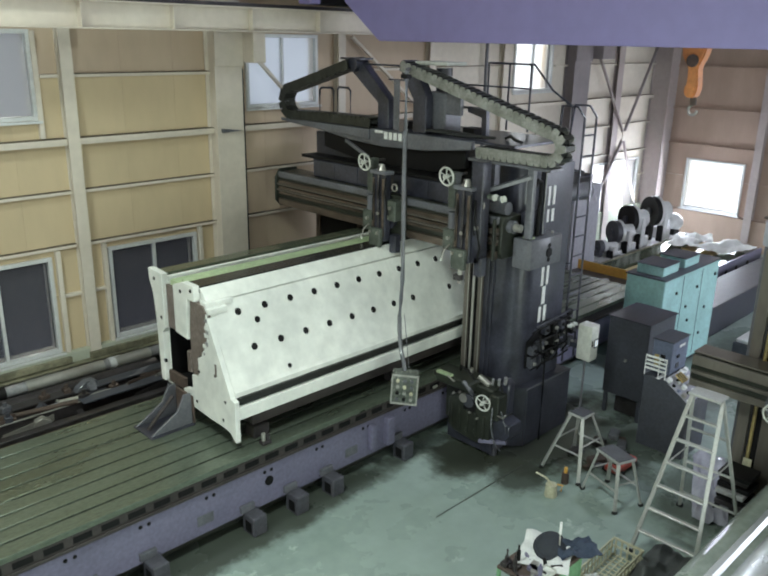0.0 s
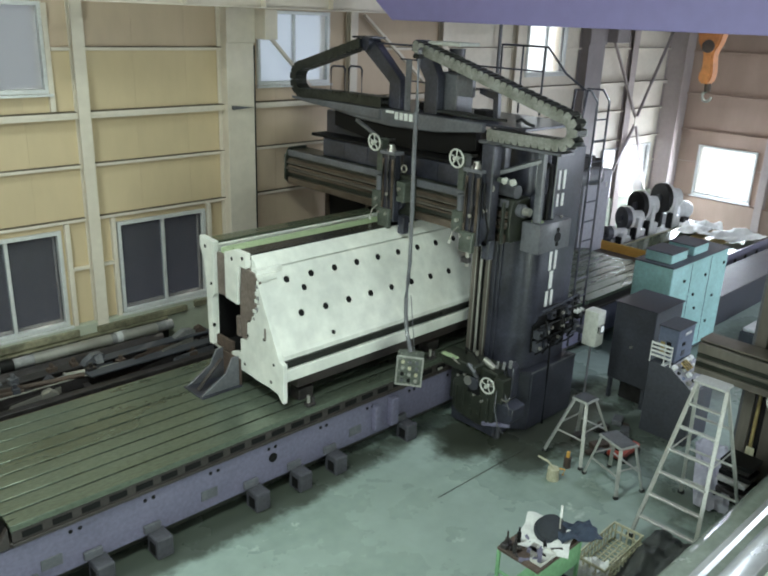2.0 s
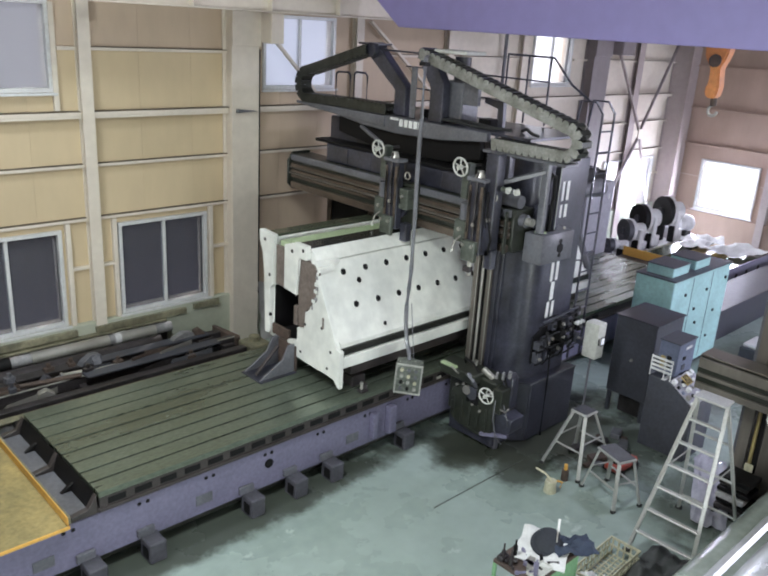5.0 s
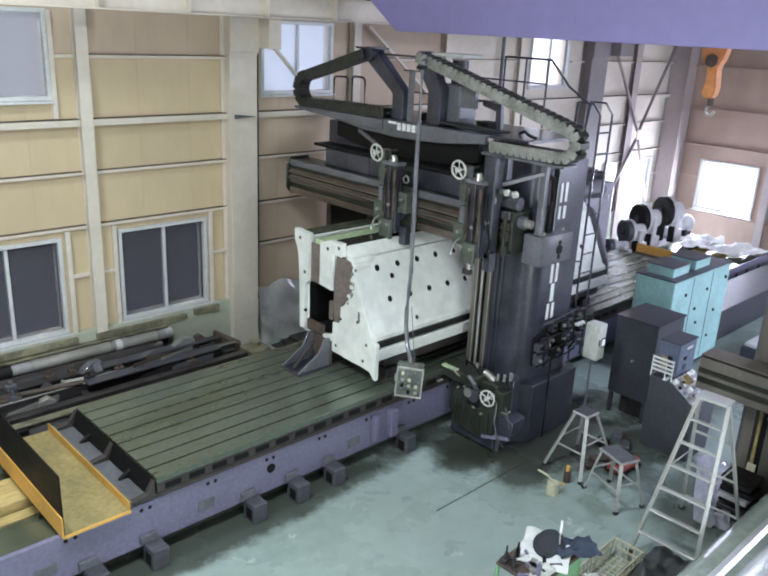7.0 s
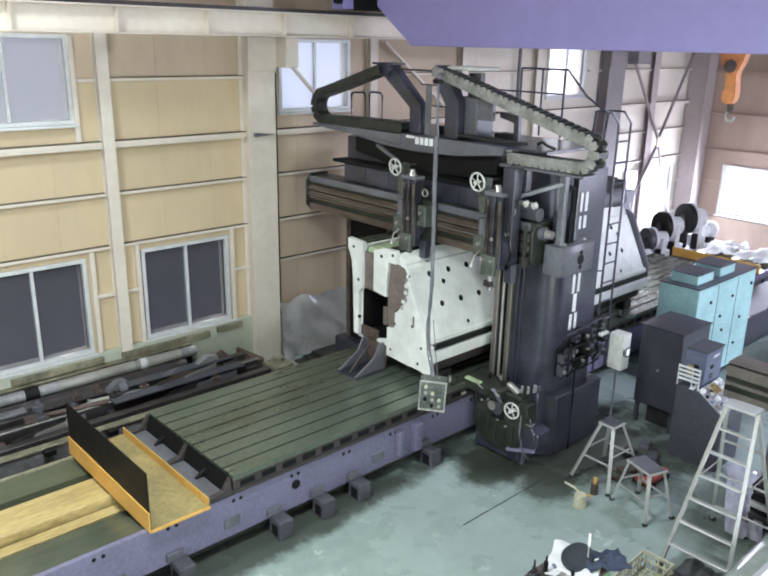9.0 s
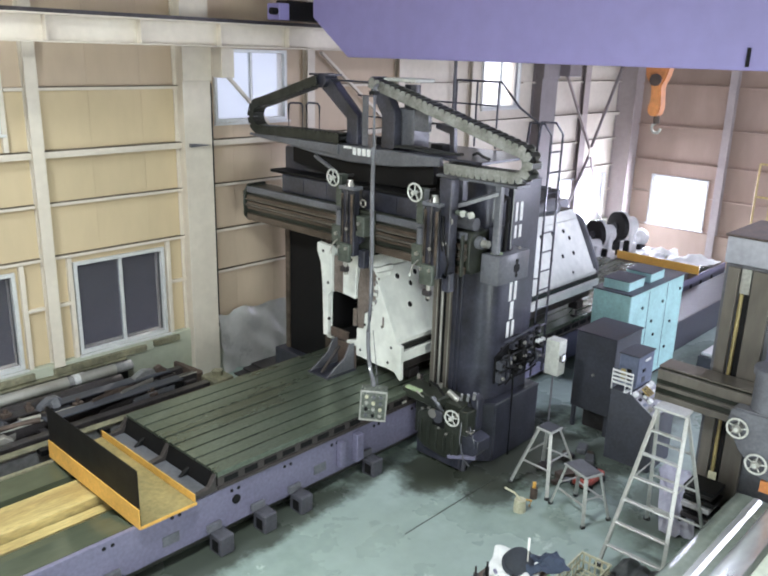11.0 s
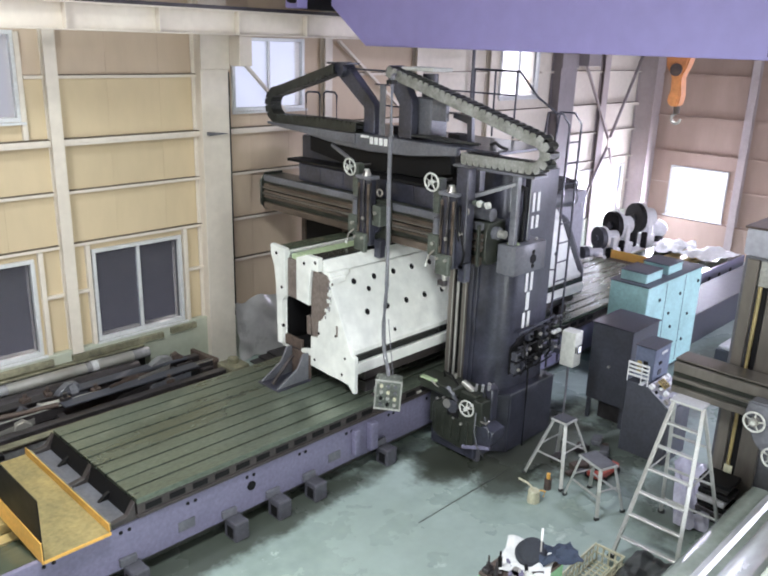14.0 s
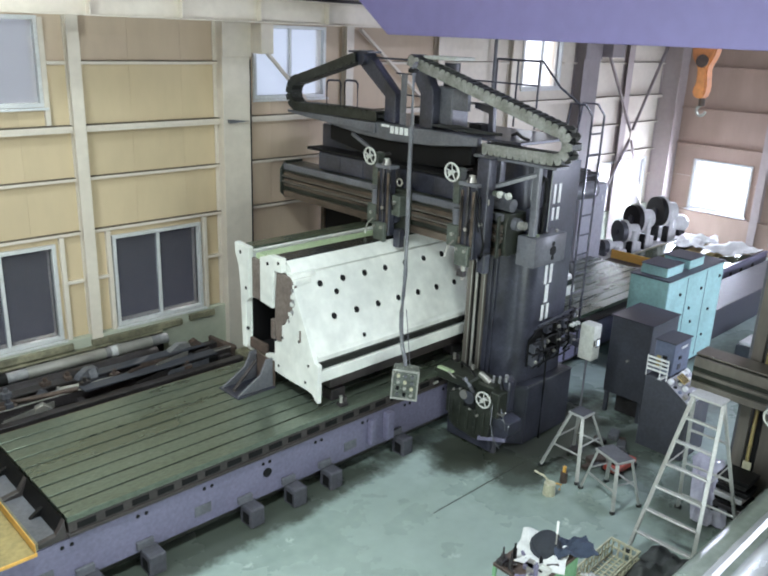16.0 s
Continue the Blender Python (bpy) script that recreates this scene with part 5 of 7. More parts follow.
for z in (1.22, 1.40, 1.60, 1.80):
    part("pipe", tube(BM(), [(8.80, 5.83, z), (9.2, 5.80, z + 0.05), (9.55, 5.82, z + 0.03), (9.80, 5.84, z + 0.05)], 0.013), M_BLACK, valves)
for x, z in ((8.98, 1.30), (9.36, 1.34), (9.60, 1.42)):
    part("hose", tube(BM(), [(x, 5.82, z + 0.42), (x - 0.03, 5.75, z + 0.2), (x + 0.03, 5.77, z), (x + 0.01, 5.84, z - 0.12)], 0.014), M_BLACK, valves)
part("rail_bar", beam(BM(), (8.86, 5.82, 1.86), (9.74, 5.82, 1.94), 0.03, 0.03), M_MACHINE, valves)
for x in (9.68, 9.76, 9.84):
    part("gauge", cyl(BM(), (x, 5.74, 1.70), (x, 5.80, 1.70), 0.026), M_WHITE, valves)
part("drop_pipe", tube(BM(), [(9.1, 5.79, 1.36), (9.1, 5.775, 0.9), (9.1, 5.775, 0.0)], 0.014), M_BLACK, valves)

el = thing("switch_box", (10.05, 5.55, 0.9), "pale grey switch box with a lit display", "switch box")
part("case", box(BM(), 9.74, 9.96, 5.42, 5.66, 1.20, 1.76, 0.02, 2), M_BOXGREY, el)
part("display", box(BM(), 9.85, 9.93, 5.413, 5.4195, 1.42, 1.52, 0), M_INDICATOR, el, "small lit white display", smooth=False)
part("display_frame", box(BM(), 9.83, 9.95, 5.416, 5.4192, 1.40, 1.54, 0), M_BLACK, el, smooth=False)
part("handle", box(BM(), 9.76, 9.78, 5.405, 5.4195, 1.44, 1.54, 0.003), M_BLACK, el)
part("support_pipe", cyl(BM(), (9.86, 5.56, 0.0), (9.86, 5.56, 1.20), 0.016), M_MACHINE2, el)
part("wall_bracket", box(BM(), 9.78, 9.94, 5.661, 5.80, 1.34, 1.42, 0.006), M_MACHINE, el)

# access ladder behind the near column
lad = thing("fixed_ladder", (10.1, 6.0, 0.6), "dark steel access ladder behind the column", "ladder")
for x in (9.90, 10.22):
    part("stile", tube(BM(), [(x, 5.98, 1.0), (x, 5.98, 4.75), (x, 6.10, 4.9), (x, 6.35, 4.9), (x, 6.4, 4.47)], 0.017), M_MACHINE, lad)
for k in range(12):
    part("rung", cyl(BM(), (9.90, 5.98, 1.2 + 0.3 * k), (10.22, 5.98, 1.2 + 0.3 * k), 0.013, seg=8), M_MACHINE, lad)
for z in (1.3, 2.6, 4.0):
    part("standoff", cyl(BM(), (9.90, 5.98, z), (9.70, 6.1, z), 0.012, seg=6), M_MACHINE, lad)

mot = thing("rail_lift_motor", (10.4, 6.6, 4.0), "grey electric motor behind the column top", "motor")
part("case", cyl(BM(), (10.0, 6.35, 3.60), (10.75, 6.35, 3.55), 0.14, seg=20), M_MACHINE2, mot)
part("terminal_box", box(BM(), 10.05, 10.42, 6.2, 6.5, 3.74, 3.92, 0.015), M_BLACK, mot)
part("mount", box(BM(), 9.702, 10.1, 6.2, 6.55, 3.40, 3.48, 0.01), M_MACHINE, mot)

# service platform fittings
plat = thing("platform_rails", (9.3, 8.3, 4.46), "dark tubular guard rails on the machine top", "guard rail")
for pts in ([(8.72, 10.43, 4.461), (8.72, 10.43, 4.93), (8.72, 10.38, 4.97), (8.72, 10.12, 4.98), (8.72, 10.07, 4.94), (8.72, 10.07, 4.461)], [(8.72, 9.97, 4.461), (8.72, 9.97, 4.96), (8.72, 9.92, 5.0), (8.72, 9.70, 5.0), (8.72, 9.65, 4.96), (8.72, 9.65, 4.461)], [(9.9, 7.75, 5.45), (9.9, 6.9, 5.45), (9.9, 6.55, 5.1), (9.9, 6.2, 4.9), (9.9, 6.2, 4.46)]):
    part("hoop", tube(BM(), pts, 0.017), M_MACHINE, plat)
for y in (7.75, 7.35, 6.95):
    part("stanchion", cyl(BM(), (9.9, y, 4.46), (9.9, y, 5.45), 0.015, seg=8), M_MACHINE, plat)
for z in (4.75, 5.1):
    part("rail_tube", cyl(BM(), (9.9, 6.95, z), (9.9, 9.95, z), 0.013, seg=8), M_MACHINE, plat)

drive = thing("feed_drive", (8.9, 8.2, 4.46), "dark drive posts carrying the drag chains", "drive unit")
part("chain_post", prism(BM(), [(8.72, 4.461), (8.48, 4.461), (8.48, 4.90), (9.08, 5.42), (9.34, 5.42), (9.34, 5.30), (8.72, 4.84)], "x", 8.44, 8.60, 0.012), M_MACHINE, drive)
part("post_head", cyl(BM(), (8.36, 9.22, 5.39), (8.62, 9.22, 5.39), 0.11), M_MACHINE, drive)
part("post_head_plate", box(BM(), 8.36, 8.66, 9.05, 9.50, 5.46, 5.49, 0.006), M_MACHINE, drive)
part("chain_post", prism(BM(), [(7.98, 4.461), (7.72, 4.461), (7.72, 5.0), (7.96, 5.42), (8.22, 5.42), (8.22, 5.26), (7.98, 4.94)], "x", 8.44, 8.60, 0.012), M_MACHINE, drive)
part("post_head", cyl(BM(), (8.36, 8.10, 5.40), (8.62, 8.10, 5.40), 0.09), M_MACHINE, drive)
part("rib", box(BM(), 8.42, 8.439, 8.24, 8.36, 4.461, 5.2, 0.005), M_MACHINE2, drive)
part("motor_housing", box(BM(), 8.62, 9.00, 7.50, 7.86, 4.461, 5.06, 0.02), M_MACHINE2, drive, "grey upright motor housing")
part("motor_neck", cyl(BM(), (8.80, 7.70, 5.06), (8.80, 7.70, 5.39), 0.12), M_MACHINE, drive)
part("motor_cap", box(BM(), 8.46, 8.90, 7.36, 7.98, 5.43, 5.48, 0.012), M_BOXGREY, drive, "pale grey sheet cap")
part("bracket_plate", box(BM(), 8.62, 8.70, 7.22, 7.49, 4.75, 5.05, 0.01), M_MACHINE2, drive)
part("side_bracket", prism(BM(), [(6.86, 4.461), (6.94, 4.461), (6.96, 4.74), (7.22, 4.80), (7.22, 4.88), (6.88, 4.84)], "x", 8.78, 8.86, 0.006), M_MACHINE, drive)
part("tie_rod", cyl(BM(), (8.5, 8.16, 5.40), (8.5, 9.2, 5.40), 0.014), M_MACHINE, drive)
for y, z in ((8.95, 4.461), (8.15, 4.461), (7.05, 4.461)):
    part("relay_box", box(BM(), 8.74, 8.96, y, y + 0.22, z, z + 0.12, 0.01), M_BLACK, drive)


def drag_chain(label, path, x0, x1, step, side):
    """A drag chain: one link after another along a path in the (y, z) plane."""
    ch = thing("drag_chain", (x0, path[0][0], min(p[1] for p in path)), label, "drag chain", "drag chains")
    P = [Vector((0, y, z)) for y, z in path]
    run, links = 0.0, []
    for a, b in zip(P, P[1:]):
        d = (b - a).length
        s = -run % step if run else 0.0
        while s < d:
            links.append((a + (b - a) * (s / d), (b - a).normalized()))
            s += step
        run += d
    for p, d in links:
        q = Vector((0, -d.z, d.y))
        c = [p - d * step * 0.36 - q * 0.078, p + d * step * 0.36 - q * 0.078, p + d * step * 0.52 - q * 0.03, p + d * step * 0.52 + q * 0.075, p - d * step * 0.50 + q * 0.075, p - d * step * 0.50 - q * 0.03]
        link = part("link", prism(BM(), [(v.y, v.z) for v in c], "x", x0, x0 + 0.02, 0.003), side, ch, smooth=False)
        part("rear_plate", prism(BM(), [(v.y, v.z) for v in c], "x", x1 - 0.02, x1), side, link, smooth=False)
        for s in (-1, 1):
            c = [p - d * step * 0.30 + q * s * 0.062, p + d * step * 0.30 + q * s * 0.062, p + d * step * 0.30 + q * s * 0.078, p - d * step * 0.30 + q * s * 0.078]
            part("cross_bar", prism(BM(), [(v.y, v.z) for v in c], "x", x0 + 0.021, x1 - 0.021), M_CHAIN, link, smooth=False)
    bm = BM()
    for k, xx in enumerate((0.25, 0.5, 0.75)):
        tube(bm, [(x0 + (x1 - x0) * xx, y, z) for y, z in path], 0.022, 6)
    part("cables", bm, M_RUBBER, ch)
    return ch


left_path = [(9.30, 5.38), (9.9, 5.20), (10.70, 4.97), *[(10.70 + 0.23 * math.sin(a), 4.74 + 0.23 * math.cos(a)) for a in [0.1 + 0.27 * k for k in range(12)]], (10.3, 4.53), (9.6, 4.545), (8.7, 4.545)]
drag_chain("dark steel drag chain looping over the machine top", left_path, 8.28, 8.52, 0.105, M_CHAIN)
right_path = [(8.05, 5.40), (7.3, 5.20), (6.4, 4.95), (5.50, 4.70), *[(5.50 - 0.19 * math.sin(a), 4.52 + 0.18 * math.cos(a)) for a in [0.15 + 0.3 * k for k in range(11)]], (5.9, 4.335), (6.65, 4.335)]
drag_chain("dark steel drag chain sloping down beside the column", right_path, 8.28, 8.52, 0.105, M_CHAINSIDE)
solo("chain_tray", box(BM(), 8.25, 8.55, 5.40, 6.74, 4.215, 4.252, 0.006), M_MACHINE2, "grey sheet tray under the drag chain", "tray")
solo("chain_tray_post", box(BM(), 8.30, 8.42, 6.30, 6.42, 3.92, 4.214, 0.006), M_MACHINE, "dark post under the chain tray", "post")
cb = thing("platform_cables", (8.5, 7.4, 4.46), "black cables lying on the platform", "cable")
for pts in ([(8.5, 8.0, 4.50), (8.46, 7.6, 4.52), (8.5, 7.1, 4.49), (8.52, 6.5, 4.52)], [(8.56, 7.9, 4.50), (8.58, 7.3, 4.53), (8.55, 6.7, 4.50)], [(8.9, 6.6, 4.48), (8.8, 6.45, 4.53), (8.7, 6.3, 4.50), (8.66, 6.15, 4.48)]):
    part("cable", tube(BM(), pts, 0.022), M_RUBBER, cb)

# hanging push-button pendant
pen = thing("control_pendant", (7.35, 6.85, 0.75), "battered grey push-button pendant on a thick cable", "control pendant")
part("cable", tube(BM(), [(7.62, 7.33, 5.36), (7.62, 7.33, 4.60), (7.605, 7.32, 3.9), (7.60, 7.30, 3.2), (7.585, 7.28, 2.5), (7.585, 7.30, 2.2), (7.575, 7.31, 1.95), (7.55, 7.28, 1.75), (7.50, 7.21, 1.58), (7.45, 7.13, 1.46), (7.415, 7.05, 1.36), (7.41, 7.02, 1.24)], 0.031), M_MACHINE2, pen, "thick grey sheathed cable")
part("chain", cyl(BM(), (7.60, 7.24, 2.0), (7.46, 6.98, 1.23), 0.006, seg=5), M_MACHINE2, pen)
bm = BM()
box(bm, -0.10, 0.10, -0.19, 0.19, -0.24, 0.24, 0.02, 2)
bmesh.ops.transform(bm, matrix=Matrix.Translation((7.40, 7.0, 1.0)) @ Euler((radians(3), radians(-5), radians(40))).to_matrix().to_4x4(), verts=bm.verts)
case = part("case", bm, M_PENDANT, pen)
bm = BM()
box(bm, -0.114, -0.101, -0.195, 0.195, -0.245, -0.215, 0.003)
box(bm, -0.114, -0.101, -0.195, 0.195, 0.215, 0.245, 0.003)
box(bm, -0.114, -0.101, -0.195, -0.17, -0.21, 0.21, 0.003)
box(bm, -0.114, -0.101, 0.17, 0.195, -0.21, 0.21, 0.003)
TILT = Matrix.Translation((7.40, 7.0, 1.0)) @ Euler((radians(3), radians(-5), radians(40))).to_matrix().to_4x4()
bmesh.ops.transform(bm, matrix=TILT, verts=bm.verts)
part("edge_frame", bm, M_PALEPIPE, pen, "worn bright metal edge", smooth=False)
for i in range(4):
    for j in range(3):
        bm = cyl(BM(), (-0.13, -0.10 + 0.10 * j, -0.15 + 0.10 * i), (-0.1015, -0.10 + 0.10 * j, -0.15 + 0.10 * i), 0.026, seg=10)
        bmesh.ops.transform(bm, matrix=TILT, verts=bm.verts)
        part("button", bm, (M_PALEPIPE, M_MACHINE2, M_BLACK, M_STRAW, M_MACHINE2)[(3 * i + 2 * j) % 5], case)
pen.location = Vector((0, 0, 5.8)) + 0.93 * (pen.location - Vector((0, 0, 5.8)))
pen.scale = (0.93, 0.93, 0.93)
arm = thing("pendant_arm", (8.4, 8.0, 5.37), "dark steel arm holding the pendant cable", "arm")
part("arm", beam(BM(), (7.07, 6.80, 5.395), (8.43, 8.06, 5.37), 0.05, 0.05), M_MACHINE2, arm)
part("clip", box(BM(), 7.03, 7.13, 6.77, 6.87, 5.32, 5.369, 0.006), M_BLACK, arm)

# ---- things round the planer ----
teal = thing("teal_cabinet", (13.4, 6.0, 0), "teal steel control cabinet with boxes on its top", "cabinet")
part("body", box(BM(), 12.42, 14.66, 5.62, 6.35, 0.06, 1.86, 0.012), M_TEAL, teal)
part("plinth", box(BM(), 12.46, 14.62, 5.66, 6.31, 0, 0.059, 0), M_BLACK, teal)
part("top_edge", box(BM(), 12.40, 14.68, 5.60, 6.37, 1.861, 1.885, 0.004), M_CABGREY, teal)
for x in (13.15, 13.92):
    part("door_gap", box(BM(), x, x + 0.012, 5.6155, 5.6195, 0.12, 1.82, 0), M_CABGREY, teal, smooth=False)
for x, z in ((12.9, 1.55), (13.35, 1.2), (13.5, 0.9), (13.75, 1.5), (14.2, 1.0), (14.5, 1.6), (14.1, 0.5), (13.2, 0.5)):
    part("latch", cyl(BM(), (x, 5.60, z), (x, 5.6195, z), 0.03, seg=8), M_BLACK, teal)
for x0, x1 in ((12.55, 13.15), (13.40, 13.98)):
    part("top_box", box(BM(), x0, x1, 5.74, 6.24, 1.886, 2.06, 0.012), M_TEAL, teal)
    part("top_box_lid", box(BM(), x0 - 0.015, x1 + 0.015, 5.725, 6.255, 2.061, 2.075, 0.003), M_CABGREY, teal)

cab = thing("slate_cabinet", (11.0, 5.3, 0), "dark slate-grey steel cabinet on legs", "cabinet")
part("body", box(BM(), 10.68, 11.55, 4.97, 5.66, 0.36, 1.66, 0.012), M_CABGREY, cab)
part("top_plate", box(BM(), 10.66, 11.57, 4.95, 5.68, 1.661, 1.68, 0.004), M_MACHINE, cab)
part("door_knob", cyl(BM(), (10.64, 5.30, 1.0), (10.679, 5.30, 1.0), 0.02), M_STEEL, cab)
for x, y in ((10.70, 4.99), (10.70, 5.58), (11.47, 4.99), (11.47, 5.58)):
    part("leg", box(BM(), x, x + 0.06, y, y + 0.06, 0, 0.359, 0.004), M_CABGREY, cab)
# Added box, coloured dark to blend with the shade under the cabinet.
solo("shade_filler_box", box(BM(), 10.85, 11.3, 5.08, 5.5, 0.0, 0.30, 0.006), M_DARKSTEEL, "added dark box filling the shade under the cabinet", "box")

desk = thing("control_desk", (10.4, 4.35, 0), "dark slate control desk with a sloping button panel", "control desk")
part("pedestal", prism(BM(), [(4.72, 0.0), (4.72, 1.14), (4.42, 1.14), (4.00, 0.86), (4.00, 0.0)], "x", 10.12, 10.82, 0.012), M_CABGREY, desk)
DN = Vector((0, -0.555, 0.832))


def on_desk(x, v, h):
    """A place on the sloping panel: v runs from its upper to its lower edge, h stands proud of it."""
    return Vector((x, 4.42 - 0.42 * v, 1.14 - 0.28 * v)) + DN * h


panel = part("button_panel", prism(BM(), [(4.405, 1.142), (4.02, 0.885), (4.014, 0.894), (4.40, 1.152)], "x", 10.125, 10.80, 0.001), M_TALL, desk, "lilac-grey worn button panel", smooth=False)
for i in range(5):
    for j in range(4):
        a = on_desk(10.17 + 0.155 * j, 0.12 + 0.19 * i, 0.013)
        big = (i + j) % 3 == 0
        part("button", cyl(BM(), a, a + DN * (0.055 if big else 0.03), 0.04 if big else 0.026, seg=12), (M_WHITE, M_STEEL, M_BLACK, M_WHITE, M_DESKBLUE)[(2 * i + j) % 5], panel)
knob = part("emergency_knob", cyl(BM(), on_desk(10.36, 0.25, 0.013), on_desk(10.36, 0.25, 0.09), 0.028), M_BLACK, desk)
part("knob_plate", beam(BM(), on_desk(10.36, 0.25, 0.091), on_desk(10.36, 0.25, 0.125), 0.15, 0.15), M_WOOD, knob, "yellow plate with black stripes")
for k in (-1, 0, 1):
    part("stripe", beam(BM(), on_desk(10.36 + 0.05 * k - 0.02, 0.25, 0.1255), on_desk(10.36 + 0.05 * k - 0.02, 0.25, 0.128), 0.022, 0.14, 0), M_BLACK, knob)
for k, x in enumerate((10.52, 10.66)):
    part("indicator_cap", cyl(BM(), on_desk(x, 0.10, 0.013), on_desk(x, 0.10, 0.09), 0.04, 0.036), M_WHITE, desk, "round white lamp cap")
meter = part("meter_box", box(BM(), 10.30, 10.82, 4.42, 4.72, 1.141, 1.65, 0.012), M_DESKBLUE, desk, "blue-grey meter box")
part("lid", box(BM(), 10.285, 10.835, 4.405, 4.735, 1.651, 1.668, 0.004), M_CABGREY, meter)
part("name_plate", box(BM(), 10.52, 10.70, 4.412, 4.4195, 1.53, 1.57, 0.002), M_WHITE, meter)
part("latch", box(BM(), 10.46, 10.54, 4.405, 4.4195, 1.38, 1.43, 0.004), M_BLACK, meter)
part("hinge_strip", box(BM(), 10.46, 10.56, 4.41, 4.4195, 1.22, 1.30, 0.002), M_CABGREY, meter)
# a small white rack of cards at the desk's corner
for k in range(4):
    part("rack_bar", box(BM(), 10.085, 10.105, 4.40, 4.71, 1.25 + 0.062 * k, 1.278 + 0.062 * k, 0.003), M_WHITE, desk, "plain white rack bar")
for y in (4.395, 4.50, 4.711):
    part("rack_post", box(BM(), 10.085, 10.105, y - 0.012, y, 1.15, 1.47, 0.002), M_WHITE, desk)
part("rack_foot", box(BM(), 10.085, 10.30, 4.46, 4.52, 1.142, 1.149, 0.001), M_WHITE, desk)
for k in range(3):
    part("card", box(BM(), 10.108, 10.115, 4.43 + 0.09 * k, 4.50 + 0.09 * k, 1.30, 1.52 - 0.02 * k, 0.001), (M_BLACK, M_YELLOWFLOOR, M_CABGREY)[k], desk, smooth=False)

trough = thing("floor_trough", (17.5, 6.1, 0), "long dark steel channel cover beside the bed", "channel")
part("wall", box(BM(), 14.9, 20.8, 5.85, 5.92, 0, 0.62, 0.01), M_CABGREY, trough)
part("top", box(BM(), 14.9, 20.8, 5.84, 6.70, 0.621, 0.66, 0.008), M_FOOT, trough)
part("end", box(BM(), 14.9, 14.96, 5.921, 6.69, 0, 0.62, 0.01), M_CABGREY, trough)

# blowers in a row on a bench by the far end of the bed
solo("low_bench", box(BM(), 16.7, 21.3, 9.2, 10.1, 0.0, 0.62, 0.012), M_GRIMEWHITE, "long pale steel bench under the blowers", "bench")
AX = Vector((0.9, -0.44, 0))
for i, (x, z, r, m) in enumerate(((17.15, 0.86, 0.17, M_CABGREY), (17.85, 1.14, 0.29, M_CABGREY), (18.50, 1.38, 0.37, M_BLACK), (19.75, 1.42, 0.40, M_BLACK))):
    b = thing("blower_motor", (x, 9.6, 0.62), "black and pale grey blower motor on a bench", "blower", "blower motors")
    c = Vector((x, 9.6, z))
    part("fan_case", cyl(BM(), c - AX * 0.07, c + AX * 0.07, r, seg=28), m, b, "round black fan case")
    part("case_rim", cyl(BM(), c + AX * 0.071, c + AX * 0.15, r * 1.03, seg=28), M_GRIMEWHITE, b, "pale rim of the fan case")
    part("hub", cyl(BM(), c - AX * 0.12, c - AX * 0.071, r * 0.25), M_MACHINE, b)
    part("motor", cyl(BM(), c + AX * 0.151, c + AX * 0.50, r * 0.62, seg=20), M_GRIMEWHITE, b)
    part("belt_guard", box(BM(), x - 0.10, x + 0.06, 9.50, 9.72, 0.621, z - 0.4 * r, 0.03, 2), m, b)
    part("end_box", box(BM(), x + 0.10, x + 0.30, 9.23, 9.36, 0.621, z + 0.2 * r, 0.02), M_GRIMEWHITE, b)
    part("foot_box", box(BM(), x + 0.32, x + 0.56, 9.25, 9.66, 0.621, 0.62 + 0.8 * r, 0.02), M_GRIMEWHITE, b)
    part("foot_block", box(BM(), x + 0.02, x + 0.09, 9.24, 9.40, 0.621, 0.62 + 1.1 * r, 0.01), M_BLACK, b)
bm = BM()
bmesh.ops.create_uvsphere(bm, u_segments=18, v_segments=12, radius=0.25, matrix=Matrix.Translation((21.0, 9.5, 0.95)))
cyl(bm, (20.7, 9.62, 0.95), (21.0, 9.5, 0.95), 0.20, seg=18)
tank = thing("pressure_tank", (21.0, 9.5, 0.62), "small round pale pressure tank on the bench", "tank")
part("shell", bm, M_GRIMEWHITE, tank)
part("saddle", box(BM(), 20.75, 21.1, 9.35, 9.65, 0.621, 0.78, 0.01), M_BLACK, tank)
tall = thing("tall_cabinet", (15.9, 9.5, 0), "tall pale lilac-grey steel cabinet behind the bed", "cabinet")
part("body", box(BM(), 15.3, 16.42, 9.30, 9.85, 0, 2.6, 0.012), M_TALL, tall)
part("handle", box(BM(), 16.20, 16.24, 9.27, 9.299, 2.2, 2.32, 0.004), M_WHITE, tall)
part("top_box", box(BM(), 15.5, 16.08, 9.34, 9.72, 2.601, 2.86, 0.012), M_BLACK, tall, "black box on the cabinet's top")

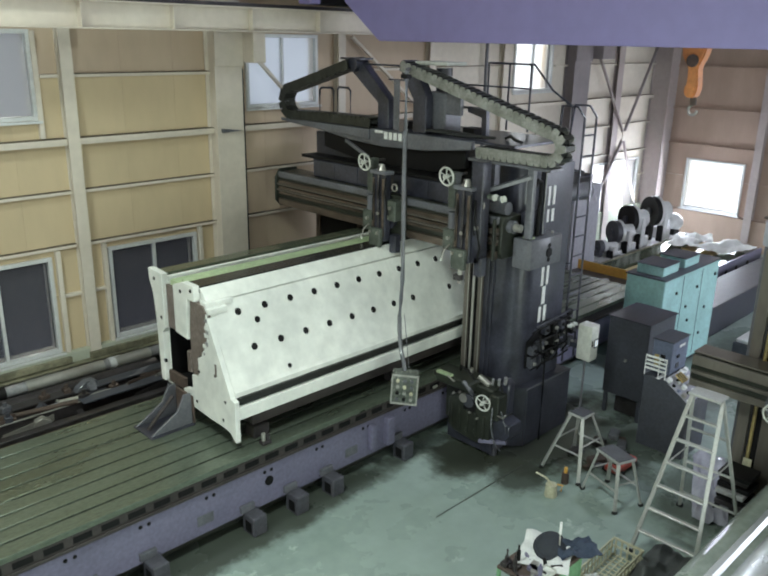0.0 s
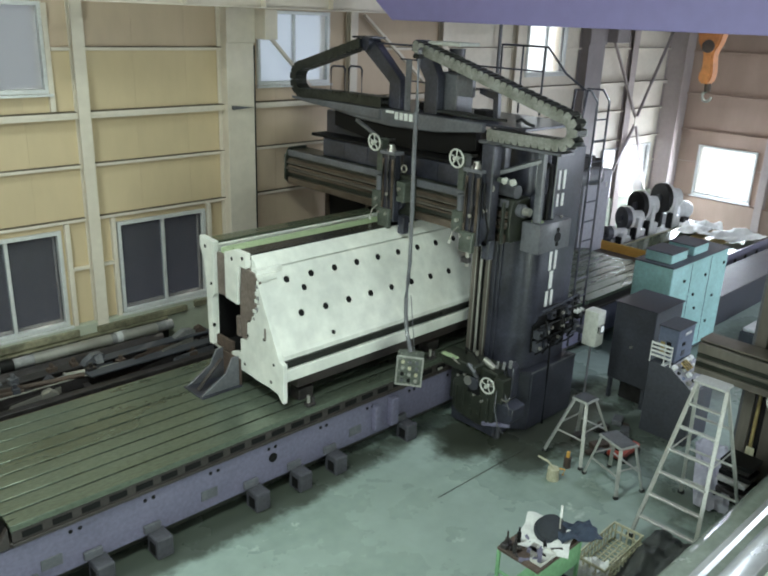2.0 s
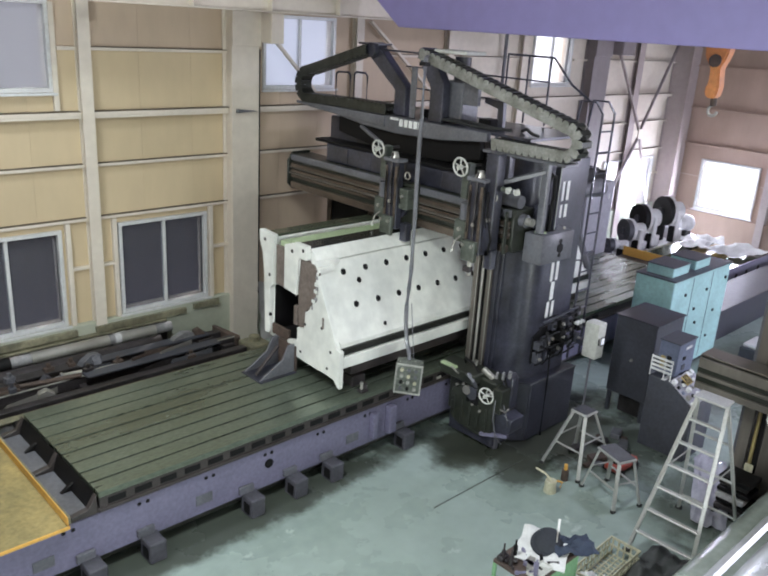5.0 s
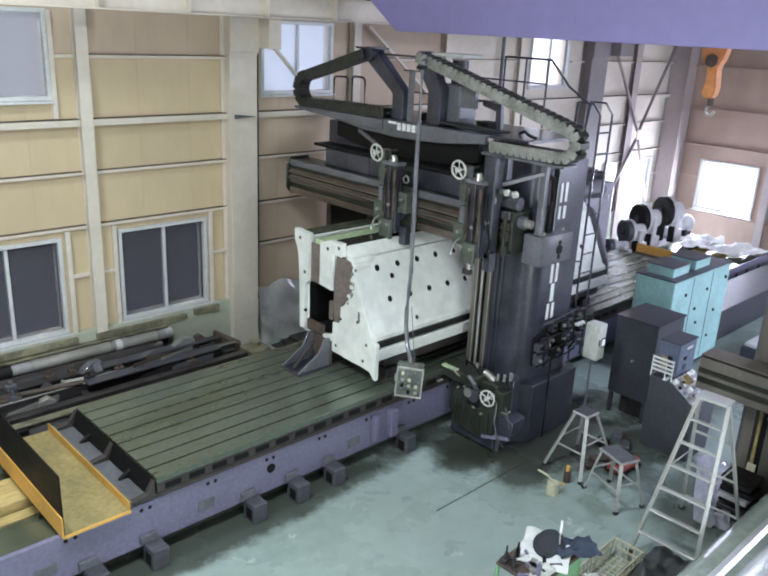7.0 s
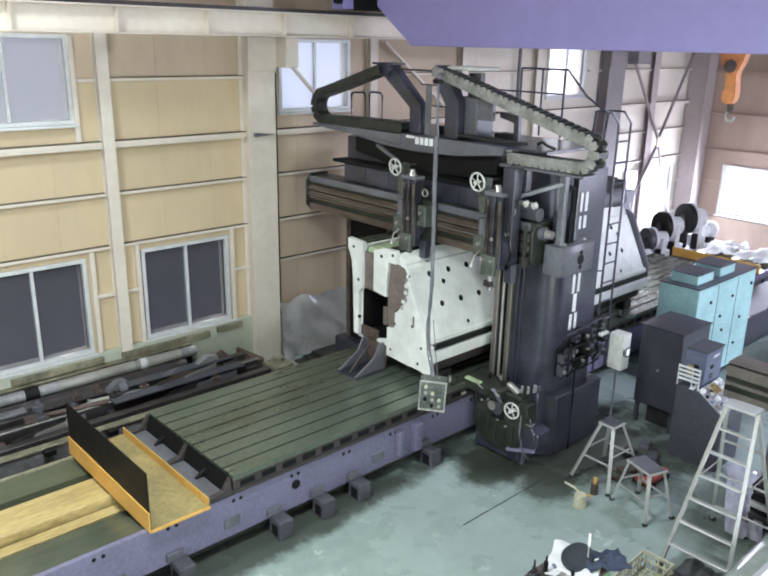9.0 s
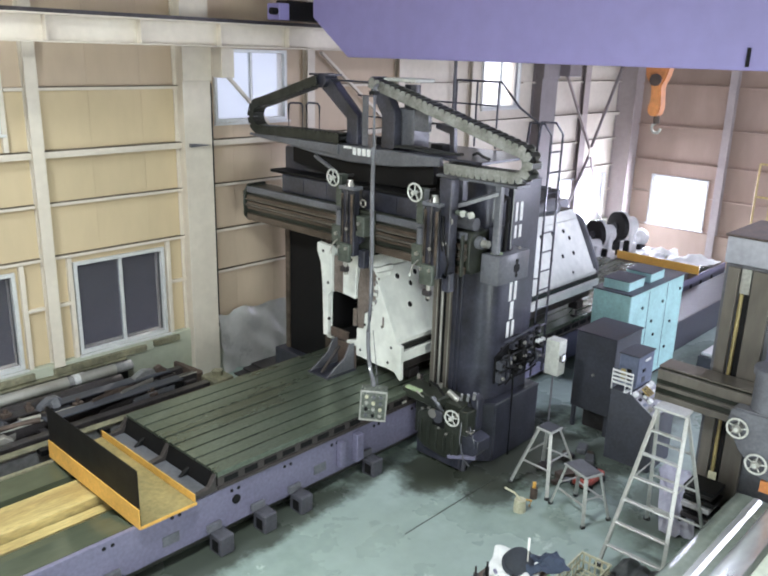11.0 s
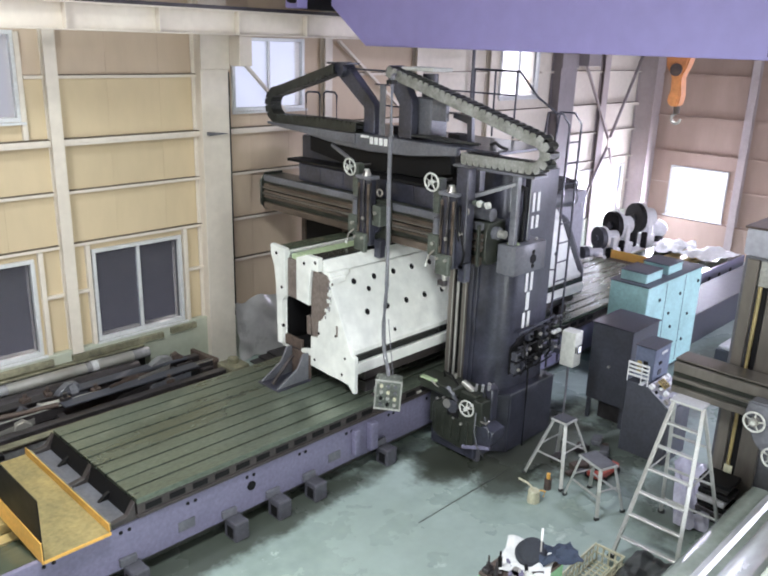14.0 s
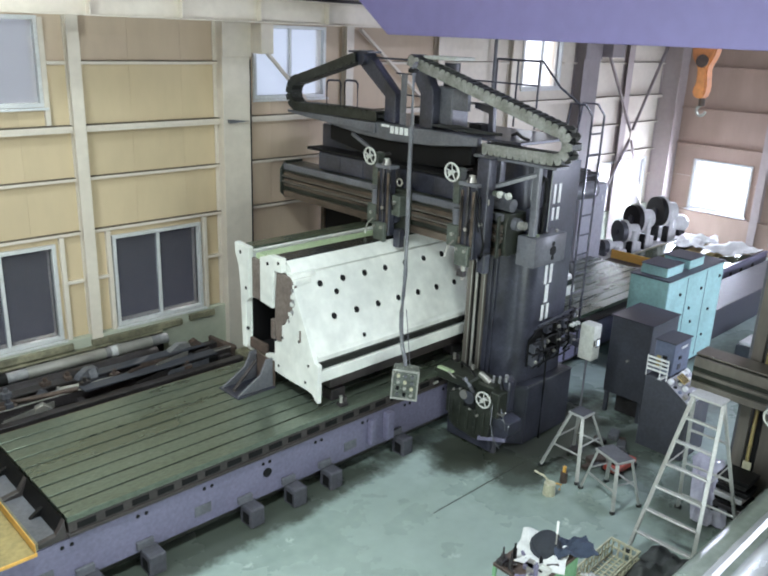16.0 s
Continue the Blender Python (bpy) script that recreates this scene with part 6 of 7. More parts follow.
# step ladder
def step_ladder(x, y, turn):
    s = thing("step_ladder", (0, 0, 0), "tall aluminium folding step ladder", "step ladder")
    H, W0, W1, D = 1.98, 0.76, 0.34, 0.68
    def at(side, u, back):
        w = (W0 + (W1 - W0) * u) / 2
        d = D * (1 - u) * (1 if back else -1)
        return Vector((side * w, d, H * u * 0.985))
    for side in (-1, 1):
        part("front_stile", beam(BM(), at(side, 0, False), at(side, 1, False), 0.048, 0.026), M_ALU, s)
        part("back_stile", beam(BM(), at(side, 0, True), at(side, 1, True), 0.045, 0.025), M_ALU, s)
        for back in (False, True):
            p = at(side, 0, back)
            part("rubber_foot", box(BM(), p.x - 0.04, p.x + 0.04, p.y - 0.025, p.y + 0.025, 0, 0.05, 0.006), M_RUBBER, s)
        part("hinge_strut", beam(BM(), at(side, 0.55, False), at(side, 0.55, True), 0.02, 0.006), M_ALU, s)
    for k in range(1, 7):
        u = k / 7
        a, b = at(-1, u, False), at(1, u, False)
        part("step", box(BM(), a.x, b.x, a.y - 0.03, a.y + 0.03, a.z - 0.012, a.z + 0.012, 0.004), M_ALU, s)
        if k % 2 == 1:
            a, b = at(-1, u, True), at(1, u, True)
            part("back_rung", box(BM(), a.x, b.x, a.y - 0.015, a.y + 0.015, a.z - 0.012, a.z + 0.012, 0.003), M_ALU, s)
    part("top_plate", box(BM(), -W1 / 2 - 0.02, W1 / 2 + 0.02, -0.12, 0.12, H - 0.03, H, 0.008), M_ALU, s)
    s.matrix_basis = pose(x, y, 0, 0, 0, turn)
    return s


step_ladder(8.31, 3.08, -89)


def work_stool(x, y, h, turn, tx, ty, fx, fy, label, pad):
    """A four-legged stand: half sizes of its top and of its foot print."""
    s = thing("work_stand", (0, 0, 0), label, "work stand", "work stands")
    part("top", box(BM(), -tx, tx, -ty, ty, h - 0.03, h, 0.006), M_ALU, s)
    part("top_pad", box(BM(), -tx + 0.02, tx - 0.02, -ty + 0.02, ty - 0.02, h + 0.0005, h + 0.012, 0.002), pad, s)

    def at(sx, sy, u):
        return (sx * (fx + (tx - 0.03 - fx) * u), sy * (fy + (ty - 0.03 - fy) * u), 0.02 + (h - 0.05) * u)
    for sx in (-1, 1):
        for sy in (-1, 1):
            part("leg", beam(BM(), at(sx, sy, 0), at(sx, sy, 1), 0.05, 0.03), M_ALU, s)
            part("rubber_foot", box(BM(), sx * fx - 0.03, sx * fx + 0.03, sy * fy - 0.025, sy * fy + 0.025, 0, 0.04, 0.005), M_RUBBER, s)
        part("stretcher", beam(BM(), at(sx, -1, 0.42), at(sx, 1, 0.42), 0.03, 0.02), M_ALU, s)
    for sy in (-1, 1):
        part("stretcher", beam(BM(), at(-1, sy, 0.55), at(1, sy, 0.55), 0.03, 0.012), M_ALU, s)
    s.matrix_basis = pose(x, y, 0, 0, 0, turn)
    return s


work_stool(8.84, 4.95, 0.86, -3, 0.14, 0.13, 0.39, 0.31, "tall narrow aluminium work stand with a dark top", M_CABGREY)
work_stool(8.50, 4.20, 0.66, -19, 0.15, 0.22, 0.22, 0.32, "low aluminium work stand with a grey top", M_MACHINE2)

# oil can, bottle, red jack
can = thing("oil_can", (7.95, 4.78, 0), "pale plastic oil can with a spout", "oil can")
part("body", cyl(BM(), (7.95, 4.78, 0), (7.95, 4.78, 0.17), 0.085, 0.075), M_STRAW, can)
part("spout", tube(BM(), [(7.95, 4.78, 0.17), (7.92, 4.86, 0.25), (7.86, 4.98, 0.30)], 0.014), M_STRAW, can)
part("handle", tube(BM(), [(8.03, 4.74, 0.15), (8.10, 4.70, 0.12), (8.08, 4.71, 0.04)], 0.012), M_YELLOW, can)
bot = thing("spray_bottle", (8.35, 4.82, 0), "brown plastic spray bottle", "bottle")
part("body", cyl(BM(), (8.35, 4.82, 0), (8.35, 4.82, 0.16), 0.05), M_RUST, bot)
part("cap", cyl(BM(), (8.35, 4.82, 0.16), (8.35, 4.82, 0.24), 0.025), M_YELLOW, bot)
jack = thing("trolley_jack", (9.2, 4.45, 0), "low red trolley jack on the floor", "jack")
part("frame", box(BM(), 8.98, 9.5, 4.36, 4.60, 0.05, 0.15, 0.02), M_RED, jack)
part("lift_arm", beam(BM(), (9.05, 4.48, 0.15), (9.4, 4.48, 0.20), 0.09, 0.05), M_BLACK, jack)
for x in (9.05, 9.42):
    part("wheel", cyl(BM(), (x, 4.33, 0.05), (x, 4.63, 0.05), 0.05), M_BLACK, jack)
rg = random.Random(5)
for i in range(12):
    x, y = 8.9 + rg.random() * 1.2, 4.7 + rg.random() * 0.5
    s = 0.05 + 0.08 * rg.random()
    bm = BM()
    box(bm, -s, s, -s * 0.6, s * 0.6, 0, s * 0.7, 0.01)
    bmesh.ops.transform(bm, matrix=pose(x, y, 0.0, 0, 0, rg.random() * 180), verts=bm.verts)
    solo("scrap_piece", bm, (M_DARKSTEEL, M_RUST, M_MACHINE2)[i % 3], "small dark offcut on the oily floor", "scrap", group="floor scraps")

# tool cart
cart = thing("tool_cart", (5.8, 3.55, 0), "green steel tool cart crowded with tools", "tool cart")
CX0, CX1, CY0, CY1 = 5.40, 6.18, 3.28, 3.78
for x, y in ((CX0, CY0), (CX0, CY1 - 0.035), (CX1 - 0.035, CY0), (CX1 - 0.035, CY1 - 0.035)):
    part("leg", box(BM(), x, x + 0.035, y, y + 0.035, 0.08, 0.76, 0.004), M_GREENPAINT, cart)
    part("caster", cyl(BM(), (x + 0.005, y + 0.017, 0.04), (x + 0.03, y + 0.017, 0.04), 0.04), M_RUBBER, cart)
part("top_shelf", box(BM(), CX0, CX1, CY0, CY1, 0.761, 0.80, 0.006), M_RUST, cart, "brown worn top shelf")
part("low_shelf", box(BM(), CX0 + 0.036, CX1 - 0.036, CY0, CY1, 0.20, 0.22, 0.004), M_GREENPAINT, cart)
part("side_panel", box(BM(), CX0 + 0.036, CX1 - 0.036, CY0 + 0.002, CY0 + 0.012, 0.50, 0.755, 0.004), M_GREENPAINT, cart)
for z in (0.5, 0.3):
    part("rail", box(BM(), CX0 + 0.004, CX0 + 0.03, CY0 + 0.036, CY1 - 0.036, z, z + 0.025, 0.003), M_GREENPAINT, cart)


def cloth(name, material, label, x, y, z, sx, sy, rise, turn, seed):
    """A crumpled sheet with folds and thickness."""
    bm = BM()
    bmesh.ops.create_grid(bm, x_segments=30, y_segments=26, size=0.5)
    for v in bm.verts:
        u = v.co.copy()
        n = noise.noise(Vector((u.x * 3 + seed, u.y * 3, seed)))
        n2 = noise.noise(Vector((u.x * 7, u.y * 7 + seed, 2.0)))
        edge = 1 + 0.10 * noise.noise(Vector((math.atan2(u.y, u.x) * 1.3, seed, 0)))
        v.co = Vector((u.x * sx * edge, u.y * sy * edge, max(0.0, rise * (0.45 + n + 0.35 * n2) * (1 - 1.6 * max(abs(u.x), abs(u.y)) ** 2))))
    ext = bmesh.ops.extrude_face_region(bm, geom=bm.faces[:])
    bmesh.ops.translate(bm, verts=[g for g in ext["geom"] if isinstance(g, bmesh.types.BMVert)], vec=(0, 0, 0.008))
    bmesh.ops.transform(bm, matrix=pose(x, y, z, 0, 0, turn), verts=bm.verts)
    return solo(name, bm, material, label, "cloth")


cloth("white_rag", M_CLOTHW, "spread white rag on the tool cart", 5.93, 3.55, 0.802, 0.58, 0.52, 0.05, 25, 3.1)
bm = BM()
bmesh.ops.create_uvsphere(bm, u_segments=24, v_segments=12, radius=1.0, matrix=pose(6.02, 3.56, 0.845, 6, -4, 20) @ Matrix.Diagonal((0.20, 0.15, 0.075, 1)))
bmesh.ops.create_cone(bm, cap_ends=True, segments=24, radius1=1.0, radius2=0.9, depth=1.0, matrix=pose(6.00, 3.545, 0.842, 6, -4, 20) @ Matrix.Diagonal((0.235, 0.18, 0.022, 1)))
solo("black_cloth_cap", bm, M_CLOTHB, "round black cloth cap lying on the rag", "cap")
cloth("dark_cloth", M_NAVY, "navy work cloth hanging over the cart edge", 6.17, 3.36, 0.802, 0.46, 0.30, 0.12, -30, 9.2)
st = thing("steel_scriber", (6.02, 3.46, 0.8), "slim bright steel tool standing in the cart", "tool")
part("shaft", cyl(BM(), (6.00, 3.45, 0.81), (6.06, 3.49, 1.06), 0.008), M_STEEL, st)
part("grip", cyl(BM(), (6.045, 3.48, 1.0), (6.075, 3.50, 1.12), 0.014), M_WHITE, st)
for i in range(16):
    x, y = CX0 + 0.05 + 0.40 * rg.random(), CY0 + 0.05 + 0.40 * rg.random()
    bm = BM()
    k = i % 4
    if k == 0:
        cyl(bm, (0, 0, 0), (0, 0, 0.10 + 0.06 * rg.random()), 0.022)
        cyl(bm, (0, 0, 0.08), (0, 0, 0.19), 0.010)
    elif k == 1:
        box(bm, -0.10, 0.10, -0.012, 0.012, 0, 0.018, 0.004)
        cyl(bm, (0.11, 0, 0), (0.11, 0, 0.02), 0.024)
    elif k == 2:
        box(bm, -0.06, 0.06, -0.035, 0.035, 0, 0.05, 0.006)
    else:
        cyl(bm, (-0.06, 0, 0.02), (0.06, 0, 0.02), 0.02)
    bmesh.ops.transform(bm, matrix=pose(x, y, 0.801, 0, 0, rg.random() * 180), verts=bm.verts)
    solo("hand_tool", bm, (M_STEEL, M_BLACK, M_DARKSTEEL, M_BED)[rg.randrange(4)], "small workshop tool lying on the cart", "tool", group="tools on the cart")
tr = thing("parts_tray", (5.58, 3.36, 0.8), "pale shallow tray on the tool cart", "tray")
part("bottom", box(BM(), 5.47, 5.72, 3.30, 3.42, 0.801, 0.808, 0.002), M_BOXGREY, tr)
for a in ((5.465, 5.725, 3.295, 3.30), (5.465, 5.725, 3.42, 3.425), (5.465, 5.47, 3.30, 3.42), (5.72, 5.725, 3.30, 3.42)):
    part("rim", box(BM(), *a, 0.801, 0.84, 0.001), M_BOXGREY, tr)
solo("paper_sheet", box(BM(), 5.50, 5.74, 3.42, 3.66, 0.221, 0.229, 0.001), M_CLOTHW, "white paper sheet on the lower shelf", "paper")
for i in range(5):
    x = 5.48 + 0.13 * i
    solo("parts_box", box(BM(), x, x + 0.10, 3.32 + 0.05 * (i % 2), 3.5, 0.2205, 0.30 + 0.03 * (i % 3), 0.006), (M_BED, M_BLACK, M_RUST)[i % 3], "small parts box on the lower shelf", "box", group="boxes in the cart")

# wicker basket and black bag by the second machine
bk = thing("wire_basket", (6.95, 3.25, 0), "pale plastic mesh basket lying on the floor", "basket")
BT = pose(7.02, 3.38, 0.0, 0, 0, 2)
bm = BM()
for k in range(13):
    box(bm, -0.42 + 0.07 * k - 0.008, -0.42 + 0.07 * k + 0.008, -0.17, 0.17, 0.0, 0.012, 0)
for k in range(6):
    box(bm, -0.43, 0.43, -0.17 + 0.068 * k - 0.008, -0.17 + 0.068 * k + 0.008, 0.002, 0.016, 0)
bmesh.ops.transform(bm, matrix=BT, verts=bm.verts)
part("bottom_mesh", bm, M_STRAW, bk, smooth=False)
for i, (x0, x1, y0, y1) in enumerate(((-0.43, 0.43, -0.19, -0.172), (-0.43, 0.43, 0.172, 0.19), (-0.45, -0.431, -0.19, 0.19), (0.431, 0.45, -0.19, 0.19))):
    bm = BM()
    box(bm, x0, x1, y0, y1, 0.20, 0.23, 0.004)
    n = 11 if i < 2 else 5
    for k in range(n):
        if i < 2:
            a = x0 + (x1 - x0) * (k + 0.5) / n
            box(bm, a - 0.010, a + 0.010, y0 + 0.003, y1 - 0.003, 0.0, 0.20, 0)
        else:
            a = y0 + (y1 - y0) * (k + 0.5) / n
            box(bm, x0 + 0.003, x1 - 0.003, a - 0.010, a + 0.010, 0.0, 0.20, 0)
    box(bm, x0, x1, y0 + 0.001, y1 - 0.001, 0.10, 0.12, 0.002)
    bmesh.ops.transform(bm, matrix=BT, verts=bm.verts)
    part("side_mesh", bm, M_STRAW, bk, smooth=False)
cloth("plastic_sack", M_CLOTHW, "crumpled white plastic sack in the basket", 6.62, 3.36, 0.05, 0.40, 0.36, 0.15, 30, 12.3)
cloth("grey_sheeting", M_SHEETGREY, "dark grey sheeting lying against the machine bed", 7.30, 2.98, 0.0, 1.30, 0.52, 0.20, 4, 15.7)
# A smooth lilac patch with low folds, just above the floor.
cloth("floor_gloss_patch", M_GLOSSPATCH, "glossy lilac patch with low folds on the floor", 9.66, 3.38, 0.003, 1.8, 0.44, 0.13, 24, 18.3)
sp = thing("slotted_clamp_bar", (6.4, 2.85, 0), "upright slotted steel clamp bar", "clamp bar")
for dy in (-0.03, 0.03):
    part("side_bar", beam(BM(), (6.36, 2.88 + dy, 0.0), (6.40, 2.86 + dy, 0.42), 0.016, 0.016), M_STEEL, sp)
for z in (0.10, 0.27, 0.42):
    part("bridge", box(BM(), 6.36 + 0.09 * z, 6.385 + 0.09 * z, 2.83, 2.90, z - 0.015, z + 0.015, 0.004), M_STEEL, sp)

# ---- second machine ----
sb = thing("second_machine_bed", (6, 1.4, 0), "grey-green bed of a second machine with bright ways", "machine bed")
part("bed_side", prism(BM(), [(2.54, 0), (2.54, 0.68), (2.50, 0.73), (2.40, 0.74), (0.2, 0.74), (0.2, 0)], "x", 1.0, 9.25, 0.01), M_BEDTWO, sb)
part("way_edge", prism(BM(), [(2.31, 0.742), (2.29, 0.77), (2.23, 0.775), (2.19, 0.742)], "x", 1.0, 9.2, 0), M_BRIGHTWAY, sb, "bright ground edge")
part("near_way", prism(BM(), [(2.11, 0.742), (2.09, 0.80), (2.05, 0.815), (1.84, 0.815), (1.80, 0.742)], "x", 1.0, 9.2, 0.008), M_BRIGHTWAY, sb, "bright ground slideway")
part("table", box(BM(), 1.4, 9.1, 0.4, 1.76, 0.742, 0.87, 0.01), M_PALETABLE, sb, "pale green table plate")
sm = thing("second_machine", (9.9, 2.7, 0), "grey second planing machine with column and rail", "planing machine")
part("column", box(BM(), 9.80, 10.9, 1.9, 3.26, 0, 3.44, 0.03, 2), M_MACHINE2, sm)
part("column_cap", box(BM(), 9.74, 10.95, 1.85, 3.27, 3.441, 3.78, 0.03, 2), M_TALL, sm, "lilac-grey column cap")
part("cap_lid", box(BM(), 9.72, 10.97, 1.83, 3.29, 3.781, 3.81, 0.008), M_RUST, sm, "dark brown top plate")
for y0, y1, m in ((3.06, 3.20, M_WAYBROWN), (2.66, 2.90, M_WAYBROWN)):
    part("column_way", box(BM(), 9.74, 9.799, y0, y1, 0.1, 3.40, 0.006), m, sm)
part("screw_groove", box(BM(), 9.785, 9.799, 2.92, 3.04, 0.1, 3.08, 0), M_BLACK, sm, smooth=False)
part("groove_end", box(BM(), 9.76, 9.799, 2.92, 3.04, 3.081, 3.40, 0.006), M_PALEPIPE, sm)
part("lead_screw", cyl(BM(), (9.76, 3.0, 0.1), (9.76, 3.0, 3.08), 0.024), M_YELLOWFLOOR, sm)
part("inner_panel", box(BM(), 9.76, 9.799, 2.0, 2.60, 1.9, 3.36, 0.01), M_BED, sm)
part("rail", prism(BM(), [(9.40, 1.56), (9.34, 1.62), (9.34, 1.94), (9.42, 2.0), (9.73, 2.0), (9.73, 1.56)], "y", 1.8, 3.74, 0.012), M_OILY, sm)
for z0, z1 in ((1.86, 1.99), (1.74, 1.79), (1.57, 1.66)):
    part("rail_way", box(BM(), 9.295, 9.339, 1.8, 3.72, z0, z1, 0.006), M_WAYBROWN, sm)
part("rail_top", box(BM(), 9.36, 9.70, 1.8, 3.74, 2.001, 2.02, 0.004), M_WAYBROWN, sm)
part("head", prism(BM(), [(1.95, 1.08), (2.28, 1.10), (2.56, 1.38), (2.72, 1.70), (2.68, 1.88), (1.95, 1.90)], "x", 9.08, 9.294, 0.02, 2), M_MACHINE2, sm)
part("head_turret", cyl(BM(), (9.30, 2.32, 1.90), (9.30, 2.32, 2.34), 0.22, seg=28), M_MACHINE2, sm)
part("turret_rim", cyl(BM(), (9.30, 2.32, 2.341), (9.30, 2.32, 2.42), 0.25, seg=28), M_MACHINE2, sm)
handwheel(sm, (9.02, 2.57, 1.66), (1, 0, 0), 0.12, "bright handwheel with five spokes")
handwheel(sm, (9.02, 2.30, 1.29), (1, 0, 0), 0.12, "bright handwheel with five spokes")
part("hub", cyl(BM(), (8.99, 2.57, 1.66), (9.08, 2.57, 1.66), 0.055), M_STEEL, sm)
part("hub", cyl(BM(), (8.99, 2.30, 1.29), (9.08, 2.30, 1.29), 0.05), M_STEEL, sm)
part("orange_box", box(BM(), 9.1, 9.24, 1.9, 2.24, 0.92, 1.07, 0.01), M_ORANGE, sm, "orange painted block")
part("foot_strip", box(BM(), 9.735, 9.7395, 2.93, 3.04, 0.15, 0.62, 0), M_STRAW, sm, "faded yellow strip")
bx = thing("parts_stack", (9.3, 3.0, 0), "stack of dark plates and bright sheet offcuts", "stack")
for i in range(7):
    z = 0.05 + 0.085 * i
    part("plate", box(BM(), 9.25 + 0.03 * (i % 3), 9.62 + 0.02 * (i % 2), 2.76 + 0.04 * (i % 2), 3.16, z - 0.05, z + 0.012, 0.005), (M_BLACK, M_DARKSTEEL, M_BLACK, M_GRIMEWHITE)[i % 4], bx)
for i, (x, y, s, m) in enumerate(((15.2, 5.0, 0.34, M_GRIMEWHITE), (16.2, 4.9, 0.3, M_CLOTHW), (15.5, 4.6, 0.26, M_CABGREY), (16.6, 4.5, 0.3, M_GRIMEWHITE))):
    b = thing("crate", (x, y, 0), "pale crate standing on the floor", "crate", "crates")
    part("base", box(BM(), x - s, x + s, y - s * 0.6, y + s * 0.6, 0, 0.22, 0.01), M_CABGREY, b)
    part("load", box(BM(), x - s * 0.9, x + s * 0.9, y - s * 0.5, y + s * 0.5, 0.221, 0.30 + 0.1 * (i % 2), 0.02), m, b)
# Pale sheets added in place of window glare on the far ways and boards.
for i, (x, y, sx, sy, tn) in enumerate(((19.75, 8.55, 1.25, 0.7, 14), (19.95, 7.55, 1.35, 0.95, -8), (20.35, 8.45, 0.8, 0.7, 25))):
    cloth("glare_sheet", M_CLOTHW, "crumpled pale sheet standing for window glare on the bed", x, y, 0.745, sx, sy, 0.15, tn, 21.0 + i)
yl = thing("yellow_guard_rail", (22.4, 7.25, 0), "yellow tubular guard rail by the end wall", "guard rail")
for y in (6.62, 7.02):
    part("stanchion", cyl(BM(), (22.5, y, 0), (22.5, y, 3.2), 0.03), M_WOOD, yl)
for z in (2.3, 3.2):
    part("rail_tube", cyl(BM(), (22.5, 6.62, z), (22.5, 7.02, z), 0.03), M_WOOD, yl)

# ---- clutter between the bed and the long wall ----
shaft = thing("long_pipe", (3.0, 11.2, 0.7), "long pale galvanised pipe on dark stands", "pipe")
part("pipe", cyl(BM(), (-2.5, 11.18, 0.74), (5.9, 11.18, 0.74), 0.085, seg=20), M_DUSTYPLATE, shaft)
part("dull_pipe", cyl(BM(), (-2.5, 10.98, 0.60), (5.6, 10.98, 0.60), 0.12, seg=20), M_DARKSTEEL, shaft)
part("pipe_collar", cyl(BM(), (4.9, 11.18, 0.74), (5.1, 11.18, 0.74), 0.095, seg=20), M_GRIMEWHITE, shaft)
part("pipe_collar", cyl(BM(), (3.1, 11.18, 0.74), (3.3, 11.18, 0.74), 0.10, seg=20), M_BLACK, shaft)
for x in (-2.0, 0.6, 2.6, 4.2, 5.5):
    part("stand", box(BM(), x, x + 0.12, 10.9, 11.28, 0, 0.52, 0.01), M_DARKSTEEL, shaft)
# Added dark backing in place of the crowded frames before the base wall.
part("skirt", box(BM(), -2.5, 5.9, 11.29, 11.385, 0.0, 0.80, 0.008), M_DARKSTEEL, shaft, "dark backing added behind the clutter at the wall base")
part("skirt_edge", box(BM(), -2.5, 5.9, 11.285, 11.39, 0.801, 0.835, 0.006), M_TROUGH, shaft)
for a, b, z in ((1.2, 2.6, 0.93), (3.0, 4.4, 0.955), (4.7, 6.3, 0.94), (6.45, 6.95, 0.97)):
    part("ledge_board", box(BM(), a, b, 11.33, 11.397, z - 0.10, z, 0.006), M_TROUGH, shaft, "dark green board along the wall base", smooth=False)
# Brighter sleeves put the dull pipe's highlights into its colour.
for a, b in ((3.6, 4.8), (5.0, 5.6)):
    part("highlight_sleeve", cyl(BM(), (a, 11.165, 0.745), (b, 11.165, 0.745), 0.092, seg=20), M_STEEL, shaft, "bright sleeve standing for a highlight on the pipe")
fr = thing("steel_rack", (5, 10.3, 0), "long dark rusty steel frame lying beside the bed", "steel frame")
for y, z, h, m in ((10.72, 0.66, 0.22, M_DARKSTEEL), (10.30, 0.70, 0.16, M_DARKSTEEL), (9.92, 0.66, 0.20, M_DARKSTEEL)):
    part("long_beam", box(BM(), -2.5, 6.55, y - 0.07, y + 0.07, z - h, z, 0.008), m, fr)
    if 10.2 < y < 10.4:
        part("beam_edge", box(BM(), -2.5, 6.55, y - 0.075, y - 0.055, z + 0.001, z + 0.02, 0.003), M_PALEPIPE, fr)
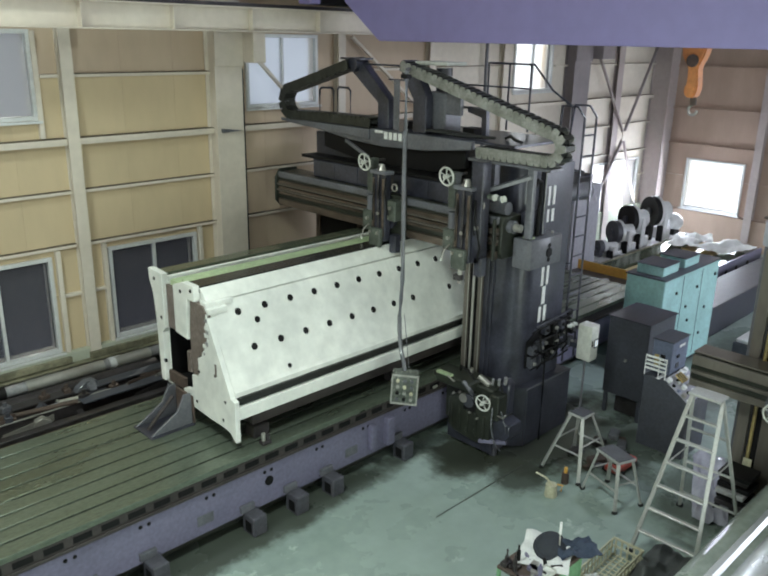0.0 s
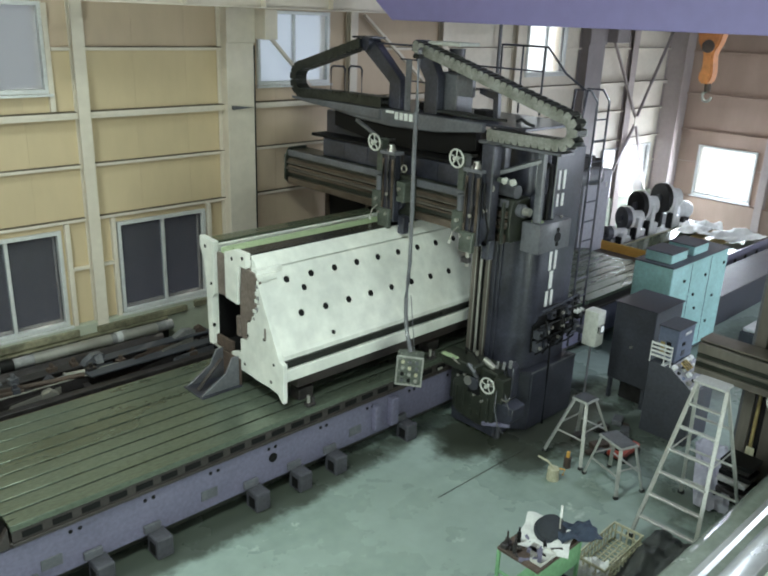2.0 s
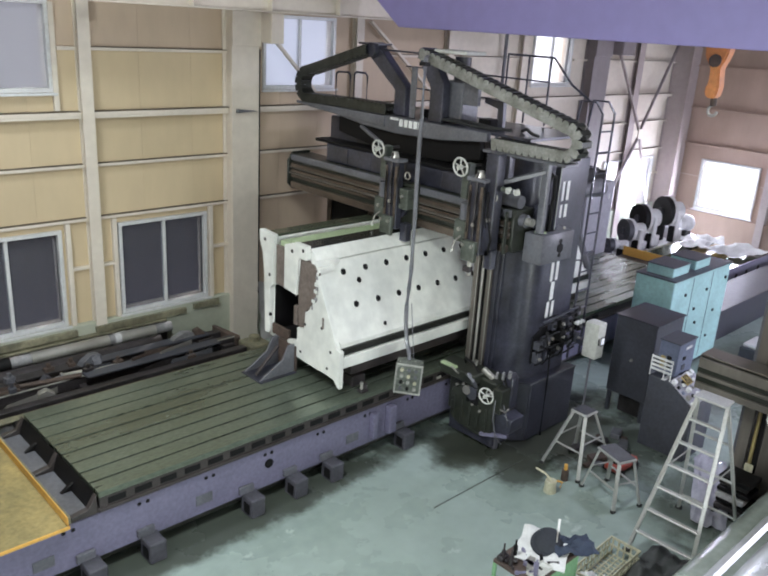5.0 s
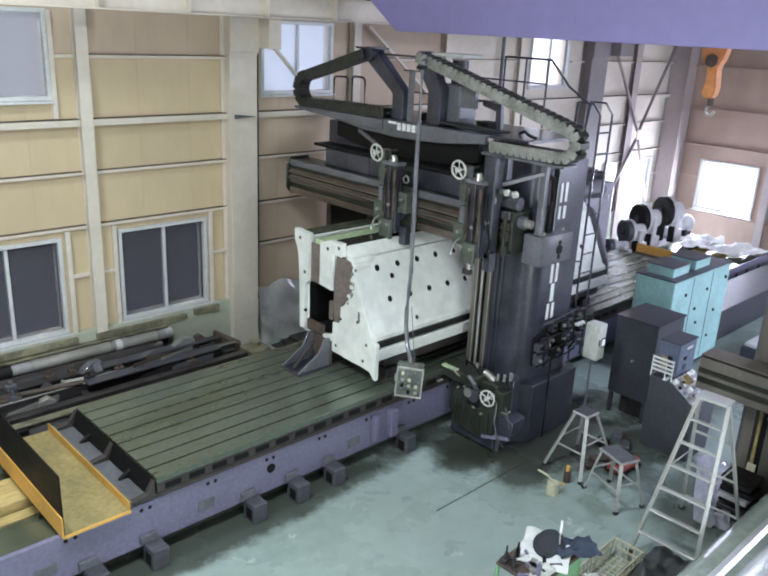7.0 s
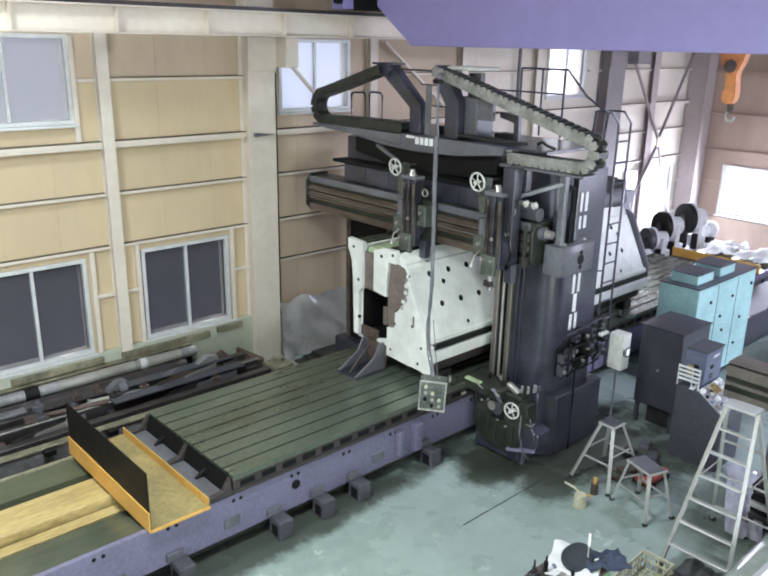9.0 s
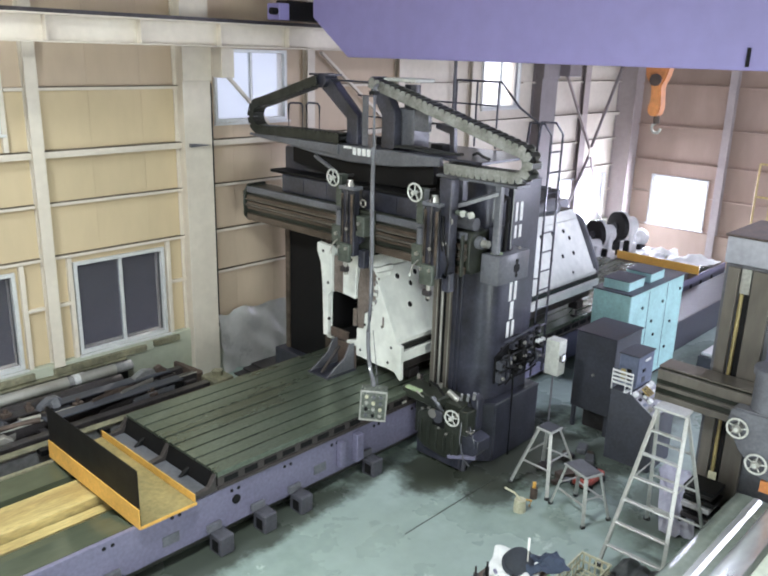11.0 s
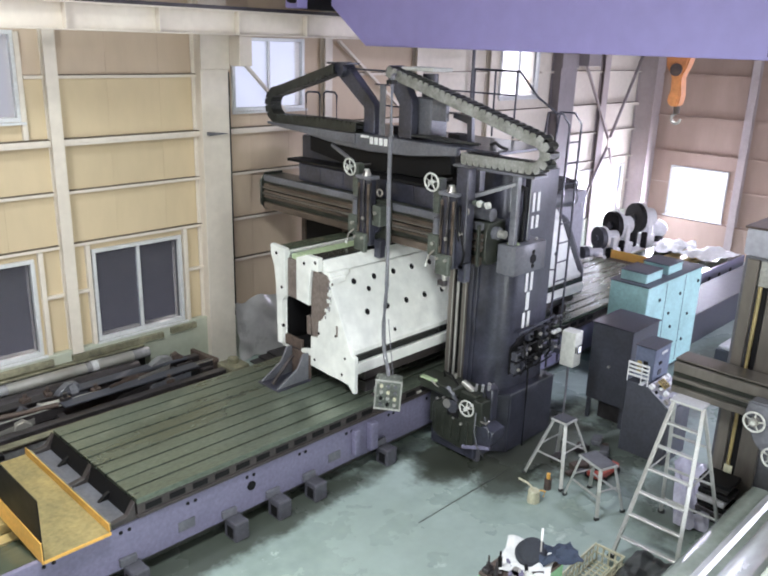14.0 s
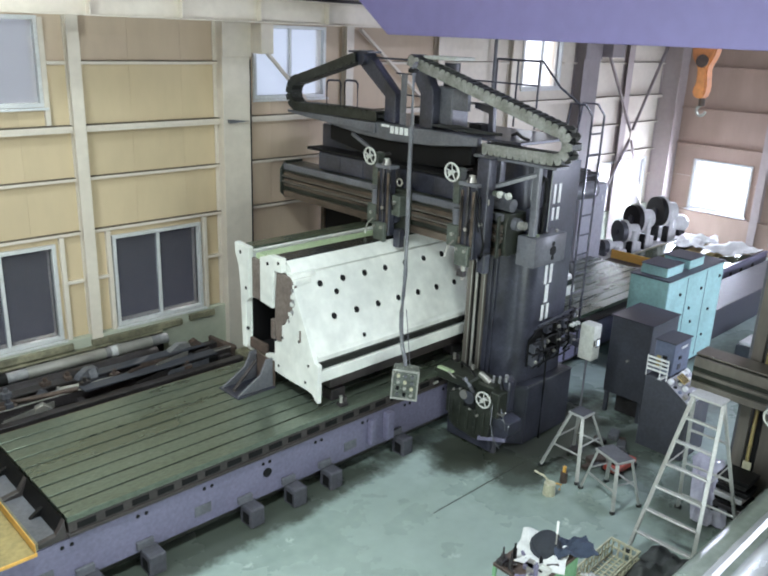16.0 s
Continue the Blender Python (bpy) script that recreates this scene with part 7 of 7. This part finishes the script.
for x0, x1, y, z, m in ((1.6, 3.0, 10.83, 0.665, M_MACHINE2), (3.2, 4.1, 10.72, 0.665, M_DARKSTEEL), (4.2, 6.3, 10.70, 0.665, M_CABGREY), (0.2, 1.5, 10.60, 0.665, M_MACHINE2), (4.0, 6.2, 10.18, 0.72, M_CABGREY)):
    part("loose_plate", box(BM(), x0, x1, y - 0.10, y + 0.10, z, z + 0.03, 0.006), m, fr, "dusty grey plate lying on the frame", smooth=False)
for k in range(9):
    x = -2.2 + 1.02 * k
    part("cross_beam", box(BM(), x, x + 0.10, 9.86, 10.80, 0.50, 0.60, 0.006), M_DARKSTEEL, fr)
    part("stand", box(BM(), x, x + 0.12, 10.25, 10.37, 0, 0.50, 0.006), M_BLACK, fr)
part("tray", box(BM(), -2.5, 6.5, 9.99, 10.22, 0.42, 0.46, 0.006), M_RUST, fr)
part("tray", box(BM(), -2.5, 6.5, 10.38, 10.64, 0.40, 0.44, 0.006), M_RUST, fr)
part("end_plate", prism(BM(), [(6.56, 10.22), (6.56, 10.95), (6.62, 10.95), (6.70, 10.3), (6.66, 10.22)], "z", 0.48, 0.68, 0.01), M_RUST, fr)
for i in range(30):
    x, y = -1.5 + 7.9 * rg.random(), rg.choice((10.06, 10.14, 10.46, 10.56))
    bm = BM()
    a, b = 0.08 + 0.16 * rg.random(), 0.03 + 0.03 * rg.random()
    z = 0.461 if y < 10.3 else 0.441
    if i % 3:
        box(bm, -a, a, -b, b, 0, 0.10 + 0.14 * rg.random(), 0.008)
    else:
        cyl(bm, (-a, 0, b), (a, 0, b), b)
    bmesh.ops.transform(bm, matrix=pose(x, y, z, 0, 0, 8 * rg.random()), verts=bm.verts)
    solo("machine_part", bm, (M_DARKSTEEL, M_PALEPIPE, M_RUST, M_BLACK, M_DARKSTEEL)[i % 5], "loose machine part lying in the steel frame", "machine part", group="loose parts in the frame")
for i in range(46):
    x, y = 0.0 + 6.2 * rg.random(), rg.choice((10.50, 10.08, 10.30, 10.72))
    z = {10.50: 0.601, 10.08: 0.601, 10.30: 0.701, 10.72: 0.661}[y]
    a = 0.12 + 0.35 * rg.random()
    bm = BM()
    k = i % 4
    if k == 0:
        box(bm, -a, a, -0.03, 0.03, 0, 0.05, 0.005)
        box(bm, -a, a, -0.03, -0.022, 0.051, 0.10, 0.002)
    elif k == 1:
        cyl(bm, (-a, 0, 0.035), (a, 0, 0.035), 0.035)
        cyl(bm, (a, 0, 0.035), (a + 0.03, 0, 0.035), 0.05)
    elif k == 2:
        prism(bm, [(-a * 0.6, 0), (a * 0.6, 0), (a * 0.5, 0.10), (0, 0.14), (-a * 0.5, 0.06)], "y", -0.06, 0.06, 0.006)
    else:
        box(bm, -0.07, 0.07, -0.05, 0.05, 0, 0.09, 0.008)
        cyl(bm, (0, 0, 0.09), (0, 0, 0.15), 0.03)
    bmesh.ops.transform(bm, matrix=pose(x, y, z, 0, 0, rg.choice((0, 4, 86, 12, 170))), verts=bm.verts)
    solo("scrap_part", bm, (M_RUST, M_DARKSTEEL, M_CABGREY, M_MACHINE2, M_RUST, M_STEEL, M_DUSTYPLATE)[i % 7], "rusty machine scrap lying across the rack", "scrap", group="scrap on the rack")
gut = thing("cable_trough", (3, 9.5, 0), "dark steel chip trough along the bed", "trough")
part("wall", box(BM(), -5, 8.35, 9.64, 9.70, 0.0, 0.62, 0.008), M_DUSTYPLATE, gut)
part("edge", box(BM(), -5, 8.35, 9.60, 9.74, 0.621, 0.65, 0.006), M_TROUGH, gut)
for k in range(14):
    x = -4 + 0.85 * k
    part("lug", box(BM(), x, x + 0.14, 9.50, 9.639, 0.56, 0.64, 0.006), M_BLACK, gut)
part("floor", box(BM(), -5, 8.35, 9.10, 9.639, 0.10, 0.16, 0.004), M_BLACK, gut)
ob = thing("olive_gear_case", (7.0, 10.0, 0.0), "olive green gear case by the column foot", "gear case")
part("case", box(BM(), 6.60, 6.98, 9.80, 10.20, 0.0, 0.66, 0.02), M_TROUGH, ob)
part("port", box(BM(), 6.66, 6.90, 9.79, 9.799, 0.40, 0.60, 0.004), M_BLACK, ob)
part("flange", cyl(BM(), (6.80, 10.02, 0.66), (6.80, 10.02, 0.74), 0.09), M_TROUGH, ob)


def tarp(x0, x1, z0, z1):
    bm = BM()
    n, m = 30, 18
    vs = [[bm.verts.new((x0 + (x1 - x0) * i / n, 11.32 - 0.12 * (1 - j / m) + 0.09 * noise.noise(Vector((i * 0.30 + j * 0.22, j * 0.16, 4.0))) + 0.04 * abs(math.sin(i * 0.33 + 0.42 * j)), z0 + (z1 - z0) * j / m * (1 + 0.08 * noise.noise(Vector((i * 0.2, 0, 9)))))) for j in range(m + 1)] for i in range(n + 1)]
    for i in range(n):
        for j in range(m):
            bm.faces.new((vs[i][j], vs[i + 1][j], vs[i + 1][j + 1], vs[i][j + 1]))
    ext = bmesh.ops.extrude_face_region(bm, geom=bm.faces[:])
    bmesh.ops.translate(bm, verts=[g for g in ext["geom"] if isinstance(g, bmesh.types.BMVert)], vec=(0, -0.006, 0))
    return solo("plastic_curtain", bm, M_TARP, "crumpled grey plastic sheet against the wall base", "plastic sheet")


tarp(7.78, 9.9, 0.02, 1.15)
pl = thing("steel_plates", (8.3, 10.9, 0), "dark steel plates lying by the wall", "steel plate")
for i in range(3):
    part("plate", box(BM(), 7.9 + 0.2 * i, 9.2 + 0.1 * i, 10.6, 11.1, 0.04 * i, 0.04 * i + 0.035, 0.004), M_DARKSTEEL, pl)
ct = thing("wall_conduit", (10.05, 11.3, 1), "black pipes running up the wall post", "pipe")
part("pipe", cyl(BM(), (7.80, 11.38, 0.9), (7.80, 11.38, 5.25), 0.025), M_BLACK, ct)
part("pipe", cyl(BM(), (14.4, 11.35, 0), (14.4, 11.35, 6.5), 0.04), M_MACHINE2, ct)

solo("floor_joint", box(BM(), 6.45, 8.3, 5.485, 5.50, 0.0005, 0.003, 0), M_DARKFLOOR, "dark joint in the concrete floor", "floor joint", kind="structure", smooth=False)


def motions():
    """The table runs in, turns back, and everything on it rides along."""
    track = [(0.0, 1.18), (2.0, 1.812), (4.0, 2.446), (6.0, 3.08), (8.0, 3.715), (10.0, 4.35), (10.5, 4.508), (10.9, 4.634), (11.05, 4.675), (11.2, 4.682), (11.35, 4.64), (11.5, 4.583), (12.0, 4.363), (12.5, 4.127), (13.0, 3.888), (13.5, 3.65), (14.0, 3.41), (14.5, 3.17), (15.0, 2.93), (15.5, 2.692), (16.0, 2.452)]
    walk(TABLE, [(t, pose(x, 8, 0.75)) for t, x in track])
    walk(CASTING, [(t, pose(x + 3.40, 8, 1.1)) for t, x in track])
    for ob in PACKING:
        walk(ob, [(t, pose(x + 3.40, 0, 0)) for t, x in track])


motions()
